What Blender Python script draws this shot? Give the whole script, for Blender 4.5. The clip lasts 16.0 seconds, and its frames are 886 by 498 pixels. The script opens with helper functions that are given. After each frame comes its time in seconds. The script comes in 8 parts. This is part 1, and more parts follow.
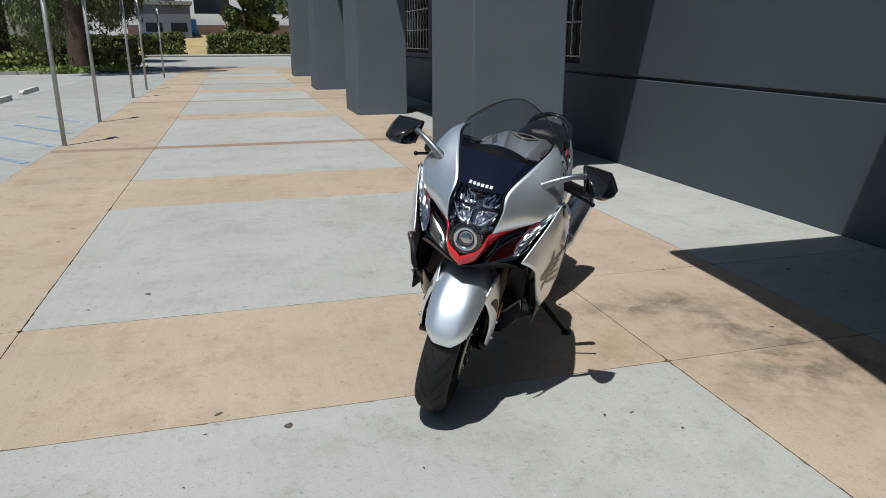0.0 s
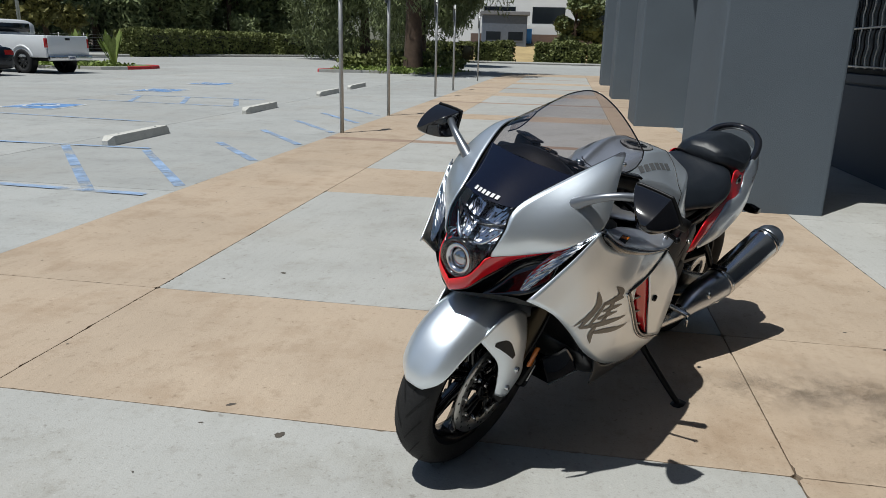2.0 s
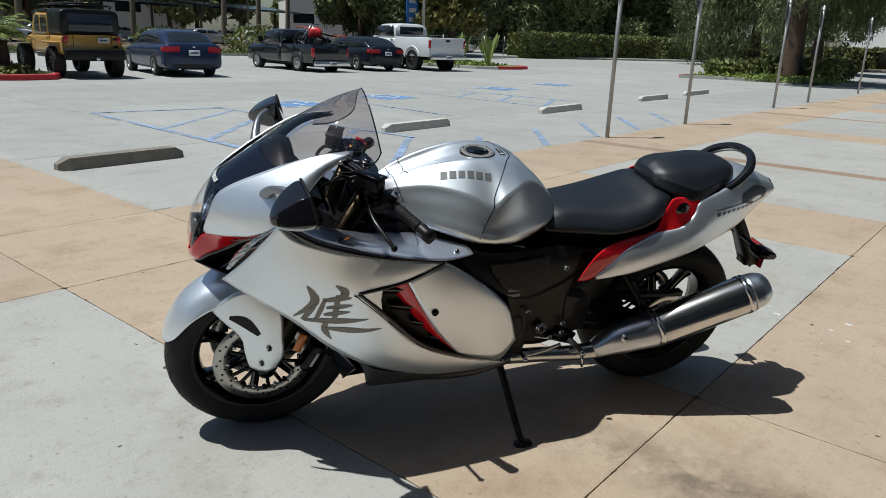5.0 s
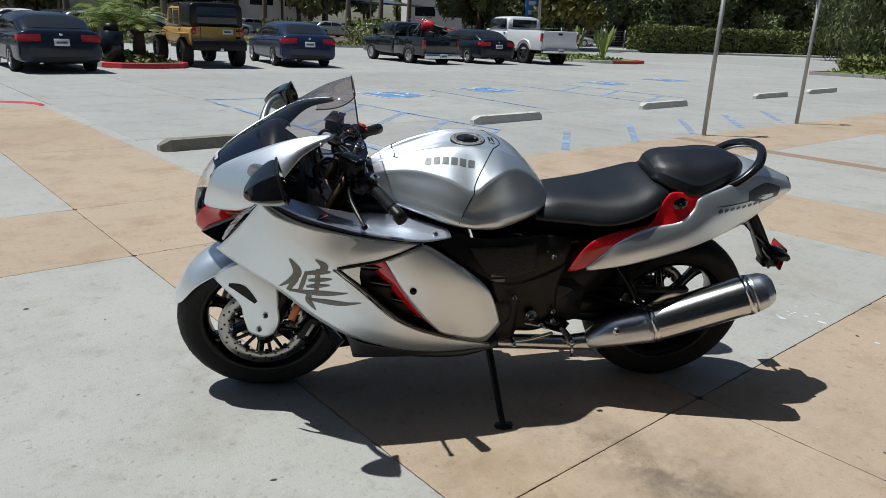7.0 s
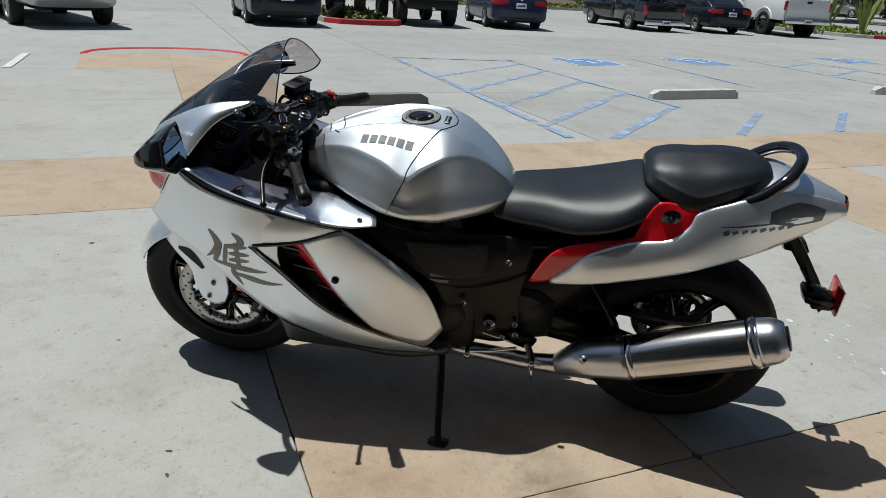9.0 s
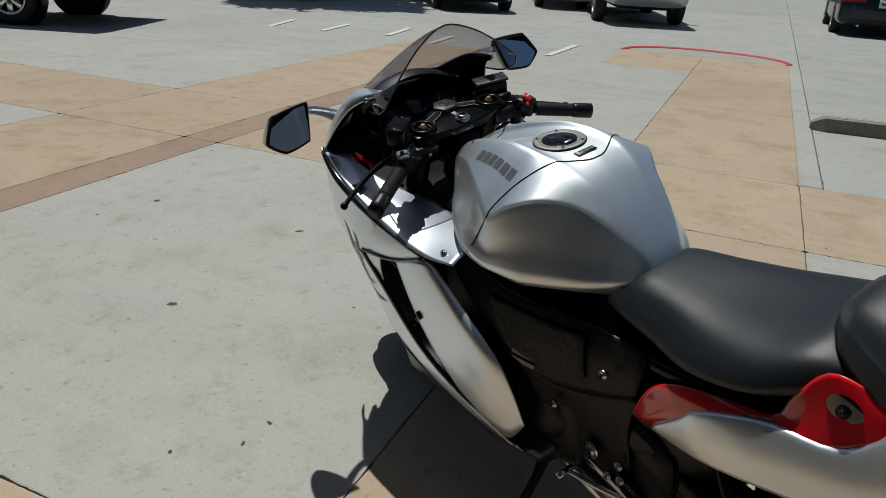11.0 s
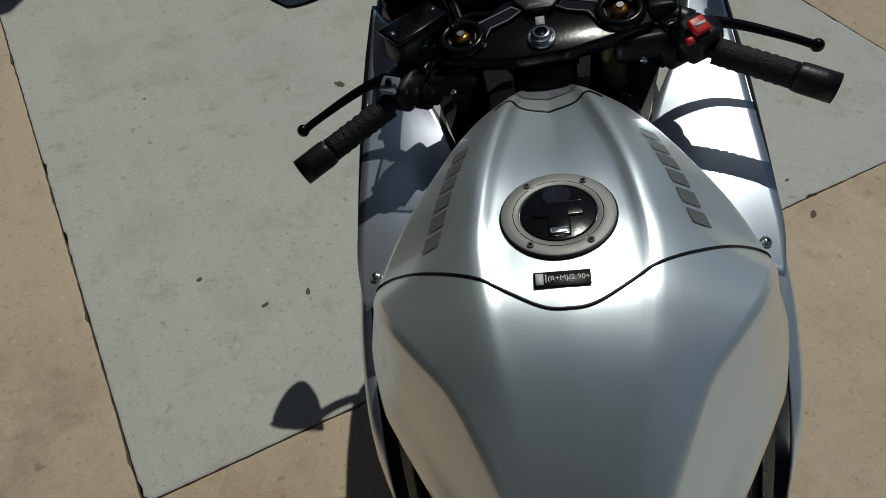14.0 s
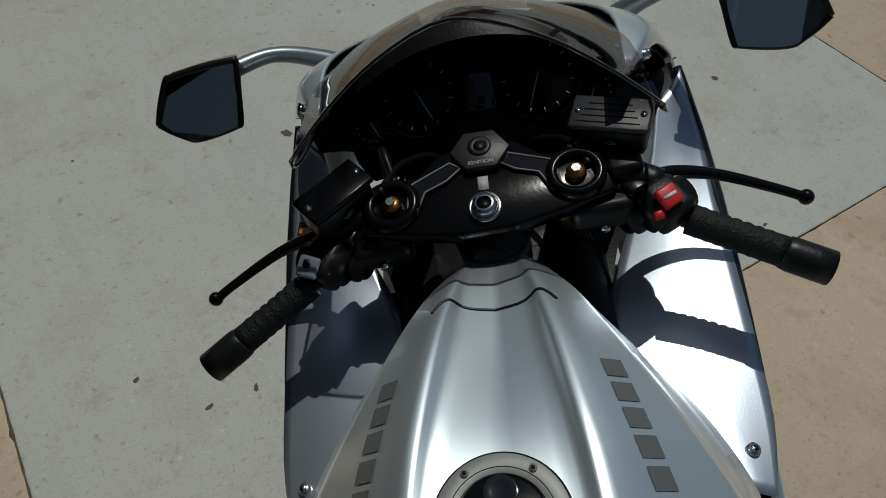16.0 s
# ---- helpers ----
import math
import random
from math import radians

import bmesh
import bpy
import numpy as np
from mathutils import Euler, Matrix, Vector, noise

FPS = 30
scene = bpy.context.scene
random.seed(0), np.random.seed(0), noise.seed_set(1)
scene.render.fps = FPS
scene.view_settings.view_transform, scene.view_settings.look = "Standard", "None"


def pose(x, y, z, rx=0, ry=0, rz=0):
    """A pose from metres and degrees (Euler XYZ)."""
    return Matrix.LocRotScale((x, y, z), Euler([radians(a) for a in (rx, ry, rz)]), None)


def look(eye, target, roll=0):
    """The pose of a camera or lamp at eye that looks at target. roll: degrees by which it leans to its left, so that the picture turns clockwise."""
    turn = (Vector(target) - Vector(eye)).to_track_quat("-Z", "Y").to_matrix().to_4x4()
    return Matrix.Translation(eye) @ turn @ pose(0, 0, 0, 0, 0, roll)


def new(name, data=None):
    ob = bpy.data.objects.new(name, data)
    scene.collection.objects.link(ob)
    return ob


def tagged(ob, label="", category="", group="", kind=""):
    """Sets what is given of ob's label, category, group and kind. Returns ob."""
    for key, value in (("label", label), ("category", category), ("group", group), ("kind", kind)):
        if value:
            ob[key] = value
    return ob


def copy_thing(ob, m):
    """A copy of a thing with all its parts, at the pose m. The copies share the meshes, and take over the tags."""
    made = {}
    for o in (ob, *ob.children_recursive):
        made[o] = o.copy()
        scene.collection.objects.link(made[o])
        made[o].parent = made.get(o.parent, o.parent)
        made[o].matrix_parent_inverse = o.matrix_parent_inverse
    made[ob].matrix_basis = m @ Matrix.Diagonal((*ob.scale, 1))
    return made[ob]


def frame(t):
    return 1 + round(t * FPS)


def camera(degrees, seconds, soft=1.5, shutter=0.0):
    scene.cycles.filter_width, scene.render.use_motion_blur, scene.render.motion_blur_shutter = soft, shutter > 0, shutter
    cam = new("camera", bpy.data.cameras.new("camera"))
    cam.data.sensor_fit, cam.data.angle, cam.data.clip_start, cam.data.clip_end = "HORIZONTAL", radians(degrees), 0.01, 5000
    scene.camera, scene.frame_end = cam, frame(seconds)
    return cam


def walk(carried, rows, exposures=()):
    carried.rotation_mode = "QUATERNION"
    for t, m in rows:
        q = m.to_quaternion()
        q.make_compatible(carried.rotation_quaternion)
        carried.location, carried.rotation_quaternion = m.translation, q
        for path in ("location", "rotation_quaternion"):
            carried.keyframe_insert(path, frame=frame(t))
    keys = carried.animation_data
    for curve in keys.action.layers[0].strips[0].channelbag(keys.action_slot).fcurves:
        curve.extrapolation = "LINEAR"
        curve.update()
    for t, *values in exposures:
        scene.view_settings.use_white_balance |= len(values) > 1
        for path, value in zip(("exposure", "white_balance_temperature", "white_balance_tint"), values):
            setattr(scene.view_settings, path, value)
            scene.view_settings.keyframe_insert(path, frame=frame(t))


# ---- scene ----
cam = camera(63.9, 16.0, soft=0.8)
PATH = [
    (0, (1.578, 0.158, 1.369), (2.097, 2.004, 0.803), -0.1),
    (0.5, (1.798, 0.201, 1.342), (2.117, 2.093, 0.778), 0.2),
    (1, (2.003, 0.301, 1.311), (2.152, 2.216, 0.754), 0.5),
    (1.5, (2.263, 0.444, 1.278), (2.223, 2.365, 0.723), 0.8),
    (2, (2.535, 0.559, 1.264), (2.217, 2.457, 0.717), 1.4),
    (2.5, (2.86, 0.626, 1.285), (2.419, 2.501, 0.746), 1.1),
    (3, (3.184, 0.752, 1.289), (2.635, 2.596, 0.742), 1.2),
    (3.5, (3.449, 0.836, 1.297), (2.711, 2.611, 0.747), 1.6),
    (4, (3.721, 0.946, 1.315), (2.759, 2.608, 0.757), 1.8),
    (4.2, (3.816, 1.016, 1.308), (2.783, 2.633, 0.745), 1.9),
    (6.3, (4.465, 1.466, 1.294), (3.076, 2.779, 0.707), 2.4),
    (6.5, (4.484, 1.468, 1.306), (3.076, 2.756, 0.708), 2.5),
    (7, (4.5, 1.484, 1.306), (3.057, 2.734, 0.711), 2.3),
    (7.5, (4.535, 1.525, 1.319), (3.073, 2.748, 0.713), 1.9),
    (8, (4.68, 1.761, 1.322), (3.158, 2.902, 0.704), 1.4),
    (8.2, (4.702, 1.869, 1.325), (3.154, 2.96, 0.682), 2.1),
    (10.3, (4.56, 3.115, 1.35), (2.711, 2.97, 0.6), 3.1),
    (10.5, (4.477, 3.215, 1.332), (2.647, 2.939, 0.573), 3.2),
    (11, (4.222, 3.413, 1.324), (2.523, 2.71, 0.538), 3.2),
    (11.5, (3.95, 3.517, 1.303), (2.439, 2.485, 0.496), 3.4),
    (12, (3.707, 3.588, 1.294), (2.398, 2.341, 0.438), 3.8),
    (12.5, (3.501, 3.626, 1.313), (2.475, 2.215, 0.336), 3.8),
    (13, (3.352, 3.628, 1.345), (2.506, 2.282, 0.131), 3.7),
    (13.5, (3.227, 3.523, 1.4), (2.47, 2.318, -0.006), 4.1),
    (14, (3.126, 3.415, 1.445), (2.416, 2.3, -0.056), 4.0),
    (14.5, (3.061, 3.354, 1.48), (2.37, 2.294, -0.069), 3.9),
    (15, (3.015, 3.289, 1.51), (2.315, 2.248, -0.048), 3.8),
    (15.5, (2.97, 3.227, 1.524), (2.255, 2.194, -0.033), 3.8),
    (16, (2.931, 3.181, 1.515), (2.2, 2.155, -0.038), 3.8),
]
EXPOSURE = [(0.0, -0.15, 6450, 5), (2.0, -0.18, 6480, 5), (4.0, -0.12, 6490, 4), (8.2, -0.11, 6450, 5), (10.5, -0.40, 6760, 3), (11.5, -0.59, 6760, 2), (12.5, -0.78, 6750, -2), (14.0, -1.03, 6750, -2), (16.0, -1.08, 6600, -1)]
walk(cam, [(t, look(eye, target, roll)) for t, eye, target, roll in PATH], EXPOSURE)

# ---- world and sun ----
SHADOW = Vector((0.61, 0.79, 0.0)).normalized()     # the way shadows fall
ELEV = radians(69.5)
to_sun = Vector((-SHADOW.x * math.cos(ELEV), -SHADOW.y * math.cos(ELEV), math.sin(ELEV)))
world = bpy.data.worlds.new("sky")
scene.world = world
world.use_nodes = True
sky = world.node_tree.nodes.new("ShaderNodeTexSky")
sky.sky_type, sky.sun_disc = "NISHITA", False
sky.dust_density, sky.ozone_density = 1.0, 2.6
sky.sun_elevation, sky.sun_rotation = ELEV, math.atan2(to_sun.x, to_sun.y)
world.node_tree.nodes["Background"].inputs["Strength"].default_value = 0.060
world.node_tree.links.new(sky.outputs["Color"], world.node_tree.nodes["Background"].inputs["Color"])
sun = new("sun", bpy.data.lights.new("sun", "SUN"))
sun.data.energy, sun.data.angle, sun.data.color = 4.6, radians(0.53), (1.0, 0.985, 0.97)
sun.matrix_world = look(to_sun * 50, (0, 0, 0))

# ---- materials ----
MATS = {}


def surf(name, base, rough=0.6, metal=0.0, var=0.12, scale=3.0, fine=60.0, bump=0.08, coat=0.0, spec=0.5, tint=None, island=False, space="Object", gloss_var=0.08):
    """A procedural surface: base colour varied at two scales, rough and bumped by the fine grain."""
    if name in MATS:
        return MATS[name]
    m = bpy.data.materials.new(name)
    m.use_nodes = True
    nt = m.node_tree
    b = nt.nodes["Principled BSDF"]
    co = nt.nodes.new("ShaderNodeTexCoord")
    n1, n2 = nt.nodes.new("ShaderNodeTexNoise"), nt.nodes.new("ShaderNodeTexNoise")
    for n, sc, det in ((n1, scale, 5), (n2, fine, 4)):
        n.inputs["Scale"].default_value, n.inputs["Detail"].default_value = sc, det
        nt.links.new(co.outputs[space], n.inputs["Vector"])
    mix1, mix2 = nt.nodes.new("ShaderNodeMixRGB"), nt.nodes.new("ShaderNodeMixRGB")
    dark = tuple(c * (1 - 2.2 * var) for c in base)
    light = tuple(min(1, c * (1 + 1.6 * var)) for c in (tint or base))
    mix1.inputs[1].default_value, mix1.inputs[2].default_value = (*dark, 1), (*light, 1)
    nt.links.new(n1.outputs["Fac"], mix1.inputs[0])
    mix2.blend_type, mix2.inputs[0].default_value = "OVERLAY", min(1.0, 2.2 * var)
    nt.links.new(mix1.outputs[0], mix2.inputs[1])
    nt.links.new(n2.outputs["Fac"], mix2.inputs[2])
    out = mix2.outputs[0]
    if island:
        info, hsv, mr = nt.nodes.new("ShaderNodeObjectInfo"), nt.nodes.new("ShaderNodeHueSaturation"), nt.nodes.new("ShaderNodeMapRange")
        mr.inputs["To Min"].default_value, mr.inputs["To Max"].default_value = 0.93, 1.06
        nt.links.new(info.outputs["Random"], mr.inputs["Value"])
        nt.links.new(mr.outputs[0], hsv.inputs["Value"])
        nt.links.new(out, hsv.inputs["Color"])
        out = hsv.outputs[0]
    nt.links.new(out, b.inputs["Base Color"])
    mr = nt.nodes.new("ShaderNodeMapRange")
    mr.inputs["To Min"].default_value, mr.inputs["To Max"].default_value = max(0.02, rough - gloss_var), min(1, rough + gloss_var)
    nt.links.new(n1.outputs["Fac"], mr.inputs["Value"])
    nt.links.new(mr.outputs[0], b.inputs["Roughness"])
    b.inputs["Metallic"].default_value, b.inputs["Coat Weight"].default_value = metal, coat
    b.inputs["Specular IOR Level"].default_value, b.inputs["Coat Roughness"].default_value = spec, 0.04
    if bump:
        bp = nt.nodes.new("ShaderNodeBump")
        bp.inputs["Strength"].default_value, bp.inputs["Distance"].default_value = bump, 0.01
        nt.links.new(n2.outputs["Fac"], bp.inputs["Height"])
        nt.links.new(bp.outputs[0], b.inputs["Normal"])
    MATS[name] = m
    return m


def concrete(name, base, stain, speck=0.6):
    """Broom-finished concrete: mottled at several scales, stained, with dark specks and fine pits."""
    m = surf(name, base, 0.85, 0, 0.09, 1.1, 150.0, 0.22, spec=0.25, island=True)
    nt = m.node_tree
    b = nt.nodes["Principled BSDF"]
    out = b.inputs["Base Color"].links[0].from_socket
    geo = nt.nodes.new("ShaderNodeNewGeometry")
    for scale, det, rgh, lo, hi, tint, amount in ((2.3, 8, 0.68, 0.50, 0.78, stain, 1.0), (0.55, 6, 0.6, 0.52, 0.72, (0.84, 0.80, 0.76), 0.8), (9.0, 8, 0.75, 0.54, 0.72, (0.74, 0.71, 0.67), 0.85),
                                                  (26.0, 3, 0.5, 0.66, 0.73, (0.55, 0.52, 0.49), speck), (75.0, 4, 0.6, 0.58, 0.70, (0.62, 0.60, 0.57), speck), (48.0, 3, 0.5, 0.66, 0.72, (1.25, 1.25, 1.25), speck),
                                                  (150.0, 3, 0.6, 0.52, 0.66, (0.80, 0.79, 0.77), speck)):
        n, r, mx, k = (nt.nodes.new("ShaderNode" + q) for q in ("TexNoise", "ValToRGB", "MixRGB", "Math"))
        n.inputs["Scale"].default_value, n.inputs["Detail"].default_value, n.inputs["Roughness"].default_value = scale, det, rgh
        r.color_ramp.elements[0].position, r.color_ramp.elements[1].position = lo, hi
        nt.links.new(geo.outputs["Position"], n.inputs["Vector"])
        nt.links.new(n.outputs["Fac"], r.inputs[0])
        k.operation, k.inputs[1].default_value = "MULTIPLY", amount
        nt.links.new(r.outputs[0], k.inputs[0])
        nt.links.new(k.outputs[0], mx.inputs[0])
        mx.blend_type, mx.inputs[2].default_value = "MULTIPLY", (*tint, 1)
        nt.links.new(out, mx.inputs[1])
        out = mx.outputs[0]
    # broom streaks along the walkway
    vec, n, mr = (nt.nodes.new("ShaderNode" + q) for q in ("VectorMath", "TexNoise", "MapRange"))
    vec.operation, vec.inputs[1].default_value = "MULTIPLY", (38.0, 1.6, 1.0)
    n.inputs["Scale"].default_value, n.inputs["Detail"].default_value = 1.0, 5
    mr.inputs["From Min"].default_value, mr.inputs["From Max"].default_value, mr.inputs["To Min"].default_value, mr.inputs["To Max"].default_value = 0.35, 0.65, 0.98, 1.018
    hsv = nt.nodes.new("ShaderNodeHueSaturation")
    nt.links.new(geo.outputs["Position"], vec.inputs[0])
    nt.links.new(vec.outputs[0], n.inputs["Vector"])
    nt.links.new(n.outputs["Fac"], mr.inputs["Value"])
    nt.links.new(mr.outputs[0], hsv.inputs["Value"])
    nt.links.new(out, hsv.inputs["Color"])
    nt.links.new(hsv.outputs[0], b.inputs["Base Color"])
    return m


def glassy(name, tint, rough=0.02, clear=0.7, ior=1.45):
    """Thin tinted plastic or glass: part see-through, part gloss."""
    if name in MATS:
        return MATS[name]
    m = bpy.data.materials.new(name)
    m.use_nodes = True
    nt = m.node_tree
    nt.nodes.remove(nt.nodes["Principled BSDF"])
    tr, gl, mx, lw, pw, sc = (nt.nodes.new("ShaderNode" + k) for k in ("BsdfTransparent", "BsdfGlossy", "MixShader", "LayerWeight", "Math", "Math"))
    tr.inputs["Color"].default_value = (*[c * clear for c in tint], 1)
    gl.inputs["Roughness"].default_value, lw.inputs["Blend"].default_value = rough, 0.5
    pw.operation, pw.inputs[1].default_value = "POWER", 4.0
    sc.operation, sc.inputs[1].default_value, sc.inputs[2].default_value = "MULTIPLY_ADD", 0.75, (ior - 1) ** 2 / (ior + 1) ** 2 * 1.6
    nt.links.new(lw.outputs["Facing"], pw.inputs[0])
    nt.links.new(pw.outputs[0], sc.inputs[0])
    nt.links.new(sc.outputs[0], mx.inputs[0])
    nt.links.new(tr.outputs[0], mx.inputs[1])
    nt.links.new(gl.outputs[0], mx.inputs[2])
    nt.links.new(mx.outputs[0], nt.nodes["Material Output"].inputs["Surface"])
    MATS[name] = m
    return m


GREY = concrete("grey_concrete", (0.398, 0.394, 0.376), (0.80, 0.78, 0.74))
TAN = concrete("tan_concrete", (0.440, 0.350, 0.266), (0.74, 0.68, 0.62))
BROWN = concrete("brown_concrete", (0.33, 0.24, 0.185), (0.80, 0.76, 0.72))
LOT = concrete("lot_concrete", (0.388, 0.392, 0.382), (0.80, 0.79, 0.78))
JOINT = surf("joint_dirt", (0.12, 0.094, 0.072), 0.95, fine=200)
STUCCO = surf("slate_stucco", (0.110, 0.134, 0.160), 0.75, 0, 0.07, 1.6, 170.0, 0.30, spec=0.3)
PAINTWALL = surf("slate_painted_wall", (0.075, 0.09, 0.112), 0.7, 0, 0.05, 1.2, 120.0, 0.06, spec=0.3)
BLUELINE = surf("worn_blue_paint", (0.195, 0.34, 0.61), 0.8, 0, 0.12, 11.0, 60.0, tint=(0.34, 0.43, 0.56))
SYMBOLBLUE = surf("bay_symbol_blue", (0.085, 0.21, 0.47), 0.8, 0, 0.14, 5.0, 40.0, tint=(0.16, 0.30, 0.55))


def worn(m, lo, hi, scale):
    """Wear through to the ground: clear where the noise is high."""
    nt = m.node_tree
    b, out = nt.nodes["Principled BSDF"], nt.nodes["Material Output"]
    geo, n, r, tr, mx = (nt.nodes.new("ShaderNode" + k) for k in ("NewGeometry", "TexNoise", "MapRange", "BsdfTransparent", "MixShader"))
    n.inputs["Scale"].default_value, n.inputs["Detail"].default_value, n.inputs["Roughness"].default_value = scale, 8, 0.7
    nt.links.new(geo.outputs["Position"], n.inputs["Vector"])
    r.inputs["From Min"].default_value, r.inputs["From Max"].default_value = lo, hi
    nt.links.new(n.outputs["Fac"], r.inputs["Value"])
    nt.links.new(r.outputs[0], mx.inputs[0])
    nt.links.new(b.outputs[0], mx.inputs[1])
    nt.links.new(tr.outputs[0], mx.inputs[2])
    nt.links.new(mx.outputs[0], out.inputs["Surface"])


worn(BLUELINE, 0.40, 0.66, 2.2)
worn(SYMBOLBLUE, 0.52, 0.72, 3.0)
WHITELINE = surf("worn_white_paint", (0.62, 0.63, 0.62), 0.8, 0, 0.15, 9.0, 70.0)
REDPAINT = surf("red_kerb_paint", (0.52, 0.035, 0.045), 0.7, 0, 0.15, 9.0, 70.0)
GALV = surf("galvanised_steel", (0.42, 0.42, 0.41), 0.5, 0.7, 0.12, 12.0, 90.0)
STOPMAT = surf("stop_concrete", (0.54, 0.53, 0.49), 0.9, 0, 0.12, 7.0, 60.0, 0.3)
GUM = surf("gum_stain", (0.085, 0.072, 0.06), 0.9, fine=150)
FARLEAF = surf("far_foliage", (0.15, 0.18, 0.085), 0.7, 0, 0.3, 0.4, 6.0, 0, spec=0.2, tint=(0.24, 0.26, 0.12))
FOLIAGE = surf("dark_foliage", (0.095, 0.120, 0.055), 0.6, 0, 0.30, 0.7, 9.0, 0, spec=0.3, tint=(0.16, 0.19, 0.08))
HEDGEM = surf("hedge_foliage", (0.085, 0.105, 0.036), 0.6, 0, 0.30, 0.9, 9.0, 0, spec=0.3, tint=(0.17, 0.19, 0.06))
BROADL = surf("olive_foliage", (0.15, 0.14, 0.04), 0.6, 0, 0.3, 0.9, 9.0, 0, spec=0.3)
PALML = surf("palm_leaf", (0.20, 0.26, 0.06), 0.5, 0, 0.25, 1.5, 20.0, 0, spec=0.4)
DRYGRASS = surf("dry_grass", (0.42, 0.31, 0.15), 0.95, 0, 0.22, 0.5, 12.0, 0.3)
GREENGRASS = surf("ground_cover", (0.16, 0.19, 0.06), 0.95, 0, 0.3, 1.5, 18.0, 0.3)
BARK = surf("bark", (0.085, 0.055, 0.038), 0.95, 0, 0.25, 6.0, 40.0, 0.6)
RUBBER = surf("tyre_rubber", (0.014, 0.014, 0.015), 0.7, 0, 0.15, 10.0, 120.0, 0.15, spec=0.35)
BLACKP = surf("black_plastic", (0.007, 0.007, 0.0075), 0.40, 0, 0.1, 10.0, 200.0, 0.06, spec=0.3)
CHROME = surf("bright_metal", (0.72, 0.72, 0.72), 0.18, 1.0, 0.05, 8.0, 90.0, 0.0)
CARGLASS = surf("car_glass", (0.018, 0.022, 0.028), 0.06, 0, 0.05, 2.0, 20.0, 0.0, spec=0.6)
REDLENS = surf("red_lens", (0.42, 0.015, 0.018), 0.12, 0, 0.1, 10.0, 60.0, 0.0, coat=0.6)
PLATE = surf("plate_white", (0.62, 0.63, 0.65), 0.4, 0, 0.05, 10.0)
DARKBAR = surf("plate_marks", (0.06, 0.07, 0.14), 0.5)
TRUNKGREY = surf("far_bark", (0.16, 0.13, 0.10), 0.95, 0, 0.2, 4.0)


# ---- shape helpers ----
def part(name, bm, material, parent=None, label="", smooth=True, m=None):
    me = bpy.data.meshes.new(name)
    bmesh.ops.recalc_face_normals(bm, faces=bm.faces)
    bm.to_mesh(me)
    bm.free()
    for p in me.polygons:
        p.use_smooth = smooth
    if material:
        me.materials.append(material)
    ob = new(name, me)
    if parent:
        ob.parent = parent
    if m is not None:
        ob.matrix_local = m
    if label:
        ob["label"] = label
    return ob


def thing(name, m, label, category, group="", kind=""):
    e = new(name)
    e.matrix_world = m
    e.empty_display_size = 0.1
    return tagged(e, label, category, group, kind)


def box(x0, x1, y0, y1, z0, z1, bevel=0.0, seg=1):
    bm = bmesh.new()
    bmesh.ops.create_cube(bm, size=1)
    for v in bm.verts:
        v.co = Vector((x0 + (v.co.x + 0.5) * (x1 - x0), y0 + (v.co.y + 0.5) * (y1 - y0), z0 + (v.co.z + 0.5) * (z1 - z0)))
    if bevel:
        bmesh.ops.bevel(bm, geom=list(bm.edges), offset=bevel, segments=seg, affect="EDGES", profile=0.5)
    return bm


def join(*bms):
    out = bmesh.new()
    for b in bms:
        me = bpy.data.meshes.new("tmp")
        b.to_mesh(me)
        b.free()
        out.from_mesh(me)
        bpy.data.meshes.remove(me)
    return out


def moved(bm, m):
    bmesh.ops.transform(bm, matrix=m, verts=bm.verts)
    return bm


def rod(a, b, r, r2=None, seg=16, caps=True):
    a, b = Vector(a), Vector(b)
    bm = bmesh.new()
    bmesh.ops.create_cone(bm, cap_ends=caps, segments=seg, radius1=r, radius2=r if r2 is None else r2, depth=(b - a).length)
    q = (b - a).to_track_quat("Z", "Y").to_matrix().to_4x4()
    return moved(bm, Matrix.Translation((a + b) / 2) @ q)


def cat(points, n):
    """Catmull-Rom through the points, n steps to a span."""
    pts = [Vector(p) for p in points]
    out = []
    for i in range(len(pts) - 1):
        p0, p1, p2, p3 = pts[max(i - 1, 0)], pts[i], pts[i + 1], pts[min(i + 2, len(pts) - 1)]
        for k in range(n):
            t = k / n
            out.append(0.5 * ((2 * p1) + (p2 - p0) * t + (2 * p0 - 5 * p1 + 4 * p2 - p3) * t * t + (3 * p1 - p0 - 3 * p2 + p3) * t ** 3))
    out.append(pts[-1])
    return out


def grid(rows, closed=False, caps=False):
    bm = bmesh.new()
    vs = [[bm.verts.new(p) for p in r] for r in rows]
    for a, b in zip(vs, vs[1:]):
        n = len(a)
        for i in range(n if closed else n - 1):
            j = (i + 1) % n
            try:
                bm.faces.new((a[i], a[j], b[j], b[i]))
            except ValueError:
                pass
    if caps and closed:
        for r in (vs[0], vs[-1]):
            try:
                bm.faces.new(r)
            except ValueError:
                pass
    bmesh.ops.remove_doubles(bm, verts=bm.verts, dist=1e-5)
    return bm


def patch(net, nu=4, nv=4):
    """A smooth sheet through a net of rows of points."""
    rows = [cat(r, nv) for r in net]
    cols = [cat(c, nu) for c in zip(*rows)]
    return grid([list(r) for r in zip(*cols)])


def loft(sections, nu=4, nv=3, caps=True):
    """A closed body through rings of points."""
    rings = []
    for s in sections:
        ring = cat([*s, s[0]], nv)[:-1]
        rings.append(ring)
    cols = [cat(c, nu) for c in zip(*rings)]
    return grid([list(r) for r in zip(*cols)], True, caps)


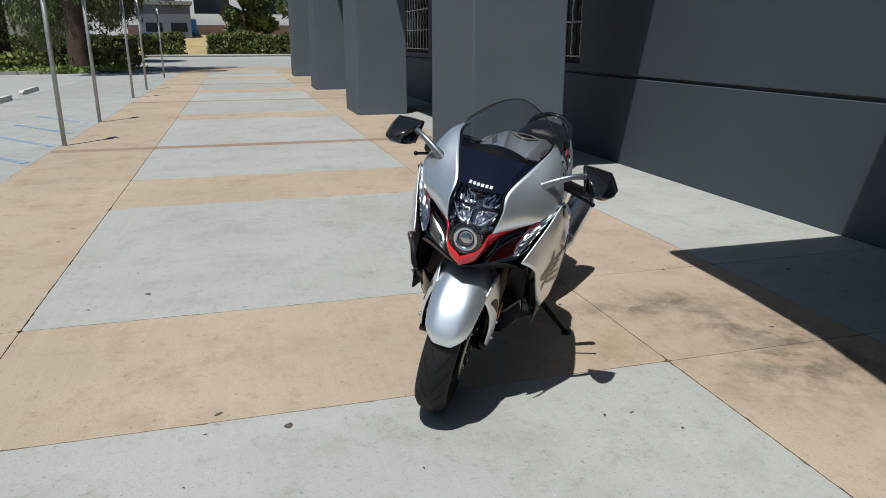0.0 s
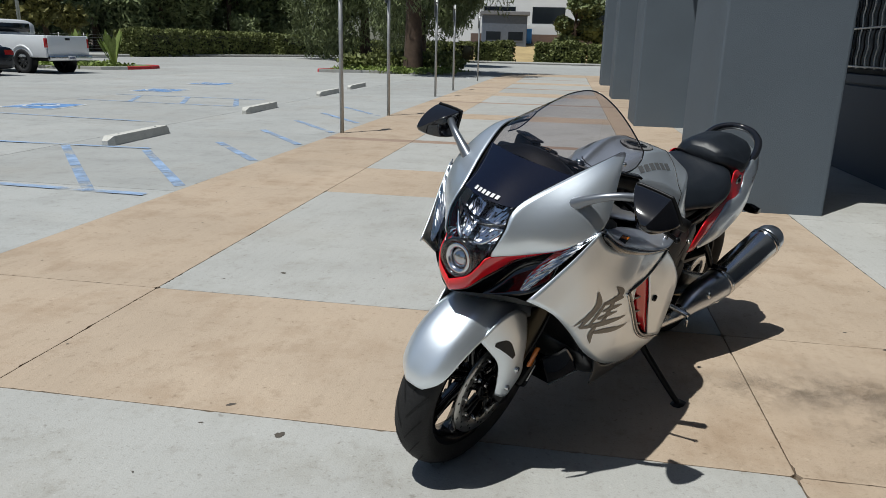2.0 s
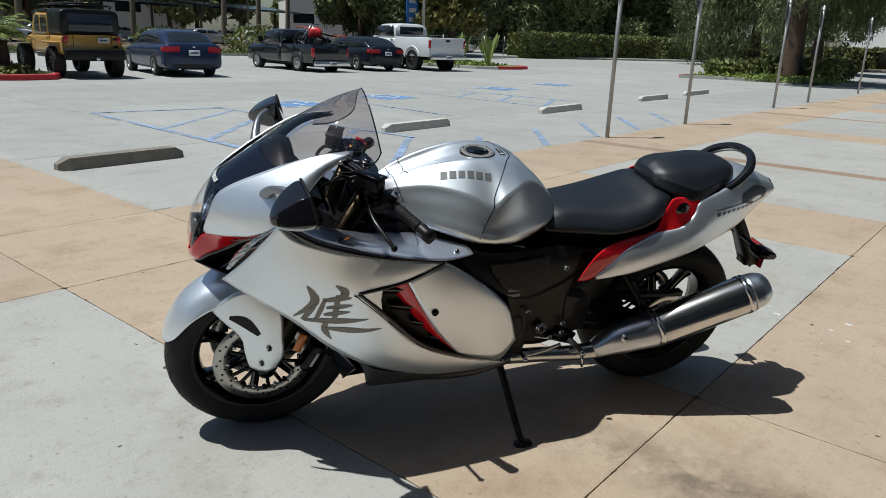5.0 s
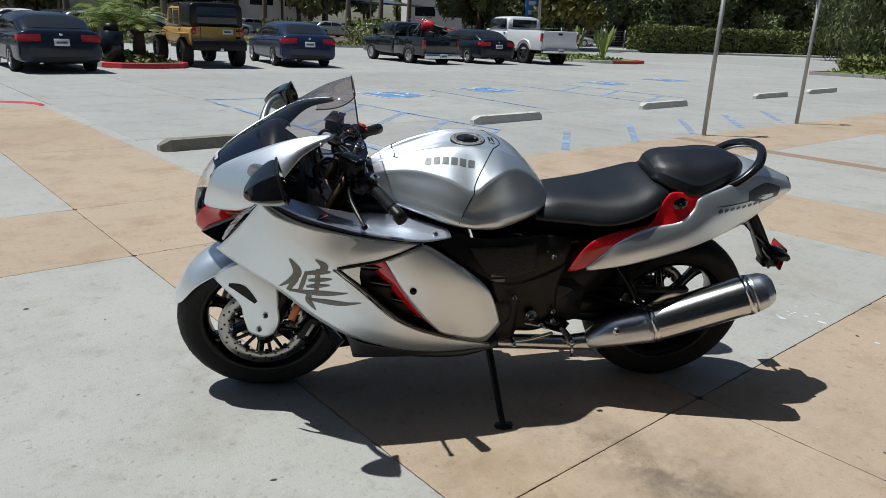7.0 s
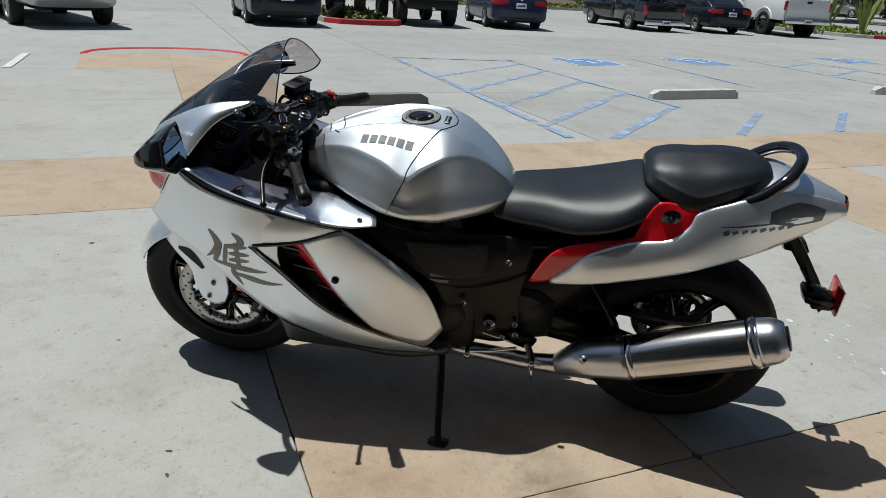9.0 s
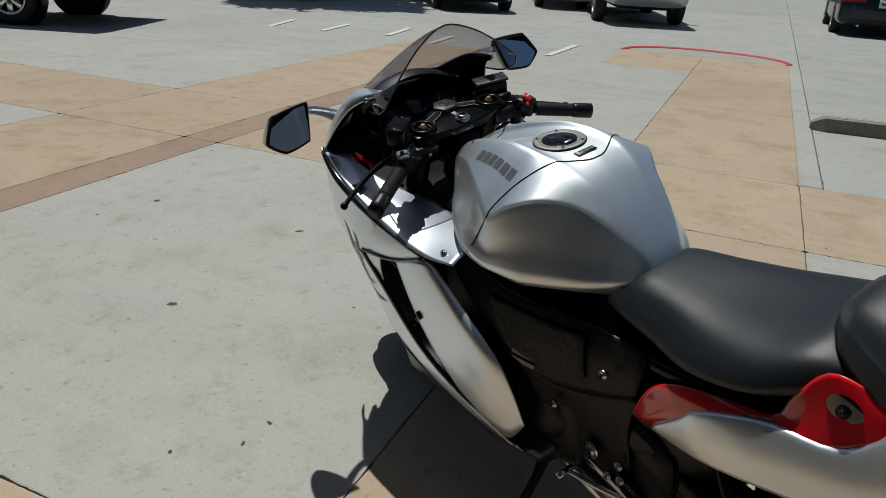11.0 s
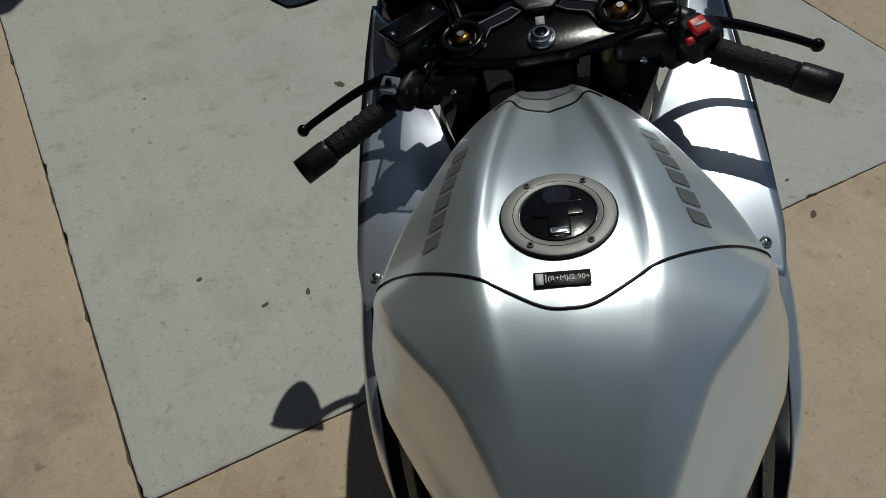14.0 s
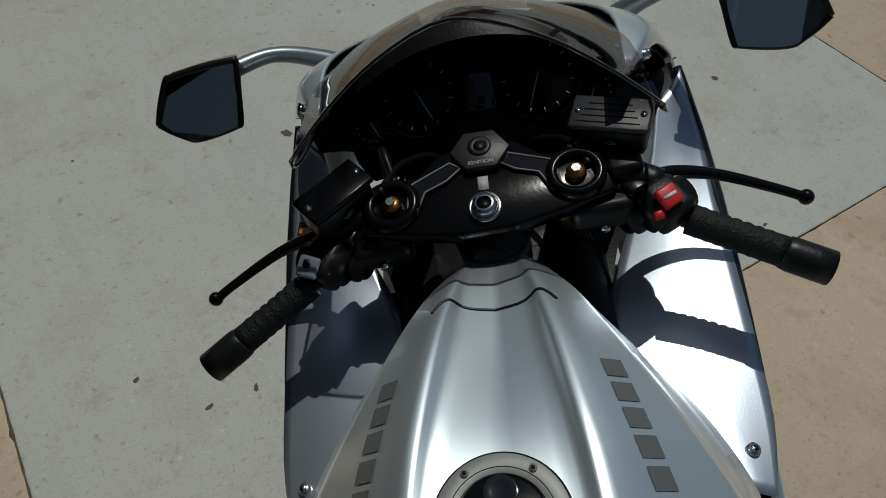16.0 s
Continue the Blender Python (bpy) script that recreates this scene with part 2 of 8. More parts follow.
def tube(points, r, n=6, seg=12, smooth=True):
    """A pipe along a smooth line; r may be one radius or one for each point."""
    rr = r if isinstance(r, (list, tuple)) else [r] * len(points)
    p = cat([(*Vector(q),) for q in points], n) if smooth else [Vector(q) for q in points]
    k = n if smooth else 1
    rad = [rr[min(i // k, len(rr) - 1)] * (1 - (i % k) / k) + rr[min(i // k + 1, len(rr) - 1)] * ((i % k) / k) for i in range(len(p))]
    rings, side = [], None
    for i, q in enumerate(p):
        d = (p[min(i + 1, len(p) - 1)] - p[max(i - 1, 0)]).normalized()
        if side is None:
            side = d.orthogonal().normalized()
        side = (side - d * side.dot(d)).normalized()
        up = d.cross(side)
        rings.append([q + rad[i] * (math.cos(a) * side + math.sin(a) * up) for a in (2 * math.pi * j / seg for j in range(seg))])
    return grid(rings, True, True)


def lathe(profile, seg=48, closed=False):
    """Turned round the local y axis: profile of (radius, y)."""
    rings = []
    for a in (2 * math.pi * i / seg for i in range(seg + 1)):
        rings.append([Vector((r * math.cos(a), y, r * math.sin(a))) for r, y in profile])
    return grid(rings, closed)


def prism(outline, depth, m=None, bevel=0.0):
    """A flat outline of (u, v) in the local xz plane, depth along y."""
    bm = bmesh.new()
    f = bm.faces.new([bm.verts.new((u, 0, v)) for u, v in outline])
    ex = bmesh.ops.extrude_face_region(bm, geom=[f])
    for v in ex["geom"]:
        if isinstance(v, bmesh.types.BMVert):
            v.co.y += depth
    if bevel:
        bmesh.ops.bevel(bm, geom=list(bm.edges), offset=bevel, segments=2, affect="EDGES", profile=0.5)
    return moved(bm, m) if m is not None else bm


def ball(c, rx, ry, rz, seg=16):
    bm = bmesh.new()
    bmesh.ops.create_uvsphere(bm, u_segments=seg, v_segments=seg // 2, radius=1)
    return moved(bm, Matrix.Translation(c) @ Matrix.Diagonal((rx, ry, rz, 1)))


def thick(ob, t, offset=-1.0):
    md = ob.modifiers.new("thickness", "SOLIDIFY")
    md.thickness, md.offset = t, offset
    return ob

# ---- the place: ground, pavement, building ----
def slab_at(parent, x0, x1, y0, y1, material, name="slab", top=0.0, gap=0.0020):
    if x1 < -0.8 or x0 > 5.0 or y1 < -1.4 or y0 > 6.6:
        return part(name, box(x0 + gap, x1 - gap, y0 + gap, y1 - gap, top - 0.09, top, 0.003), material, parent, smooth=False)
    rr = random.Random(int(x0 * 131 + y0 * 977))
    ring_, chip = [], 0.0
    for (ax, ay), (bx, by) in (((x0, y0), (x1, y0)), ((x1, y0), (x1, y1)), ((x1, y1), (x0, y1)), ((x0, y1), (x0, y0))):
        n = max(2, int(math.hypot(bx - ax, by - ay) / 0.018))
        nx, ny = -(by - ay) / math.hypot(bx - ax, by - ay), (bx - ax) / math.hypot(bx - ax, by - ay)
        for k in range(1, n):
            chip = rr.uniform(0.003, 0.007) if rr.random() < 0.03 else chip * 0.55
            d = gap * 0.8 + abs(rr.gauss(0, 0.0009)) + chip
            ring_.append((ax + (bx - ax) * k / n + nx * d, ay + (by - ay) * k / n + ny * d))
    bm = bmesh.new()
    up_, dn = ([bm.verts.new((px, py, z)) for px, py in ring_] for z in (top, top - 0.09))
    inner = [bm.verts.new((px + (0.004 if px < (x0 + x1) / 2 else -0.004), py + (0.004 if py < (y0 + y1) / 2 else -0.004), top)) for px, py in ring_]
    for v in up_:
        v.co.z -= 0.0016
    bm.faces.new(inner)
    for i in range(len(ring_)):
        j = (i + 1) % len(ring_)
        bm.faces.new((up_[i], up_[j], inner[j], inner[i]))
        bm.faces.new((dn[i], dn[j], up_[j], up_[i]))
    return part(name, bm, material, parent, smooth=False)


def sheet(bm_faces, z):
    bm = bmesh.new()
    for poly in bm_faces:
        bm.faces.new([bm.verts.new((x, y, z)) for x, y in poly])
    return bm


ground = part("ground", sheet([[(-900, -900), (900, -900), (900, 900), (-900, 900)]], -0.035), JOINT, smooth=False)
tagged(ground, "flat earth under the paving and the lot reaching the horizon", "ground", kind="structure")

XA, XB, XC, XW, XL = 0.455, 3.32, 4.39, 5.70, -0.79      # joints along the walkway, wall, lot edge
pavement = thing("pavement", pose(0, 0, 0), "walkway of grey and tan coloured concrete slabs with sawn joints", "pavement", kind="structure")
ROWS_Y = [(-12.0, -8.0, GREY), (-8.0, -4.7, TAN), (-4.7, -1.36, GREY), (-1.36, -0.15, TAN), (-0.15, 0.14, BROWN), (0.14, 2.663, GREY), (2.663, 3.825, TAN),
          (3.825, 6.54, GREY), (6.54, 7.87, TAN), (7.87, 10.08, GREY), (10.08, 10.34, BROWN), (10.34, 13.68, GREY), (13.68, 14.72, TAN),
          (14.72, 17.72, GREY), (17.72, 17.98, BROWN), (17.98, 20.6, GREY), (20.6, 22.2, TAN), (22.2, 24.5, GREY), (24.5, 24.8, BROWN),
          (24.8, 27.8, GREY), (27.8, 29.2, TAN), (29.2, 32.2, GREY), (32.2, 32.5, BROWN), (32.5, 36.0, GREY), (36.0, 39.6, TAN)]
for y0, y1, mat in ROWS_Y:
    slab_at(pavement, XA, XB, y0, y1, mat)
    strip = BROWN if mat is BROWN else TAN
    slab_at(pavement, XL, XA, y0, y1, strip)
    slab_at(pavement, XB, XC, y0, y1, strip)
    slab_at(pavement, XC, XW + 0.3, y0, y1, GREY)
# the apron that runs out to the red kerb
for x0, x1 in ((-5.5, -3.2), (-3.2, XL)):
    slab_at(pavement, x0, x1, 0.14, 2.663, GREY)
    slab_at(pavement, x0, x1, 2.663, 3.825, TAN)
    slab_at(pavement, x0, x1, -0.15, 0.14, BROWN)
    slab_at(pavement, x0, x1, -1.36, -0.15, TAN)
    slab_at(pavement, x0, x1, -4.7, -1.36, GREY)
slab_at(pavement, -7.2, -5.5, 1.5, 2.663, TAN)
slab_at(pavement, -7.2, -5.5, 2.663, 3.825, TAN)

# rounded grey nose of the apron with its red painted kerb
nose_pts = [(-7.2, 1.5)] + [(-7.25 - 0.75 * math.sin(a), 2.68 - 1.16 * math.cos(a)) for a in (radians(d) for d in range(8, 180, 14))] + [(-7.2, 3.825)]
bm = bmesh.new()
bm.faces.new([bm.verts.new((x, y, 0.0)) for x, y in nose_pts])
part("slab", bm, GREY, pavement, smooth=False)
kerb_red = part("kerb", tube([(x, y, -0.03) for x, y in nose_pts], 0.055, 3, 8), REDPAINT, smooth=True)
tagged(kerb_red, "red painted rounded concrete kerb round the apron", "kerb", kind="structure")
strip_kerb = part("kerb", box(-7.2, XL, 3.825, 3.97, -0.09, 0.004, 0.01), GREY, smooth=False)
tagged(strip_kerb, "pale concrete kerb along the parking bay", "kerb", kind="structure")

lot = thing("parking_lot", pose(0, 0, 0), "worn grey concrete parking lot with tooled joints", "parking lot", kind="structure")
LY = [3.97, 6.2, 10.6, 15.0, 19.4, 23.8, 28.2, 32.6, 39.6]
for y0, y1 in zip(LY, LY[1:]):
    for x0, x1 in ((-3.6, XL), (-8.2, -3.6), (-12.8, -8.2), (-17.4, -12.8), (-22.0, -17.4), (-34.0, -22.0)):
        slab_at(lot, x0, x1, y0, y1, LOT, "slab", -0.004, 0.007)
for y0, y1 in ((-26.0, -14.0), (-14.0, -4.7), (-4.7, -0.15), (-0.15, 3.97)):
    for x0, x1 in ((-8.2, -5.5), (-12.8, -8.2), (-17.4, -12.8), (-34.0, -17.4)):
        slab_at(lot, x0, x1, y0, y1, LOT, "slab", -0.008)
for x0, x1 in ((-5.5, XL), (XL, 12.0)):
    slab_at(lot, x0, x1, -26.0, -12.0 if x0 > -1 else -4.7, LOT, "slab", -0.008)
drive = part("road", box(-34, 40, 39.6, 56.0, -0.09, -0.006), LOT, smooth=False)
tagged(drive, "pale concrete driveway crossing behind the lot", "road", kind="structure")

# wall of the building, with a groove between the lower and the upper part
def structure(name, bm, mat, label, category, smooth=False):
    return tagged(part(name, bm, mat, smooth=smooth), label, category, kind="structure")


WIN = [(8.5, 12.4), (16.0, 20.0), (23.5, 27.5), (31.0, 35.0)]
structure("wall_lower", box(XW, XW + 0.3, -14, 40, 0, 0.955, 0.006), PAINTWALL, "slate blue painted lower wall", "wall")
structure("wall_groove", box(XW + 0.04, XW + 0.3, -14, 40, 0.955, 0.988), PAINTWALL, "narrow shadow groove in the slate wall", "wall")
bits = [(-14.0, WIN[0][0])] + [(a[1], b[0]) for a, b in zip(WIN, WIN[1:])] + [(WIN[-1][1], 40.0)]
for y0, y1 in bits:
    structure("wall_upper", box(XW, XW + 0.3, y0, y1, 0.988, 5.2, 0.004), PAINTWALL, "slate blue painted upper wall", "wall")
for i, (y0, y1) in enumerate(WIN):
    structure("wall_sill", box(XW, XW + 0.3, y0, y1, 0.988, 1.08, 0.004), PAINTWALL, "slate wall below the window", "wall")
    structure("wall_head", box(XW, XW + 0.3, y0, y1, 2.55, 5.2, 0.004), PAINTWALL, "slate wall above the window", "wall")
    w = thing(f"window_{i + 1}", pose(XW + 0.12, y0, 1.08), "dark shop window behind a white scrolled metal grille", "window", kind="structure")
    L = y1 - y0
    part("pane", box(0.06, 0.07, 0.0, L, 0.0, 1.47), CARGLASS, w, smooth=False)
    for a, b_, c, d in ((0, L, 0, 0.05), (0, L, 1.42, 1.47), (0, 0.05, 0.05, 1.42), (L - 0.05, L, 0.05, 1.42)):
        part("window_frame", box(0.0, 0.055, a, b_, c, d, 0.004), BLACKP, w, smooth=False)
    n = int(L / 0.13)
    for k in range(1, n):
        y = k * L / n
        zig = [(-0.06, y + (0.018 if j % 2 else -0.018), 0.06 + j * 0.115) for j in range(13)]
        part("grille_bar", tube(zig, 0.009, 2, 6), WHITELINE if k % 2 else BLACKP, w)
    for z in (0.08, 0.5, 0.95, 1.40):
        part("grille_rail", rod((-0.06, 0.0, z), (-0.06, L, z), 0.011, seg=8), WHITELINE, w)

for y in (6.70, 13.62, 20.95, 28.9):
    p = part("pillar", box(3.71, 4.66, y, y + 1.5, -0.02, 4.4, 0.02, 2), STUCCO, smooth=False)
    tagged(p, "broad slate blue stucco pillar of the arcade", "pillar", "arcade pillars", "structure")
p = part("pillar", box(2.68, 3.70, -1.7, -0.14, -0.02, 2.62, 0.02, 2), STUCCO, smooth=False)
tagged(p, "slate blue stucco pillar beside the waste bin", "pillar", "arcade pillars", "structure")
structure("canopy", box(3.95, XW, 6.10, 40.0, 4.4, 4.54), STUCCO, "slate stucco canopy slab over the arcade", "canopy")
structure("canopy", prism([(3.66, 3.34), (3.625, 2.62), (3.55, 1.9), (3.42, 1.3), (3.42, -14.0), (XW, -14.0), (XW, 3.34)], 0.14, pose(0, 0, 2.62) @ Matrix.Diagonal((1, -1, 1, 1)) @ pose(0, 0, 0, 90)), STUCCO, "slate stucco canopy slab over the entrance", "canopy")
structure("wall_end", box(XW + 0.3, 30, 39.7, 40.0, 0, 5.2), PAINTWALL, "slate end wall of the building", "wall")
structure("wall_back", box(XW + 0.3, 30, -14.0, -13.7, 0, 5.2), PAINTWALL, "slate end wall of the building", "wall")
structure("roof", box(XW, 30, -14.0, 40.0, 5.2, 5.5), PAINTWALL, "flat roof of the building", "roof")

# ---- painted markings ----
def marking(name, polys, mat, label, z=0.0015):
    return tagged(part(name, sheet(polys, z), mat, smooth=False), label, "marking", kind="structure")


def stripe(x0, y0, x1, y1, w):
    d = Vector((x1 - x0, y1 - y0)).normalized() * w / 2
    return [(x0 - d.y, y0 + d.x), (x0 + d.y, y0 - d.x), (x1 + d.y, y1 - d.x), (x1 - d.y, y1 + d.x)]


aisle = [stripe(-7.3, 6.3, -0.95, 5.97, 0.10), stripe(-7.3, 6.3, -7.0, 8.45, 0.09), stripe(-7.2, 8.4, -2.4, 8.42, 0.08)]
marking("parking_hatching", aisle, BLUELINE, "worn blue border lines of the access aisle on concrete", 0.0055)
aisle = [stripe(-5.72, 8.4, -3.76, 6.14, 0.10), stripe(-4.58, 8.4, -2.6, 6.04, 0.10), stripe(-3.53, 8.4, -1.5, 6.0, 0.10), stripe(-2.38, 8.3, -0.87, 6.4, 0.10), stripe(-6.6, 8.4, -5.0, 6.22, 0.09)]
aisle += [stripe(-1.93 - 0.05 * k, 9.25 + 1.5 * k, -0.86 - 0.02 * k, 7.95 + 1.42 * k, 0.10) for k in range(5)]
marking("parking_hatching", aisle, BLUELINE, "worn blue hatching of the access aisle on concrete")
marking("parking_hatching", [stripe(-7.7, 11.5, -3.9, 11.1, 0.07), stripe(-7.9, 14.6, -4.1, 14.3, 0.08), stripe(-8.1, 16.3, -4.3, 16.2, 0.08)], BLUELINE, "worn blue border lines between parking bays", 0.0055)
marking("parking_hatching", [stripe(x, 16.2, x + 0.8, 14.5, 0.11) for x in (-7.4, -6.2, -5.0)],
        BLUELINE, "worn blue hatching between parking bays")
for x, y in ((-7.06, 10.05), (-7.35, 12.9), (-8.0, 18.05), (-8.4, 21.6)):
    marking("bay_symbol", [[(x - 0.56, y - 0.56), (x + 0.56, y - 0.56), (x + 0.56, y + 0.56), (x - 0.56, y + 0.56)]], WHITELINE, "white border of a reserved bay symbol")
    marking("bay_symbol", [[(x - 0.50, y - 0.50), (x + 0.50, y - 0.50), (x + 0.50, y + 0.50), (x - 0.50, y + 0.50)]], SYMBOLBLUE, "blue painted square of a reserved bay", 0.0055)
    sym = [stripe(x + 0.33, y, x - 0.05, y, 0.10), stripe(x - 0.05, y, x - 0.10, y - 0.25, 0.09), stripe(x - 0.1, y - 0.25, x - 0.38, y - 0.33, 0.08)]
    sym += [stripe(x - 0.1 + 0.3 * math.cos(a), y + 0.05 + 0.3 * math.sin(a), x - 0.1 + 0.3 * math.cos(a + 0.45), y + 0.05 + 0.3 * math.sin(a + 0.45), 0.06) for a in (0.6 + 0.45 * i for i in range(8))]
    marking("bay_symbol", sym, WHITELINE, "white wheelchair sign on the blue square", 0.0095)
marking("bay_line", [stripe(-5.5, -1.0, -6.6, -1.1, 0.1), stripe(-5.9, -1.9, -7.1, -2.1, 0.1), stripe(-5.6, -2.9, -6.8, -3.1, 0.1),
                     stripe(-5.5, -3.8, -6.6, -4.1, 0.1), stripe(-5.6, 0.75, -7.1, 0.78, 0.1)], WHITELINE, "worn white bay lines on concrete")

# ---- dark gum marks on the paving ----
bm = bmesh.new()
spots = [(1.66, 2.56, 0.028), (1.0, 4.22, 0.024), (1.41, 2.72, 0.022), (2.39, 1.54, 0.026), (1.52, 1.53, 0.026), (1.54, 0.65, 0.024), (2.82, 2.31, 0.014), (2.93, 2.30, 0.014)]
rng = random.Random(4)
spots += [(rng.uniform(-0.7, 5.4), rng.uniform(-3.5, 12.0), rng.choice((0.006, 0.007, 0.009, 0.012, 0.018))) for _ in range(150)]
for x, y, r in spots:
    n, flat, turn = 17, rng.uniform(0.45, 0.8), rng.uniform(0, 3)
    ring = [(a, r * 0.82 * rng.uniform(0.62, 1.12)) for a in (2 * math.pi * i / n for i in range(n))]
    ring = [(q * math.cos(a), q * flat * math.sin(a)) for a, q in ring]
    bm.faces.new([bm.verts.new((x + u * math.cos(turn) - v * math.sin(turn), y + u * math.sin(turn) + v * math.cos(turn), 0.0012)) for u, v in ring])
tagged(part("gum_spots", bm, GUM, smooth=False), "small dark flattened gum spots on the paving", "gum spots", kind="stuff")

# ---- dirt and white drips on the paving ----
def stain_mat(name, col, lo, hi, scale):
    """A worn film of dirt: broken up by noise, clear between."""
    m = bpy.data.materials.new(name)
    m.use_nodes = True
    nt = m.node_tree
    b = nt.nodes["Principled BSDF"]
    b.inputs["Base Color"].default_value, b.inputs["Roughness"].default_value = (*col, 1), 0.9
    co, n, n2, r, mul, tr, mx, gr, sm = (nt.nodes.new("ShaderNode" + k) for k in ("TexCoord", "TexNoise", "TexNoise", "MapRange", "Math", "BsdfTransparent", "MixShader", "TexGradient", "Mapping"))
    n.inputs["Scale"].default_value, n.inputs["Detail"].default_value, n.inputs["Roughness"].default_value = scale, 9, 0.72
    nt.links.new(co.outputs["Object"], n.inputs["Vector"])
    r.inputs["From Min"].default_value, r.inputs["From Max"].default_value = lo, hi
    nt.links.new(n.outputs["Fac"], r.inputs["Value"])
    nt.links.new(co.outputs["Generated"], sm.inputs["Vector"])
    sm.inputs["Location"].default_value, sm.inputs["Scale"].default_value = (-1, -1, 0), (2, 2, 0)
    gr.gradient_type = "SPHERICAL"
    nt.links.new(sm.outputs[0], gr.inputs["Vector"])
    mul.operation = "MULTIPLY"
    nt.links.new(r.outputs[0], mul.inputs[0])
    nt.links.new(gr.outputs["Fac"], mul.inputs[1])
    nt.links.new(mul.outputs[0], mx.inputs[0])
    nt.links.new(tr.outputs[0], mx.inputs[1])
    nt.links.new(b.outputs[0], mx.inputs[2])
    nt.links.new(mx.outputs[0], nt.nodes["Material Output"].inputs["Surface"])
    return m


DIRT = stain_mat("dirt_film", (0.10, 0.08, 0.06), 0.43, 0.85, 5.0)
STAINS = ((3.88, 2.95, 0.85, 0.42, -55), (3.85, 2.45, 0.6, 0.5, 20), (3.5, 3.3, 0.7, 0.22, 10), (4.15, 2.1, 0.4, 0.3, 30))
DRIPS = (3.08, 4.98)
for x, y, rx, ry, turn in STAINS:
    bm = bmesh.new()
    bm.faces.new([bm.verts.new((rx * math.cos(a), ry * math.sin(a), 0)) for a in (2 * math.pi * i / 24 for i in range(24))])
    ob = part("dirt_stain", bm, DIRT, smooth=False, m=pose(x, y, 0.0008, rz=turn))
    tagged(ob, "patch of dark ground-in dirt on the paving", "stain", kind="structure")
bm = bmesh.new()
rng = random.Random(9)
for k in range(26):
    x, y, r = DRIPS[0] + rng.gauss(0, 0.22), DRIPS[1] + rng.gauss(0, 0.10), rng.choice((0.005, 0.008, 0.012, 0.018))
    bm.faces.new([bm.verts.new((x + r * rng.uniform(0.7, 1.5) * math.cos(a), y + r * rng.uniform(0.6, 1.0) * math.sin(a), 0.0012)) for a in (2 * math.pi * i / 8 for i in range(8))])
tagged(part("white_drips", bm, WHITELINE, smooth=False), "small dried white splashes on the paving", "splashes", kind="stuff")

from mathutils.bvhtree import BVHTree


def tree_of(ob):
    return BVHTree.FromPolygons([v.co.copy() for v in ob.data.vertices], [tuple(p.vertices) for p in ob.data.polygons])


def onto(tree, p, way, lift=0.0012):
    hit, nrm, _, _ = tree.ray_cast(Vector(p), Vector(way))
    if hit is None:
        hit, nrm, _, _ = tree.find_nearest(Vector(p))
    if nrm.dot(Vector(way)) > 0:
        nrm = -nrm
    return hit + nrm * lift


def laid(tree, us, vs, place, way, lift):
    """A sheet laid on a surface: a grid of (u, v) dropped on it along way."""
    return grid([[onto(tree, place(u, v), way, lift) for v in vs] for u in us])


def steps(a, b, n):
    return [a + (b - a) * i / n for i in range(n + 1)]


# ---- street furniture ----
def wheel_stop(x0, y0, x1, y1, mat=None):
    L = math.hypot(x1 - x0, y1 - y0)
    e = thing("wheel_stop", pose((x0 + x1) / 2, (y0 + y1) / 2, -0.004, rz=math.degrees(math.atan2(y1 - y0, x1 - x0)) - 90), "weathered precast concrete wheel stop in a bay", "wheel stop", "wheel stops")
    h, w = 0.115, 0.085
    sec = lambda y, k: [Vector((-w * k, y, 0)), Vector((w * k, y, 0)), Vector((w * 0.78 * k, y, h * k)), Vector((-w * 0.78 * k, y, h * k))]
    bm = grid([sec(-L / 2, 0.55), sec(-L / 2 + 0.10, 1), sec(L / 2 - 0.10, 1), sec(L / 2, 0.55)], True, True)
    part("block", bm, mat or STOPMAT, e, smooth=False)
    for y in (-0.3 * L, 0.3 * L):
        part("pin", rod((0, y, h - 0.002), (0, y, h + 0.006), 0.014, seg=10), GALV, e, "rusty steel pin")


# the first stop gets a darker concrete of its own
wheel_stop(-2.80, 3.95, -2.86, 5.25, surf("dark_stop_concrete", (0.22, 0.20, 0.17), 0.9, 0, 0.2, 7.0, 60.0, 0.3))
for q in ((-3.02, 8.45, -3.08, 9.95), (-3.30, 12.95, -3.38, 14.6), (-3.65, 17.95, -3.72, 19.7), (-3.85, 21.2, -3.95, 23.2)):
    wheel_stop(*q)


def sign_pole(x, y):
    e = thing("sign_pole", pose(x, y, 0), "galvanised steel sign pole standing at the walkway edge", "sign pole", "sign poles")
    part("pole", rod((0, 0, -0.02), (0, 0, 2.46), 0.03, seg=14), GALV, e)
    part("cap", ball((0, 0, 2.46), 0.031, 0.031, 0.02, 10), GALV, e)
    part("sign_plate", box(-0.036, -0.032, -0.15, 0.15, 2.0, 2.44, 0.001), GALV, e, "bare metal back of a sign", smooth=False)
    for z in (2.08, 2.36):
        part("clamp", box(-0.04, 0.036, -0.036, 0.036, z - 0.012, z + 0.012, 0.004), GALV, e)


for x, y in ((-0.74, 10.78), (-0.78, 13.75), (-0.93, 19.4), (-0.95, 22.5), (-1.06, 29.3)):
    sign_pole(x, y)

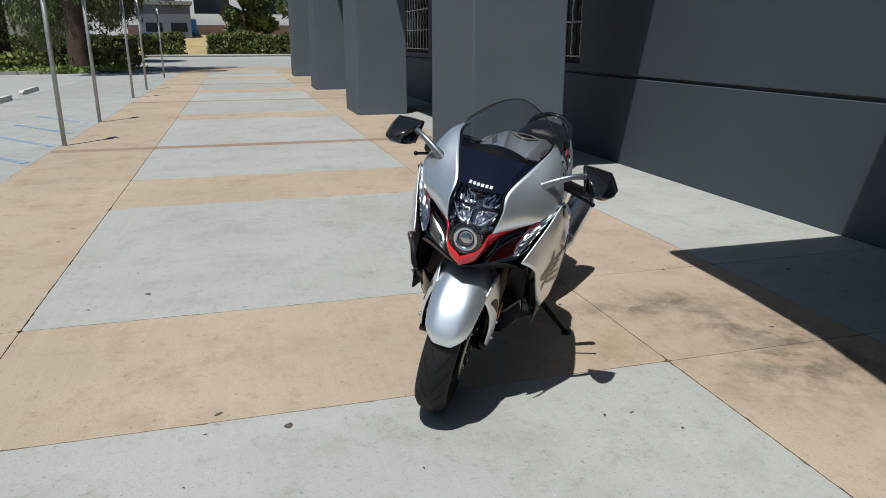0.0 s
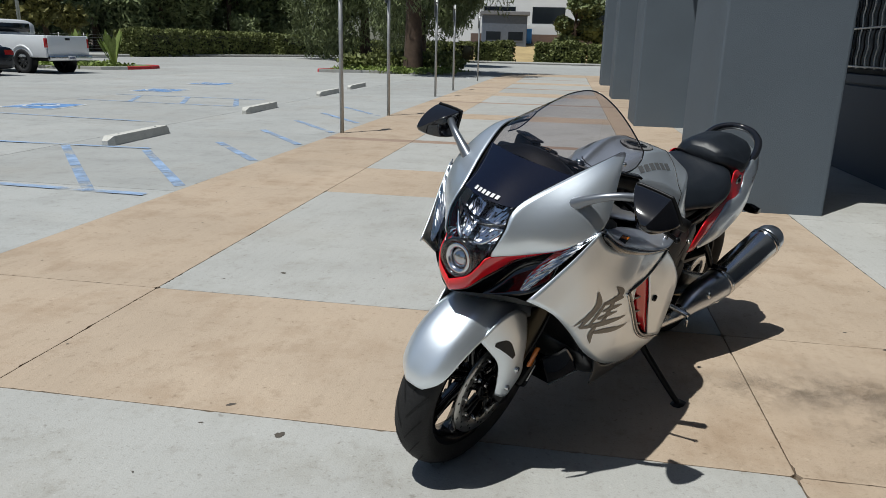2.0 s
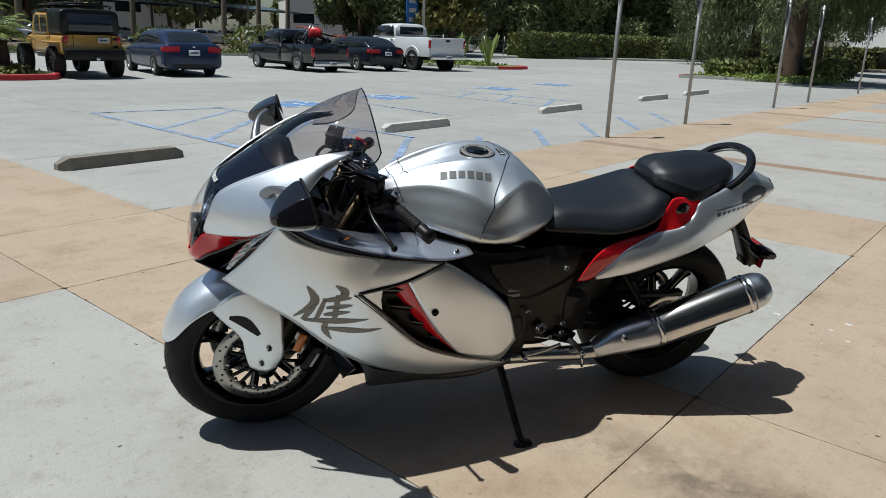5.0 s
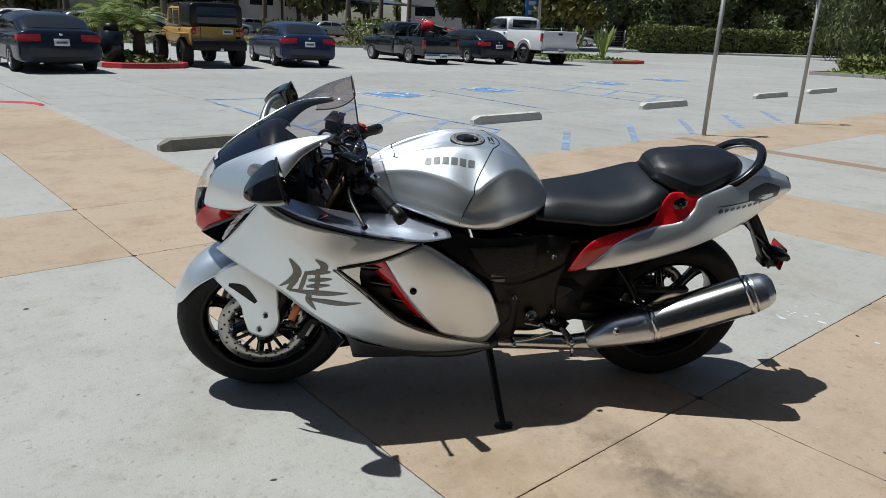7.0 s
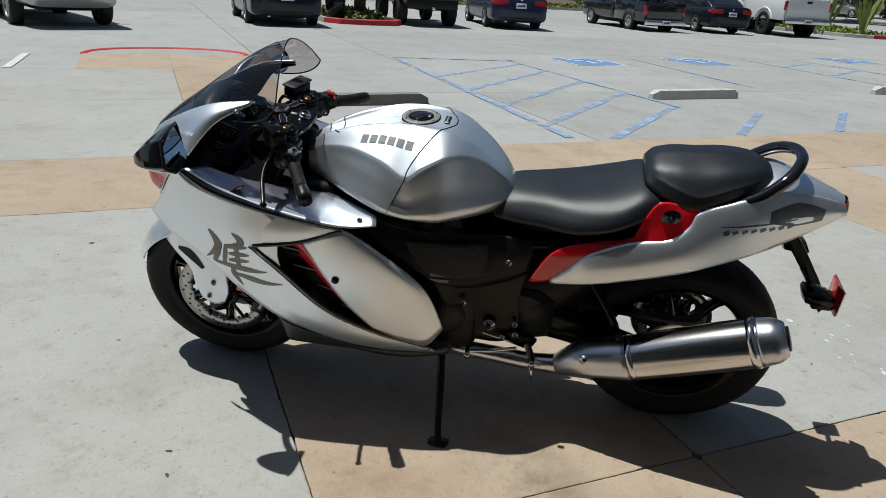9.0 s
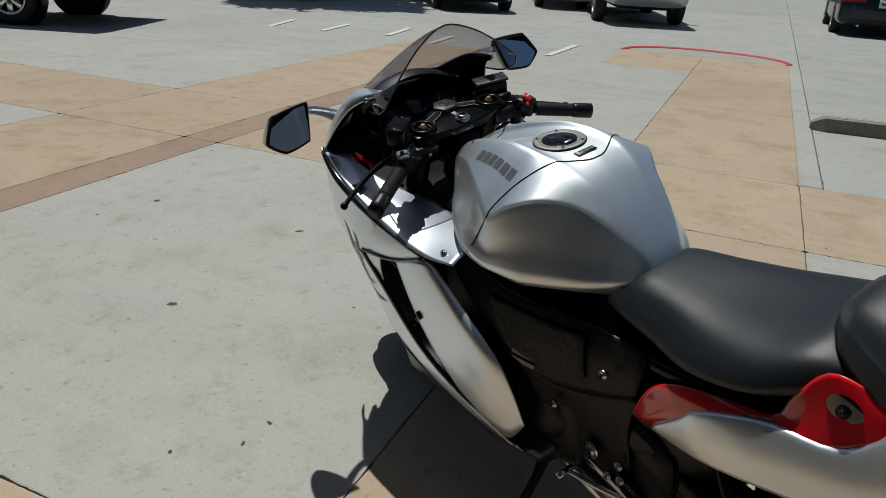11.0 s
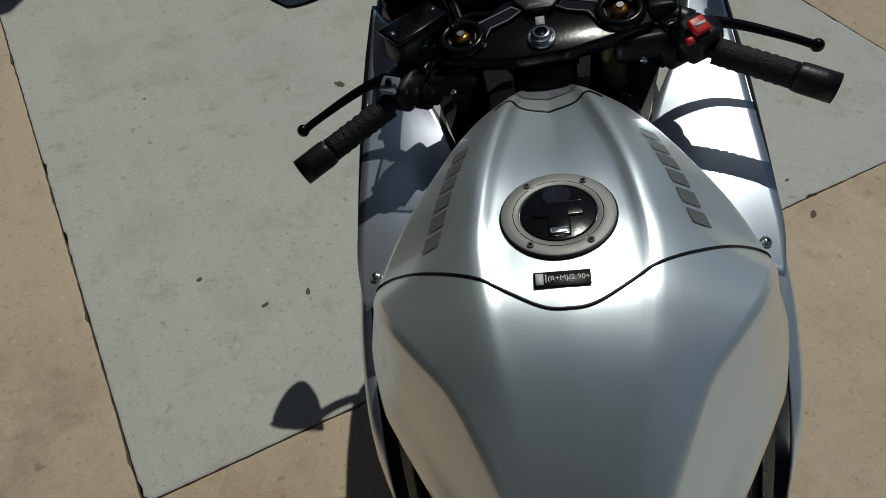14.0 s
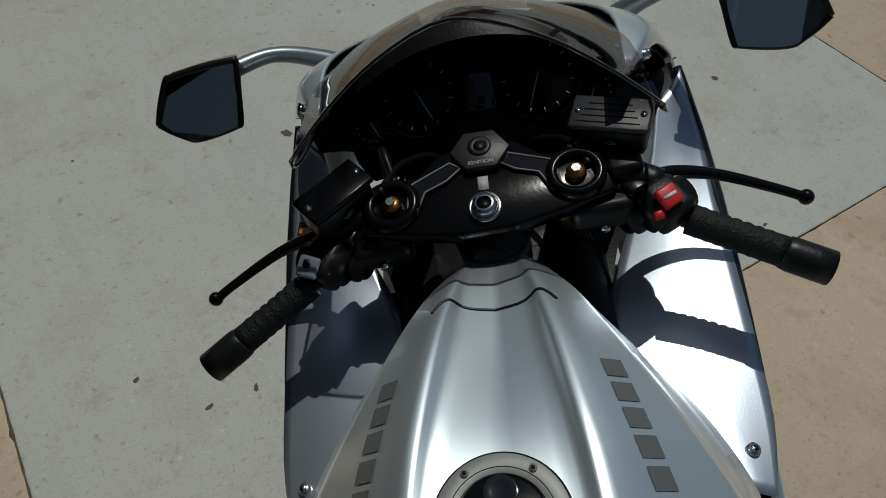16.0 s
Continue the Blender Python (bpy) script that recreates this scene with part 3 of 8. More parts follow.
# mesh waste bin
e = thing("waste_bin", pose(2.445, -0.46, 0), "black perforated metal waste bin with a round base plate", "waste bin")
part("base_plate", lathe([(0, 0), (0.195, 0), (0.198, 0.012), (0.185, 0.02), (0, 0.02)], 40), GALV, e, "worn grey round base plate", m=pose(0, 0, 0, 90))
bm = bmesh.new()
NA, NZ = 80, 48
for i in range(NA):
    for j in range(NZ):
        a0, a1 = 2 * math.pi * i / NA, 2 * math.pi * (i + 1) / NA
        z0, z1 = 0.07 + j * 0.018, 0.07 + (j + 1) * 0.018
        bm.faces.new([bm.verts.new((0.20 * math.cos(a), 0.20 * math.sin(a), z)) for a, z in ((a0, z0), (a1, z0), (a1, z1), (a0, z1))])
bmesh.ops.remove_doubles(bm, verts=bm.verts, dist=1e-5)
ob = part("mesh_body", bm, BLACKP, e, smooth=False)
md = ob.modifiers.new("mesh", "WIREFRAME")
md.thickness, md.use_even_offset = 0.008, False
part("liner", rod((0, 0, 0.02), (0, 0, 0.90), 0.186, seg=40), surf("bin_liner", (0.008, 0.008, 0.008), 0.6), e)
for z in (0.08, 0.935):
    part("rim", lathe([(0.192, -0.015), (0.207, -0.015), (0.207, 0.015), (0.192, 0.015)], 48, True), BLACKP, e, m=pose(0, 0, z, 90))


# ---- vehicles ----
def ring(x, w, z0, z1, n=3.0, k=20, top=1.0):
    """A rounded-box ring across a car; top narrows the upper half."""
    out = []
    for i in range(k):
        a = 2 * math.pi * (i + 0.5) / k
        c, s = math.cos(a), math.sin(a)
        y, z = w * math.copysign(abs(c) ** (2 / n), c), 0.5 * (z0 + z1) + 0.5 * (z1 - z0) * math.copysign(abs(s) ** (2 / n), s)
        if s > 0:
            y *= 1 + (top - 1) * abs(s) ** 1.5
        out.append((x, y, z))
    return out


def car_wheel(parent, x, y, r, w, rim_mat, style=5):
    e = new("wheel")
    e.parent = parent
    e.matrix_local = pose(x, y, r)
    h = w / 2
    part("tyre", lathe([(r * 0.66, -h), (r * 0.93, -h), (r, -h * 0.7), (r, h * 0.7), (r * 0.93, h), (r * 0.66, h), (r * 0.66, -h)], 36), RUBBER, e)
    s = 1 if y > 0 else -1
    part("rim", lathe([(r * 0.66, -h), (r * 0.60, s * h * 0.55), (r * 0.66, h)] if s > 0 else [(r * 0.66, h), (r * 0.60, s * h * 0.55), (r * 0.66, -h)], 30), rim_mat, e)
    bms = [moved(box(-0.042, 0.042, -0.014, 0.014, 0.02, r * 0.64, 0.008), pose(0, s * h * 0.72, 0, 0, 360 * i / style, 0)) for i in range(style)]
    bms.append(moved(rod((0, -0.02, 0), (0, 0.02, 0), r * 0.16, seg=14), pose(0, s * h * 0.72, 0)))
    part("spokes", join(*bms), rim_mat, e)
    part("rim_lip", moved(lathe([(r * 0.58, -0.012), (r * 0.67, -0.016), (r * 0.67, 0.016), (r * 0.58, 0.012)], 30, True), pose(0, s * h * 0.86, 0)), rim_mat, e)
    part("disc", rod((0, s * h * 0.3 - 0.01, 0), (0, s * h * 0.3, 0), r * 0.5, seg=24), BLACKP, e)
    return e


def sedan(x, y, turn, paint, length, width, height, label, rim, group="parked cars"):
    """A sedan; origin under its rear axle, heading along local +x."""
    e = thing("sedan_car", pose(x, y, -0.005, rz=turn), label, "car", group)
    ro, wb = length * 0.225, length * 0.585
    fo = length - ro - wb
    hw, r = width / 2, height * 0.222
    deck = height * 0.71
    P = [(-ro - 0.01, 0.74, 0.30, deck * 0.80, 5.0), (-ro + 0.04, 0.90, 0.24, deck * 0.97, 6.0), (-ro + 0.14, 0.965, 0.21, deck * 1.01, 6.5), (-ro + 0.50, 0.99, 0.19, deck * 1.005, 6.5), (0.15, 1.0, 0.18, deck * 0.985, 6.5),
         (wb * 0.5, 1.0, 0.17, deck * 0.95, 6.5), (wb * 0.85, 1.0, 0.18, deck * 0.93, 6.5), (wb + fo * 0.35, 0.97, 0.19, deck * 0.84, 6.0), (wb + fo * 0.80, 0.88, 0.22, deck * 0.70, 5.0), (wb + fo, 0.66, 0.30, deck * 0.56, 4.0)]
    body = part("body", loft([ring(px, hw * k, a, b, n, 32, 0.90) for px, k, a, b, n in P], 4, 2), paint, e)
    G = [(-ro + 0.26, 0.80, deck * 1.0), (-ro + 0.52, 0.84, height * 0.84), (-ro + 0.86, 0.86, height * 0.955), (wb * 0.30, 0.87, height), (wb * 0.52, 0.87, height * 0.985), (wb * 0.72, 0.86, height * 0.90), (wb * 0.98, 0.82, deck * 0.92)]
    cabin = part("cabin", loft([ring(px, hw * k, deck * 0.72, z, 4.5, 28, 0.76) for px, k, z in G], 5, 2), paint, e)
    ct, bt = tree_of(cabin), tree_of(body)
    back = (1, 0, 0)
    part("rear_window", laid(ct, steps(-hw * 0.60, hw * 0.60, 8), steps(deck * 1.035, height * 0.925, 5), lambda u, v: (-ro - 1.0, u * (1.12 - 0.22 * (v - deck) / (height - deck)), v), back, 0.006), CARGLASS, e, "dark rear window")
    part("windscreen", laid(ct, steps(-hw * 0.60, hw * 0.60, 6), steps(deck * 1.0, height * 0.93, 4), lambda u, v: (wb * 2, u * (1.12 - 0.2 * (v - deck) / (height - deck)), v), (-1, 0, 0), 0.006), CARGLASS, e, "dark windscreen")
    for s in (1, -1):
        side = lambda u, v: (u, s * 3.0, v)
        for a0, a1, b0, b1 in ((-ro + 0.60, -ro + 0.98, wb * 0.30, wb * 0.30), (wb * 0.335, wb * 0.335, wb * 0.80, wb * 0.60)):
            rows = [[onto(ct, (a0 + (a1 - a0) * q + (b0 + (b1 - b0) * q - a0 - (a1 - a0) * q) * k, s * 3.0, deck * 1.00 + (height * 0.925 - deck) * q), (0, -s, 0), 0.006) for q in steps(0, 1, 4)] for k in steps(0, 1, 6)]
            part("side_window", grid(rows), CARGLASS, e, "dark side window")
        part("tail_light", laid(bt, steps(s * hw * 0.46, s * hw * 0.93, 6), steps(deck * 0.74, deck * 0.90, 4), lambda u, v: (-ro - 1.0, u, v - 0.03 * (abs(u) / hw - 0.5)), back, 0.010), REDLENS, e, "red tail light")
        part("tail_light", laid(bt, steps(-ro + 0.05, -ro + 0.26, 3), steps(deck * 0.76, deck * 0.88, 3), side, (0, -s, 0), 0.008), REDLENS, e, "red tail light wrapping round the corner")
        part("door_mirror", ball((wb * 0.74, s * (hw + 0.08), deck * 1.0), 0.06, 0.10, 0.065, 12), paint, e)
        for px in (wb * 0.33, wb * 0.74, wb * 0.02):
            part("door_seam", laid(bt, steps(px, px + 0.010, 1), steps(0.30, deck * 0.93, 6), side, (0, -s, 0), 0.002), BLACKP, e)
        part("sill_trim", laid(bt, steps(r * 1.3, wb - r * 1.3, 6), steps(0.20, 0.27, 2), side, (0, -s, 0), 0.003), BLACKP, e)
        for px in (wb * 0.08, wb * 0.40):
            part("door_handle", box(px, px + 0.15, s * hw * 0.985 - 0.018, s * hw * 0.985 + 0.018, deck * 0.82, deck * 0.845, 0.008), paint, e)
        for ax in (0, wb):
            car_wheel(e, ax, s * (hw - 0.095), r, 0.21, rim)
            # black sheet laid on the body side: the shaded arch opening drawn as colour
            fan = bmesh.new()
            rim_pts = [onto(bt, (ax + r * 1.17 * math.cos(a), s * 3, r + r * 1.17 * math.sin(a)), (0, -s, 0), 0.003) for a in steps(-0.35, math.pi + 0.35, 18)]
            fan.faces.new([fan.verts.new(q) for q in rim_pts])
            part("wheel_arch", fan, BLACKP, e, smooth=False)
    pl = part("number_plate", box(-ro - 0.035, -ro + 0.02, -0.155, 0.155, deck * 0.64, deck * 0.64 + 0.15, 0.004), PLATE, e, "white number plate with unreadable marks")
    part("plate_marks", box(-ro - 0.040, -ro - 0.034, -0.11, 0.11, deck * 0.64 + 0.05, deck * 0.64 + 0.10), DARKBAR, pl)
    part("boot_seam", laid(bt, steps(-hw * 0.78, hw * 0.78, 8), steps(deck * 0.585, deck * 0.60, 1), lambda u, v: (-ro - 1.0, u, v), back, 0.003), BLACKP, e)
    part("bumper_insert", laid(bt, steps(-hw * 0.72, hw * 0.72, 8), steps(0.25, 0.36, 2), lambda u, v: (-ro - 1.0, u, v), back, 0.004), BLACKP, e, "black insert of the bumper")
    part("badge", ball((-ro - 0.005, 0, deck * 0.90), 0.012, 0.045, 0.028, 10), CHROME, e)
    part("exhaust_tip", rod((-ro - 0.02, hw * 0.5, 0.23), (-ro + 0.2, hw * 0.5, 0.23), 0.03, seg=12), CHROME, e)
    return e


NAVY = surf("dark_grey_blue_paint", (0.012, 0.019, 0.034), 0.16, 0.0, 0.05, 3.0, 90.0, 0, coat=0.2, spec=0.3)
BLUEGREY = surf("slate_blue_paint", (0.020, 0.032, 0.075), 0.16, 0.0, 0.05, 3.0, 90.0, 0, coat=0.2, spec=0.3)
CHAR = surf("charcoal_paint", (0.010, 0.014, 0.022), 0.16, 0.0, 0.05, 3.0, 90.0, 0, coat=0.2, spec=0.3)
BLKPAINT = surf("black_car_paint", (0.006, 0.007, 0.012), 0.2, 0.1, 0.05, 3.0, 90.0, 0, coat=1.0)
WHITEP = surf("white_car_paint", (0.74, 0.75, 0.76), 0.3, 0.0, 0.03, 3.0, 90.0, 0, coat=0.8)
YELLOWP = surf("mustard_paint", (0.52, 0.31, 0.085), 0.4, 0.0, 0.06, 3.0, 90.0, 0, coat=0.4)
SILVERP = surf("silver_car_paint", (0.48, 0.48, 0.48), 0.3, 0.6, 0.04, 3.0, 90.0, 0, coat=0.8)
ALLOY = surf("alloy_wheel", (0.50, 0.50, 0.50), 0.35, 0.9, 0.05)
BLKRIM = surf("black_wheel", (0.02, 0.02, 0.02), 0.4, 0.2, 0.05)


def pickup(x, y, turn, paint, length, width, height, r, bed_h, label, rim, lift=0.0, name="pickup_truck", wheels_w=0.24):
    e = thing(name, pose(x, y, -0.005, rz=turn), label, "truck", "parked cars")
    ro, wb, hw = length * 0.21, length * 0.60, width / 2
    fo = length - ro - wb
    z0 = r * 1.05 + lift
    cab0, cab1 = wb * 0.40, wb * 0.88
    # bed
    for s in (1, -1):
        part("bed_side", box(-ro, cab0 - 0.04, s * hw - (0.07 if s > 0 else 0), s * hw + (0 if s > 0 else 0.07), z0, bed_h, 0.025, 2), paint, e)
        part("fender_flare", tube([(r * 1.24 * math.cos(radians(a)), s * hw, r + r * 1.24 * math.sin(radians(a))) for a in range(8, 173, 12)], 0.035, 2, 8), paint, e)
        part("wheel_arch", lathe([(r * 1.18, 0.05 * s), (r * 1.18, -0.14 * s), (r * 0.4, -0.14 * s)], 28), BLACKP, e, m=pose(0, s * (hw - 0.04), r))
        part("tail_light", box(-ro - 0.012, -ro + 0.06, s * (hw - 0.06) - 0.055, s * (hw - 0.06) + 0.07 * (s > 0) + 0.055 * (s < 0), bed_h - 0.42, bed_h - 0.10, 0.012, 2), REDLENS, e, "red tail light")
        part("door_mirror", box(cab1 - 0.15, cab1 - 0.05, s * (hw + 0.08) - 0.1, s * (hw + 0.08) + 0.1, bed_h + 0.02, bed_h + 0.24, 0.03, 2), BLACKP, e)
        part("door_handle", box(cab0 + 0.12, cab0 + 0.26, s * hw - 0.02, s * hw + 0.02, bed_h - 0.14, bed_h - 0.10, 0.008), BLACKP, e)
        part("side_window", prism([(cab0 + 0.12, bed_h + 0.02), (cab1 - 0.02, bed_h + 0.02), (cab1 - 0.34, height - 0.12), (cab0 + 0.16, height - 0.10)], 0.02, pose(0, s * hw * 0.93 - 0.01, 0)), CARGLASS, e, "dark side window")
        for ax in (0, wb):
            car_wheel(e, ax, s * (hw - wheels_w * 0.42), r, wheels_w, rim, 8)
    part("tailgate", box(-ro - 0.02, -ro + 0.05, -hw + 0.09, hw - 0.09, z0 + 0.05, bed_h - 0.005, 0.018, 2), paint, e)
    part("tailgate_handle", box(-ro - 0.035, -ro - 0.015, -0.11, 0.11, bed_h - 0.16, bed_h - 0.08, 0.008), BLACKP, e)
    part("bed_floor", box(-ro + 0.05, cab0 - 0.04, -hw + 0.07, hw - 0.07, z0 + 0.1, z0 + 0.14), BLACKP, e)
    part("rear_bumper", box(-ro - 0.16, -ro - 0.03, -hw + 0.02, hw - 0.02, z0 - 0.10, z0 + 0.08, 0.025, 2), CHROME if paint in (WHITEP, BLKPAINT) else BLACKP, e, "rear step bumper")
    pl = part("number_plate", box(-ro - 0.175, -ro - 0.162, -0.155, 0.155, z0 - 0.07, z0 + 0.06, 0.003), PLATE, e, "white number plate with unreadable marks")
    part("plate_marks", box(-ro - 0.180, -ro - 0.174, -0.11, 0.11, z0 - 0.03, z0 + 0.02), DARKBAR, pl)
    part("chassis", box(-ro + 0.1, wb + fo * 0.6, -hw * 0.55, hw * 0.55, z0 - 0.14, z0 + 0.05), BLACKP, e)
    P = [(cab0 - 0.02, 0.99, bed_h), (cab1 * 0.8, 1.0, bed_h), (cab1 + 0.05, 1.0, bed_h), (wb, 0.98, bed_h * 0.97), (wb + fo * 0.7, 0.94, bed_h * 0.93), (wb + fo, 0.86, bed_h * 0.84)]
    part("body", loft([ring(px, hw * k, z0 - 0.06, z, 6.0, 24, 0.96) for px, k, z in P], 3, 2), paint, e)
    C = [(cab0 + 0.02, 0.90, height - 0.06), (cab0 + 0.25, 0.92, height), (cab1 - 0.42, 0.91, height - 0.01), (cab1 - 0.25, 0.89, height - 0.08), (cab1 + 0.22, 0.88, bed_h + 0.02)]
    part("cab", loft([ring(px, hw * k, bed_h - 0.2, z, 5.0, 24, 0.88) for px, k, z in C], 3, 2), paint, e)
    part("rear_window", box(cab0 - 0.012, cab0 + 0.03, -hw * 0.66, hw * 0.66, bed_h + 0.10, height - 0.14, 0.01), CARGLASS, e, "dark rear window")
    part("windscreen", moved(box(-0.012, 0.012, -hw * 0.74, hw * 0.74, -0.24, 0.24, 0.004), pose(cab1 + 0.0, 0, (bed_h + height) / 2 - 0.03, 0, -48)), CARGLASS, e, "windscreen")
    return e


def jeep(x, y, turn):
    e = thing("off_road_car", pose(x, y, -0.005, rz=turn) @ Matrix.Scale(0.91, 4),
              "mustard yellow off-road car with black top and bumpers", "car", "parked cars")
    r, wb, hw = 0.43, 2.95, 0.80
    part("body", loft([ring(px, hw * k, 0.62, z, 7.0, 24, 0.98) for px, k, z in ((-0.72, 0.98, 1.18), (-0.6, 1.0, 1.20), (1.2, 1.0, 1.20), (2.1, 1.0, 1.20))], 2, 2), YELLOWP, e)
    part("hood", loft([ring(px, hw * k, 0.72, z, 6.0, 24, 0.95) for px, k, z in ((2.05, 0.9, 1.21), (2.8, 0.84, 1.18), (3.4, 0.76, 1.12))], 2, 2), YELLOWP, e)
    part("hard_top", loft([ring(px, hw * k, 1.16, z, 8.0, 28, 0.93) for px, k, z in ((-0.71, 0.95, 1.84), (-0.62, 0.98, 1.885), (0.0, 0.985, 1.895), (0.42, 0.985, 1.895))], 2, 2), BLACKP, e, "black hard top")
    part("roof_panel", loft([ring(px, hw * k, 1.78, z, 6.0, 24, 0.95) for px, k, z in ((0.40, 0.93, 1.885), (1.2, 0.93, 1.89), (1.86, 0.90, 1.85))], 2, 2), BLACKP, e, "black roof panel")
    cab = part("door_frame", loft([ring(px, hw * k, 1.10, z, 9.0, 28, 0.91) for px, k, z in ((0.42, 0.985, 1.80), (1.2, 0.985, 1.80), (1.72, 0.985, 1.78), (2.06, 0.985, 1.24))], 2, 2), YELLOWP, e, "mustard door frames and screen pillars")
    jt = tree_of(cab)
    for s in (1, -1):
        for a0, a1 in ((0.52, 1.10), (1.20, 1.72)):
            part("side_window", laid(jt, steps(a0, a1, 3), steps(1.24, 1.70, 4), lambda u, v: (u - (0.16 * (v - 1.24) if u > 1.65 else 0), s * 3, v), (0, -s, 0), 0.006), CARGLASS, e, "dark door window")
        part("side_window", moved(box(-0.52, 0.30, -0.006, 0.006, 1.30, 1.74, 0.004), pose(0, s * hw * 0.962, 0, s * 4)), CARGLASS, e, "dark rear side window")
    part("windscreen", laid(jt, steps(-0.62, 0.62, 4), steps(1.30, 1.70, 3), lambda u, v: (4.0, u, v), (-1, 0, 0), 0.006), CARGLASS, e, "windscreen")
    for s in (1, -1):
        for ax in (0, wb):
            car_wheel(e, ax, s * (hw - 0.0), r, 0.31, BLKRIM, 8)
            part("fender_flare", moved(box(-0.52, 0.52, -0.16, 0.16, 0.0, 0.05, 0.02, 2), pose(ax, s * (hw + 0.05), 0.95)), YELLOWP, e)
        part("tail_light", box(-0.76, -0.70, s * (hw - 0.10) - 0.06, s * (hw - 0.10) + 0.06, 0.98, 1.16, 0.01), REDLENS, e, "red tail light")
        part("door_handle", box(0.42, 0.52, s * hw * 1.0 - 0.02, s * hw + 0.025, 1.06, 1.10, 0.008), BLACKP, e)
        part("door_seam", box(0.30, 0.312, s * hw - 0.012, s * hw + 0.004, 0.68, 1.2), BLACKP, e)
    part("rear_bumper", box(-1.0, -0.74, -hw * 1.0, hw * 1.0, 0.52, 0.82, 0.04, 2), BLACKP, e, "black steel rear bumper")
    part("hitch", box(-1.1, -0.98, -0.05, 0.05, 0.52, 0.60, 0.01), CHROME, e)
    part("rear_window", moved(box(-0.012, 0.012, -hw * 0.74, hw * 0.74, -0.24, 0.24, 0.01), pose(-0.715, 0, 1.52, 0, 4)), CARGLASS, e, "dark rear window")
    for z in (0.86, 1.06):
        part("tailgate_hinge", box(-0.76, -0.70, -hw * 0.86, -hw * 0.70, z, z + 0.06, 0.01), BLACKP, e)
    for y0 in (-0.66, 0.62):
        part("tailgate_seam", box(-0.733, -0.72, y0 * hw, (y0 + 0.015) * hw, 0.72, 1.18), BLACKP, e)
    part("roof_rack_box", box(-0.30, 1.2, -0.50, 0.50, 1.99, 2.06, 0.02), BLACKP, e, "black load on the roof rack")
    pl = part("number_plate", box(-0.76, -0.735, -0.45, -0.14, 0.98, 1.13, 0.004), PLATE, e, "white number plate with unreadable marks")
    part("plate_marks", box(-0.765, -0.759, -0.40, -0.19, 1.03, 1.08), DARKBAR, pl)
    part("chassis", box(-0.6, 3.2, -0.4, 0.4, 0.48, 0.64), BLACKP, e)
    for k in range(5):
        part("rack_bar", rod((-0.4 + 0.5 * k, -0.62, 1.98), (-0.4 + 0.5 * k, 0.62, 1.98), 0.018, seg=8), BLACKP, e)
    for s in (1, -1):
        part("rack_rail", tube([(-0.5, s * 0.62, 1.90), (-0.45, s * 0.62, 2.0), (1.65, s * 0.62, 2.0), (1.7, s * 0.62, 1.90)], 0.02, 3, 8), BLACKP, e)
    return e


sedan(-14.30, 5.60, 180, NAVY, 4.3, 1.76, 1.32, "dark grey-blue sedan parked with its boot towards the walkway", ALLOY)
jeep(-15.6, 9.95, 174)
sedan(-15.75, 12.85, 168, BLUEGREY, 4.4, 1.72, 1.32, "slate blue sedan parked beside the off-road car", ALLOY)
pickup(-17.0, 18.9, 176, BLKPAINT, 4.5, 1.60, 1.47, 0.30, 0.95, "small black pickup with a dirt bike in its bed", ALLOY)
sedan(-17.0, 21.9, 171, CHAR, 4.3, 1.70, 1.31, "charcoal sedan with dark windows parked next to the pickup", ALLOY)
pickup(-16.75, 25.0, 169, WHITEP, 5.6, 1.90, 1.90, 0.43, 1.34, "large white lifted pickup with black wheels", BLKRIM, 0.12, wheels_w=0.32)
pickup(-15.4, -0.30, 19.5, SILVERP, 5.5, 1.85, 1.85, 0.38, 1.15, "silver pickup facing the walkway", ALLOY, 0.05)
sedan(-14.1, -4.35, 33, BLKPAINT, 4.6, 1.78, 1.45, "dark sedan nosed towards the walkway", ALLOY)
sedan(-17.2, -2.2, 20, WHITEP, 4.4, 1.75, 1.45, "white sedan facing the walkway", ALLOY)
pickup(-3.75, -6.5, -70.0, surf("deep_red_car_paint", (0.30, 0.012, 0.015), 0.25, 0.1, 0.05, 3.0, 90.0, 0, coat=1.0), 5.6, 1.95, 1.9, 0.40, 1.2, "red pickup with a black bumper parked past the walkway", CHROME, 0.1, wheels_w=0.28)

# ---- the motorcycle: local x ahead, y to its left, z up ----
SILVER = surf("satin_silver_paint", (0.86, 0.92, 0.985), 0.39, 0.88, 0.02, 2.0, 900.0, 0.02, coat=0.6, gloss_var=0.03)
TANKMARK = surf("dark_silver_print", (0.20, 0.205, 0.21), 0.42, 0.6, 0.03, 3.0)
SILVERG = surf("gloss_silver_paint", (0.56, 0.60, 0.69), 0.33, 0.84, 0.02, 2.0, 420.0, 0.015, coat=0.4, gloss_var=0.03)
STALK = surf("dark_satin_silver", (0.26, 0.275, 0.30), 0.34, 0.8, 0.03, 3.0, 260.0, 0.01)
GREYP = surf("graphite_paint", (0.17, 0.18, 0.19), 0.35, 0.7, 0.03, 2.0, 260.0, 0.01)
BELLY = surf("dark_graphite_paint", (0.06, 0.062, 0.066), 0.35, 0.6, 0.03, 2.0, 260.0, 0.01)
DECAL = surf("bronze_grey_decal", (0.20, 0.185, 0.165), 0.38, 0.6, 0.04, 8.0)
REDP = surf("candy_red_paint", (0.74, 0.010, 0.020), 0.20, 0.0, 0.05, 4.0, 200.0, 0.0, coat=1.0)
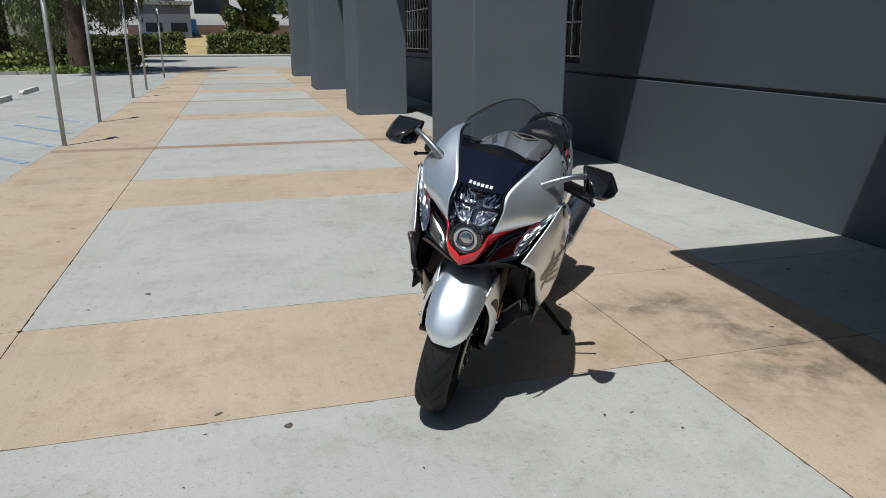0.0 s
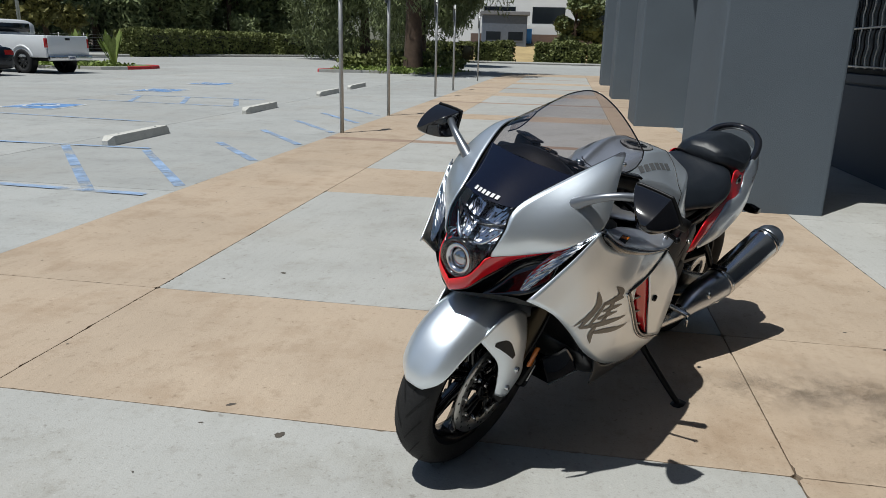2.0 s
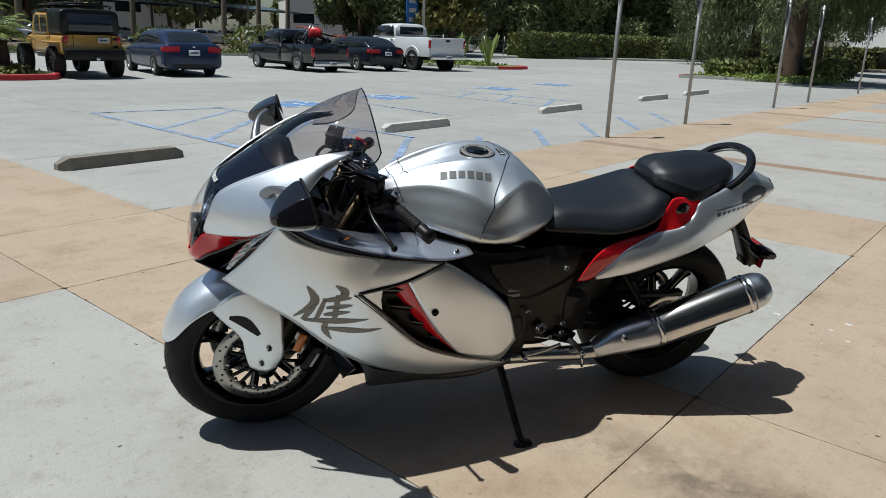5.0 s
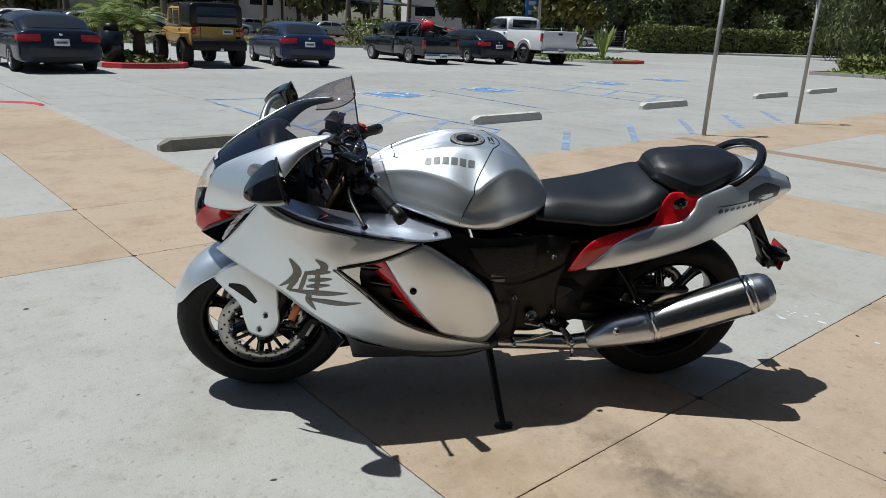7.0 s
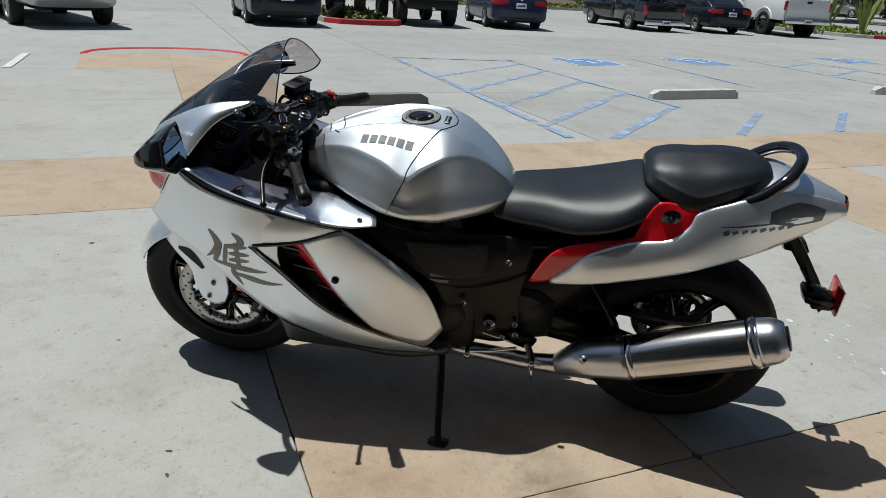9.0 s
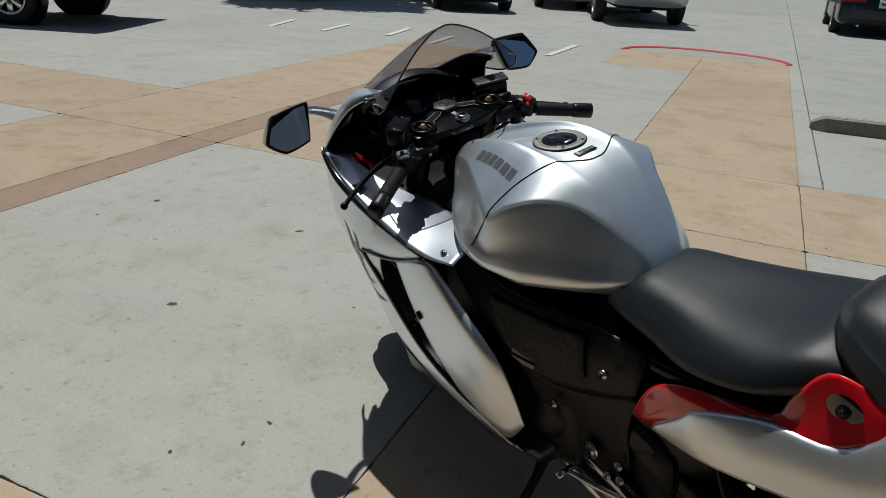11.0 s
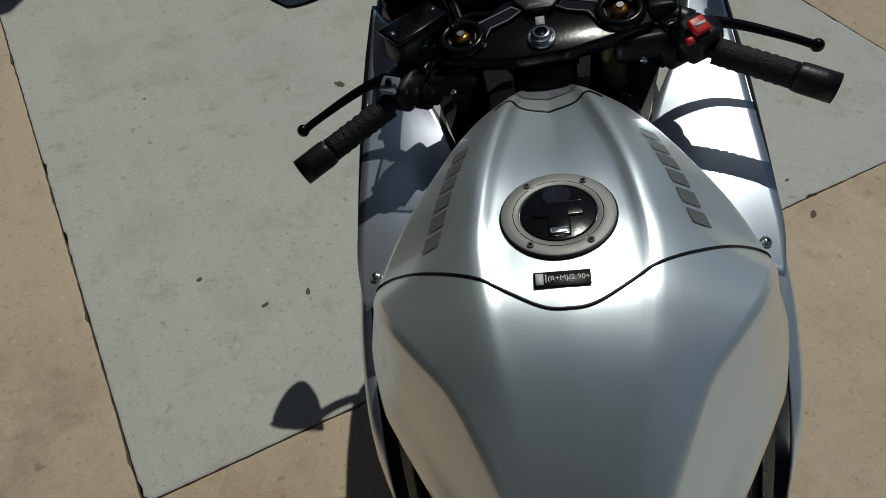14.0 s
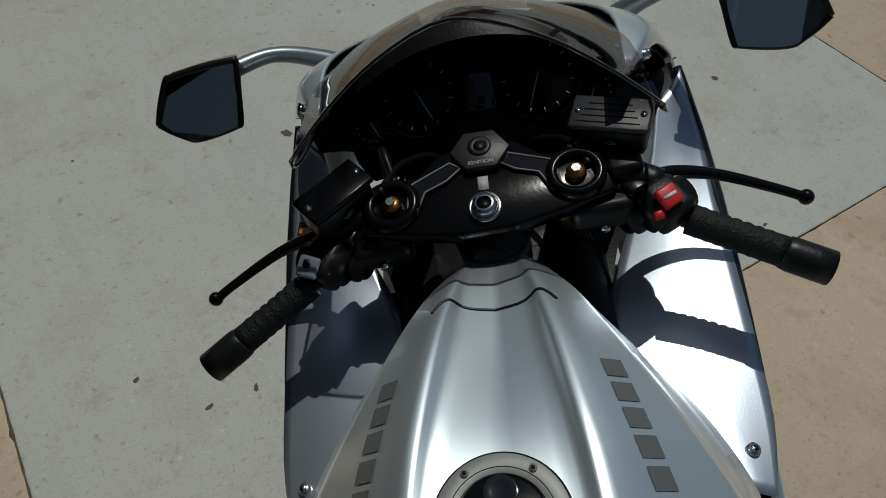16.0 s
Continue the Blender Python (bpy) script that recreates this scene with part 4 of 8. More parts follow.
GLOSSB = surf("gloss_black", (0.008, 0.008, 0.010), 0.10, 0.0, 0.05, 4.0, 200.0, 0.0, coat=0.8, gloss_var=0.03)
SATB = surf("satin_black_metal", (0.004, 0.004, 0.0045), 0.20, 0.0, 0.1, 6.0, 160.0, 0.02, spec=0.22)
FRAMEB = surf("black_frame_coat", (0.007, 0.007, 0.0075), 0.42, 0.0, 0.1, 5.0, 120.0, 0.12, spec=0.3)
ENGINE = surf("charcoal_engine", (0.012, 0.012, 0.013), 0.45, 0.0, 0.15, 9.0, 90.0, 0.2, spec=0.35)
VINYL = surf("black_seat_vinyl", (0.010, 0.013, 0.018), 0.40, 0, 0.08, 5.0, 900.0, 0.12, spec=0.5)
GRIPR = surf("grip_rubber", (0.007, 0.007, 0.008), 0.6, 0, 0.1, 20.0, 300.0, 0.35, spec=0.25)
STEEL = surf("brushed_steel", (0.68, 0.68, 0.68), 0.26, 1.0, 0.08, 3.0, 160.0, 0.02)
CANM = surf("polished_can_steel", (0.66, 0.65, 0.64), 0.16, 1.0, 0.04, 3.0, 160.0, 0.015)
DISCM = surf("brake_disc_steel", (0.46, 0.45, 0.43), 0.32, 1.0, 0.08, 14.0, 200.0, 0.03)
SHIELD = surf("satin_heat_shield", (0.62, 0.65, 0.70), 0.30, 1.0, 0.06, 5.0, 160.0, 0.02)
GOLD = surf("gold_anodised", (0.62, 0.30, 0.07), 0.28, 1.0, 0.05, 12.0)
FORKG = surf("bronze_fork_tube", (0.040, 0.031, 0.020), 0.3, 1.0, 0.05, 12.0)
AMBER = surf("amber_reflector", (0.60, 0.16, 0.02), 0.25, 0, 0.08, 30.0, 200.0, 0, coat=0.5)
SWRED = surf("red_switch", (0.55, 0.015, 0.02), 0.4, 0, 0.05, 20.0)
RESGREY = surf("grey_cast_lid", (0.035, 0.035, 0.038), 0.45, 0.0, 0.08, 9.0)
CAPRING = surf("satin_cap_ring", (0.25, 0.245, 0.238), 0.55, 0.4, 0.04, 20.0, 200.0, 0.03)
IGNM = surf("dark_cast_metal", (0.022, 0.022, 0.023), 0.42, 0.0, 0.1, 30.0, 200.0, 0.05)
SWGREY = surf("grey_switch", (0.20, 0.24, 0.27), 0.5, 0, 0.08, 20.0)
WHITEM = surf("white_print", (0.62, 0.62, 0.62), 0.5)
CHAINM = surf("chain_steel", (0.42, 0.33, 0.20), 0.4, 1.0, 0.1, 30.0)
SCREENM = glassy("smoked_screen", (0.86, 0.82, 0.84), 0.015, 0.77, 1.5)
LENSM = glassy("clear_lens", (1.0, 1.0, 1.0), 0.01, 0.95, 1.45)
GAUGEG = glassy("gauge_glass", (0.8, 0.8, 0.8), 0.02, 0.6, 1.5)
REFL = surf("lamp_reflector", (0.80, 0.83, 0.90), 0.12, 1.0, 0.05, 10.0, 60.0, 0.0)
# blue in this base colour stands for sky reflected in the gloss black
SCREENB = surf("gloss_screen_black", (0.005, 0.007, 0.018), 0.05, 0.0, 0.05, 4.0, 200.0, 0.0, spec=0.65, gloss_var=0.02)
SIDELENS = surf("smoked_lamp_facets", (0.46, 0.48, 0.51), 0.16, 1.0, 0.05, 10.0, 60.0, 0.0)
MIRRORM = surf("mirror_glass", (0.60, 0.68, 0.80), 0.015, 1.0, 0.0, 2.0, 10.0, 0.0, gloss_var=0.0)

bike = thing("motorcycle", pose(2.622, 3.243, 0, -13.0, 0, -121.5), "silver sports motorcycle with red and black trim on its side stand", "motorcycle")


def flip(bm):
    return moved(bm, Matrix.Diagonal((1, -1, 1, 1)))


def pair(name, make, mat, label="", t=0.0, parent=None, smooth=True):
    """A part on each side of the bike."""
    out = []
    for s in (1, -1):
        bm = make()
        ob = part(name, flip(bm) if s < 0 else bm, mat, parent or bike, label, smooth)
        if t:
            thick(ob, t, 0.0)
        out.append(ob)
    return out


def half_ring(x, pts):
    """A ring across the bike from points of its left half, top to bottom."""
    left = [(x, y, z) for y, z in pts]
    return left + [(x, -y, z) for y, z in reversed(pts) if y > 1e-6]


def decal(tree, strokes, way, place, lift=0.0012, n=10):
    """Tapered strokes laid on a surface: each a list of (u, v, width); place maps (u, v) to a point off the surface."""
    bm = bmesh.new()
    for st in strokes:
        line = cat([(u, v, w) for u, v, w in st], n) if len(st) > 2 else [Vector(st[0]).lerp(Vector(st[1]), i / n) for i in range(n + 1)]
        rows = []
        for i, q in enumerate(line):
            d = (line[min(i + 1, len(line) - 1)] - line[max(i - 1, 0)])
            d = Vector((d.x, d.y)).normalized()
            o = Vector((-d.y, d.x)) * q.z / 2
            rows.append([bm.verts.new(onto(tree, place(q.x + o.x * k, q.y + o.y * k), way, lift)) for k in (-1, 0, 1)])
        for a, b in zip(rows, rows[1:]):
            for k in (0, 1):
                try:
                    bm.faces.new((a[k], a[k + 1], b[k + 1], b[k]))
                except ValueError:
                    pass
    return bm


def lettering(text, size, mat, parent, m, depth=0.0004, name="lettering"):
    cu = bpy.data.curves.new("txt", "FONT")
    cu.body, cu.size, cu.extrude, cu.align_x, cu.align_y = text, size, depth, "CENTER", "CENTER"
    tmp = new("txt", cu)
    me = bpy.data.meshes.new_from_object(tmp)
    bpy.data.objects.remove(tmp)
    me.materials.clear()
    me.materials.append(mat)
    ob = new(name, me)
    ob.parent = parent
    ob.matrix_local = m
    return ob


def socket_bolt(parent, p, way, r=0.009, mat=None, name="bolt"):
    p, w = Vector(p), Vector(way).normalized()
    bm = join(rod(p - w * 0.006, p + w * 0.004, r, seg=14), rod(p + w * 0.004, p + w * 0.006, r * 0.8, seg=14))
    ob = part(name, bm, mat or STEEL, parent)
    part("socket", rod(p + w * 0.0055, p + w * 0.0066, r * 0.45, seg=6), BLACKP, ob)
    return ob


# -- wheels --
def moto_wheel(name, x, r, w, spokes, rim_r):
    e = new(name)
    e.parent = bike
    e.matrix_local = pose(x, 0, r)
    h = w / 2
    prof = [(rim_r, -h * 0.72), (rim_r + 0.02, -h * 0.9), (rim_r + (r - rim_r) * 0.52, -h), (r - 0.022, -h * 0.86), (r - 0.006, -h * 0.5), (r, 0.0)]
    prof = prof + [(a, -b) for a, b in reversed(prof[:-1])]
    rows = [(p.x, p.y) for p in cat([(a, b, 0) for a, b in prof], 3)]
    part("tyre", lathe(rows, 72), RUBBER, e)
    # tread grooves: near-black strips hugging the crown, groove shade painted for a sunk look
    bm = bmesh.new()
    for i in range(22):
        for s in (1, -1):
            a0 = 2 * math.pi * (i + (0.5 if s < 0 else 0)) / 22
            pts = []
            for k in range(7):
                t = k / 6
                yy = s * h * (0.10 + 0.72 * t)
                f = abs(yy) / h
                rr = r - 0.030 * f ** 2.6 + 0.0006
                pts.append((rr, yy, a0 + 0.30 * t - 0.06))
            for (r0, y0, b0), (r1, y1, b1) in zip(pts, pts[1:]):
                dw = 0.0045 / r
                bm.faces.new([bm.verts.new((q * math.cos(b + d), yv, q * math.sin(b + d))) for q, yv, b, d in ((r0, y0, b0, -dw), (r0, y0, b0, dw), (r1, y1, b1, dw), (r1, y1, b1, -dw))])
    tagged(part("tread_groove_set", bm, surf("groove_shade_black", (0.004, 0.004, 0.004), 0.9), e), kind="stuff")
    rim = [(rim_r + 0.004, -h * 0.74), (rim_r - 0.012, -h * 0.70), (rim_r - 0.026, -h * 0.30), (rim_r - 0.026, h * 0.30), (rim_r - 0.012, h * 0.70), (rim_r + 0.004, h * 0.74)]
    part("rim", lathe(rim, 60), SATB, e)
    part("hub", join(lathe([(0.0, -h * 0.62), (0.036, -h * 0.62), (0.044, -h * 0.3), (0.044, h * 0.3), (0.036, h * 0.62), (0.0, h * 0.62)], 28)), GLOSSB, e)
    for i in range(spokes):
        a = 360 * i / spokes
        L = rim_r - 0.02
        sec = lambda z, wx, wy, off: [(off - wx, -wy, z), (off + wx, -wy, z), (off + wx, wy, z), (off - wx, wy, z)]
        bm = loft([sec(0.03, 0.017, 0.020, 0.0), sec(L * 0.5, 0.013, 0.014, 0.008), sec(L * 0.85, 0.014, 0.016, 0.016), sec(L, 0.022, 0.024, 0.018)], 2, 1)
        part("spoke", moved(bm, pose(0, 0, 0, 0, a + 10, 0)), GLOSSB, e)
    part("axle", rod((0, -h * 0.95 - 0.03, 0), (0, h * 0.95 + 0.03, 0), 0.011, seg=14), STEEL, e)
    return e


FX, FR, RX, RR = 0.765, 0.302, -0.762, 0.314
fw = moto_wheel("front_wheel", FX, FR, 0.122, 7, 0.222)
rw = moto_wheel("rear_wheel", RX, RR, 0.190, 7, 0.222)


def brake_disc(parent, y, ro, ri, holes):
    e = part("brake_disc", lathe([(ri, -0.0025), (ro, -0.0025), (ro, 0.0025), (ri, 0.0025)], 72, True), DISCM, parent, "drilled steel brake disc", m=pose(0, y, 0))
    bm = bmesh.new()
    for i in range(holes):
        a = 2 * math.pi * i / holes
        q = ro - (0.012 if i % 3 == 0 else 0.023 if i % 3 == 1 else 0.035)
        bm2 = rod((q * math.cos(a), -0.0030, q * math.sin(a)), (q * math.cos(a), 0.0030, q * math.sin(a)), 0.0042, seg=10)
        me = bpy.data.meshes.new("t")
        bm2.to_mesh(me)
        bm2.free()
        bm.from_mesh(me)
        bpy.data.meshes.remove(me)
    tagged(part("drilled_hole_set", bm, BLACKP, e), kind="stuff")
    arms = []
    for i in range(10):
        a = 36 * i
        arms.append(moved(box(-0.006, 0.006, -0.004, 0.004, 0.045, ri + 0.004, 0.002), pose(0, 0, 0, 0, a + (14 if i % 2 else -14) * 0.5, 0)))
        arms.append(moved(rod((0, -0.005, ri), (0, 0.005, ri), 0.008, seg=10), pose(0, 0, 0, 0, a, 0)))
    arms.append(lathe([(0.035, -0.004), (0.052, -0.004), (0.052, 0.004), (0.035, 0.004)], 30, True))
    part("carrier", join(*arms), SATB, e)
    for i in range(10):
        a = radians(36 * i)
        part("rivet", rod((ri * math.cos(a), -0.0065, ri * math.sin(a)), (ri * math.cos(a), 0.0065, ri * math.sin(a)), 0.0055, seg=8), STEEL, e)


for s in (1, -1):
    brake_disc(fw, s * 0.070, 0.160, 0.112, 45)
brake_disc(rw, -0.075, 0.13, 0.09, 36)

# -- fork, calipers --
for s in (1, -1):
    part("fork_leg", rod((FX - 0.03, s * 0.105, FR + 0.06), (0.450, s * 0.105, 0.945), 0.028, seg=20), FORKG, bike, "bronze fork tube")
    part("fork_slider", join(rod((FX - 0.005, s * 0.105, FR - 0.02), (FX - 0.135, s * 0.105, FR + 0.26), 0.024, seg=18), rod((FX, s * 0.08, FR), (FX, s * 0.132, FR), 0.026, seg=18)), SATB, bike)
    c = moved(join(box(-0.055, 0.055, -0.04, 0.04, -0.028, 0.028, 0.012, 2), box(-0.045, 0.045, -0.052, -0.01, -0.020, 0.020, 0.008, 2)), pose(FX - 0.155, s * 0.082, FR + 0.015, 0, 62))
    cal = part("brake_caliper", c, SATB, bike, "black radial brake caliper")
    part("caliper_mark", moved(box(-0.028, 0.028, s * 0.0405, s * 0.0412, -0.005, 0.005), pose(FX - 0.155, s * 0.082, FR + 0.015, 0, 62)), WHITEM, cal, "white unlettered maker mark")
    part("reflector", moved(box(-0.034, 0.034, -0.004, 0.004, -0.014, 0.014, 0.003), pose(FX - 0.105, s * 0.137, FR + 0.105, 0, 68)), AMBER, bike, "amber side reflector")
    part("brake_hose", tube([(FX - 0.15, s * 0.10, FR + 0.06), (FX - 0.19, s * 0.12, FR + 0.2), (0.50, s * 0.11, 0.72)], 0.005, 5, 8), BLACKP, bike)

# -- front fender --
rows = []
for th, r, w, dz in ((17, 0.313, 0.030, 0.010), (26, 0.320, 0.070, 0.028), (45, 0.325, 0.086, 0.042), (68, 0.327, 0.092, 0.055), (92, 0.328, 0.095, 0.075), (118, 0.326, 0.090, 0.070)):
    a = radians(th)
    row = []
    for u in (-1, -0.86, -0.55, 0, 0.55, 0.86, 1):
        q = r - dz * abs(u) ** 3.2
        row.append((FX + q * math.cos(a), w * u * (1.0 if abs(u) < 1 else 1.04), FR + q * math.sin(a)))
    rows.append(row)
fender = part("front_fender", patch(rows, 5, 3), SILVER, bike, "satin silver front fender")
thick(fender, 0.004, 0.0)


def guard():
    net = [[(0.918, 0.088, 0.530), (0.858, 0.100, 0.590), (0.790, 0.104, 0.602), (0.720, 0.102, 0.565)],
           [(0.886, 0.104, 0.496), (0.842, 0.117, 0.514), (0.775, 0.124, 0.520), (0.710, 0.118, 0.494)],
           [(0.838, 0.119, 0.440), (0.810, 0.130, 0.438), (0.765, 0.136, 0.430), (0.711, 0.130, 0.420)],
           [(0.828, 0.126, 0.385), (0.800, 0.135, 0.372), (0.755, 0.140, 0.362), (0.711, 0.135, 0.366)],
           [(0.816, 0.124, 0.326), (0.790, 0.130, 0.312), (0.762, 0.133, 0.306), (0.736, 0.130, 0.314)]]
    return patch(net, 4, 4)


guards = pair("fork_guard", guard, SILVER, "satin silver fork guard", 0.004)
for s, g in zip((1, -1), guards):
    tr = tree_of(g)
    w = (0, -s, 0)
    part("vent", decal(tr, [[(0.868, 0.514, 0.012), (0.826, 0.500, 0.034), (0.784, 0.454, 0.014)]], w, lambda u, v: (u, s * 0.4, v), 0.0030), BLACKP, g, "black slanted vent")
    for u, v in ((0.757, 0.403), (0.780, 0.347)):
        socket_bolt(g, onto(tr, (u, s * 0.4, v), w, 0.004), (0, s, 0), 0.009)

# -- nose: lamp, screen, upper cowl --
lens_net = [[(0.950, y * 0.018, 0.688) for y in (-1, -0.5, 0, 0.5, 1)],
            [(0.957 - 0.012 * y * y, y * 0.055, 0.728) for y in (-1, -0.5, 0, 0.5, 1)],
            [(0.950 - 0.018 * y * y, y * 0.078, 0.785) for y in (-1, -0.5, 0, 0.5, 1)],
            [(0.926 - 0.022 * y * y, y * 0.088, 0.848) for y in (-1, -0.5, 0, 0.5, 1)],
            [(0.882 - 0.022 * y * y, y * 0.084, 0.910) for y in (-1, -0.5, 0, 0.5, 1)]]
lamp = new("headlight")
lamp.parent = bike
part("lens", patch(lens_net, 4, 4), LENSM, lamp, "clear headlight lens").visible_shadow = False
part("housing", patch([[(x - 0.075, y * 1.05, z) for x, y, z in r] for r in lens_net], 4, 4), surf("lamp_shell", (0.22, 0.235, 0.27), 0.2, 1.0, 0.1, 14.0, 80.0, 0.1), lamp, "dark chrome lamp housing")
part("projector_ring", lathe([(0.030, -0.012), (0.046, -0.012), (0.046, 0.010), (0.036, 0.016), (0.030, 0.010)], 36, True), REFL, lamp, "chrome projector ring", m=pose(0.928, 0, 0.742, 0, 0, 90))
part("projector_lens", ball((0.918, 0, 0.742), 0.022, 0.029, 0.029, 20), surf("projector_glass", (0.55, 0.58, 0.64), 0.06, 1.0, 0.05, 10.0, 60.0, 0.0, coat=0.5), lamp, "round projector lens")
part("projector_shroud", lathe([(0.046, -0.03), (0.056, -0.03), (0.056, 0.004), (0.046, 0.004)], 36, True), GLOSSB, lamp, m=pose(0.915, 0, 0.744, 0, 0, 90))
def facets(rows_, nu, nv, jit, seed):
    """A cut-glass sheet: a smooth net with every point pushed in or out a little."""
    bm = patch(rows_, nu, nv)
    rr = random.Random(seed)
    for v in bm.verts:
        v.co.x += rr.uniform(-jit, jit)
        v.co.z += rr.uniform(-jit, jit) * 0.5
    return bm


for s in (1, -1):
    for z0, z1, y0, y1, xx in ((0.796, 0.836, 0.010, 0.072, 0.912), (0.848, 0.898, 0.012, 0.076, 0.880)):
        net = [[(xx - 0.012, s * y0, z0), (xx - 0.016, s * (y0 + y1) / 2, z0), (xx - 0.026, s * y1, z0 + 0.010)],
               [(xx - 0.030, s * y0, (z0 + z1) / 2), (xx - 0.034, s * (y0 + y1) / 2, (z0 + z1) / 2), (xx - 0.044, s * y1, (z0 + z1) / 2)],
               [(xx - 0.046, s * y0, z1), (xx - 0.050, s * (y0 + y1) / 2, z1), (xx - 0.058, s * y1, z1 + 0.004)]]
        part("reflector_bowl", facets(net, 3, 7, 0.0018, int(z0 * 1000)), REFL, lamp, smooth=False)
    part("lamp_brow", tube([(0.915, s * 0.004, 0.792), (0.902, s * 0.04, 0.798), (0.874, s * 0.080, 0.842)], [0.004, 0.006, 0.004], 5, 8), REFL, lamp)
    part("lamp_brow", tube([(0.898, s * 0.006, 0.842), (0.884, s * 0.04, 0.846), (0.862, s * 0.080, 0.858)], [0.003, 0.005, 0.003], 5, 8), GLOSSB, lamp)
    part("side_reflector", facets([[(0.935, s * 0.052, 0.716), (0.925, s * 0.066, 0.760), (0.905, s * 0.076, 0.800)], [(0.918, s * 0.048, 0.716), (0.905, s * 0.056, 0.760), (0.888, s * 0.060, 0.800)]], 3, 6, 0.003, 5), REFL, lamp, smooth=False)


def spread(c, e, k=(-1, -0.72, -0.38, 0, 0.38, 0.72, 1), bow=1.0):
    """A row across the bike from its middle c and its left end e, bowed."""
    return [(c[0] + (e[0] - c[0]) * abs(u) ** (1.6 * bow), e[1] * u, c[2] + (e[2] - c[2]) * abs(u) ** (2.0 * bow)) for u in k]


panel_rows = [spread((0.884, 0, 0.908), (0.862, 0.084, 0.910)), spread((0.815, 0, 0.962), (0.795, 0.104, 0.948)), spread((0.750, 0, 1.006), (0.706, 0.140, 1.000))]
part("screen_base", patch(panel_rows, 4, 3), SCREENB, bike, "gloss black base of the screen")
nosetree = BVHTree.FromPolygons([Vector(p) for r in panel_rows for p in r], [(i * 7 + j, i * 7 + j + 1, (i + 1) * 7 + j + 1, (i + 1) * 7 + j) for i in range(2) for j in range(6)])
bars = [[(-0.036 + 0.0145 * k, 0.918, 0.0085), (-0.0265 + 0.0145 * k, 0.918, 0.0085)] for k in range(6)]
part("maker_mark", decal(nosetree, bars, (-1, 0, 0), lambda u, v: (1.2, -u, v), 0.004, 2), WHITEM, bike, "row of small white unlettered blocks")
scr_rows = [spread((0.750, 0, 1.006), (0.706, 0.140, 1.000)), spread((0.655, 0, 1.072), (0.630, 0.162, 1.034)), spread((0.560, 0, 1.135), (0.555, 0.177, 1.054), bow=0.82),
            spread((0.500, 0, 1.164), (0.495, 0.185, 1.058), bow=0.82), spread((0.452, 0, 1.180), (0.432, 0.190, 1.060), bow=0.82)]
screen = part("windscreen", patch(scr_rows, 5, 4), SCREENM, bike, "smoked clear double-bubble windscreen")
edge = cat(scr_rows[-1], 4)
part("screen_edge", tube(edge, 0.0022, 1, 6, False), GLOSSB, bike)
for s in (1, -1):
    part("screen_side", patch([[(0.555, s * 0.177, 1.054), (0.495, s * 0.185, 1.058), (0.432, s * 0.190, 1.060)], [(0.558, s * 0.186, 1.030), (0.500, s * 0.192, 1.032), (0.446, s * 0.197, 1.038)], [(0.565, s * 0.190, 1.006), (0.515, s * 0.195, 1.008), (0.476, s * 0.199, 1.018)]], 4, 4), SCREENM, bike)
    part("screen_edge", tube([(0.432, s * 0.190, 1.060), (0.446, s * 0.197, 1.038), (0.476, s * 0.199, 1.018), (0.515, s * 0.195, 1.008), (0.565, s * 0.190, 1.006)], 0.0022, 4, 6), GLOSSB, bike)



def wing():
    inner = [(0.506, 0.166, 1.058), (0.620, 0.169, 1.042), (0.740, 0.133, 0.988), (0.856, 0.090, 0.916), (0.892, 0.094, 0.852), (0.910, 0.084, 0.792)]
    mid = [(0.506, 0.170, 1.056), (0.616, 0.194, 1.034), (0.730, 0.192, 0.966), (0.828, 0.152, 0.880), (0.872, 0.122, 0.826), (0.909, 0.082, 0.788)]
    mid2 = [(0.507, 0.173, 1.055), (0.610, 0.214, 1.022), (0.712, 0.238, 0.932), (0.797, 0.196, 0.856), (0.852, 0.136, 0.808), (0.907, 0.081, 0.783)]
    outer = [(0.509, 0.174, 1.049), (0.602, 0.220, 1.004), (0.692, 0.262, 0.902), (0.772, 0.222, 0.840), (0.834, 0.147, 0.800), (0.905, 0.079, 0.778)]
    return patch([inner, mid, mid2, outer], 4, 5)


wings = pair("upper_cowl", wing, SILVER, "satin silver upper cowl beside the headlight", 0.004)
pair("cowl_liner", lambda: moved(wing(), Matrix.Translation((-0.004, -0.009, -0.004))), BLACKP, "black lining inside the upper cowl")
for s, w in zip((1, -1), wings):
    socket_bolt(w, onto(tree_of(w), (0.545, s * 0.5, 1.035), (0, -s, 0), 0.003), (0, s, 0.3), 0.006)
red_low = [(0.712, 0.222, 0.850), (0.765, 0.168, 0.804), (0.806, 0.108, 0.764), (0.856, 0.080, 0.728), (0.904, 0.062, 0.700), (0.932, 0.042, 0.672), (0.946, 0.0, 0.650)]
red_top = [(0.705, 0.258, 0.872), (0.770, 0.221, 0.838), (0.834, 0.145, 0.798), (0.906, 0.078, 0.775), (0.932, 0.067, 0.748), (0.948, 0.048, 0.715), (0.958, 0.0, 0.686)]
pair("red_trim", lambda: patch([red_top, [((a[0] + b[0]) / 2 + 0.006, (a[1] + b[1]) / 2 * 1.03, (a[2] + b[2]) / 2) for a, b in zip(red_top, red_low)], red_low], 4, 5), REDP, "red trim below the headlight", 0.003)
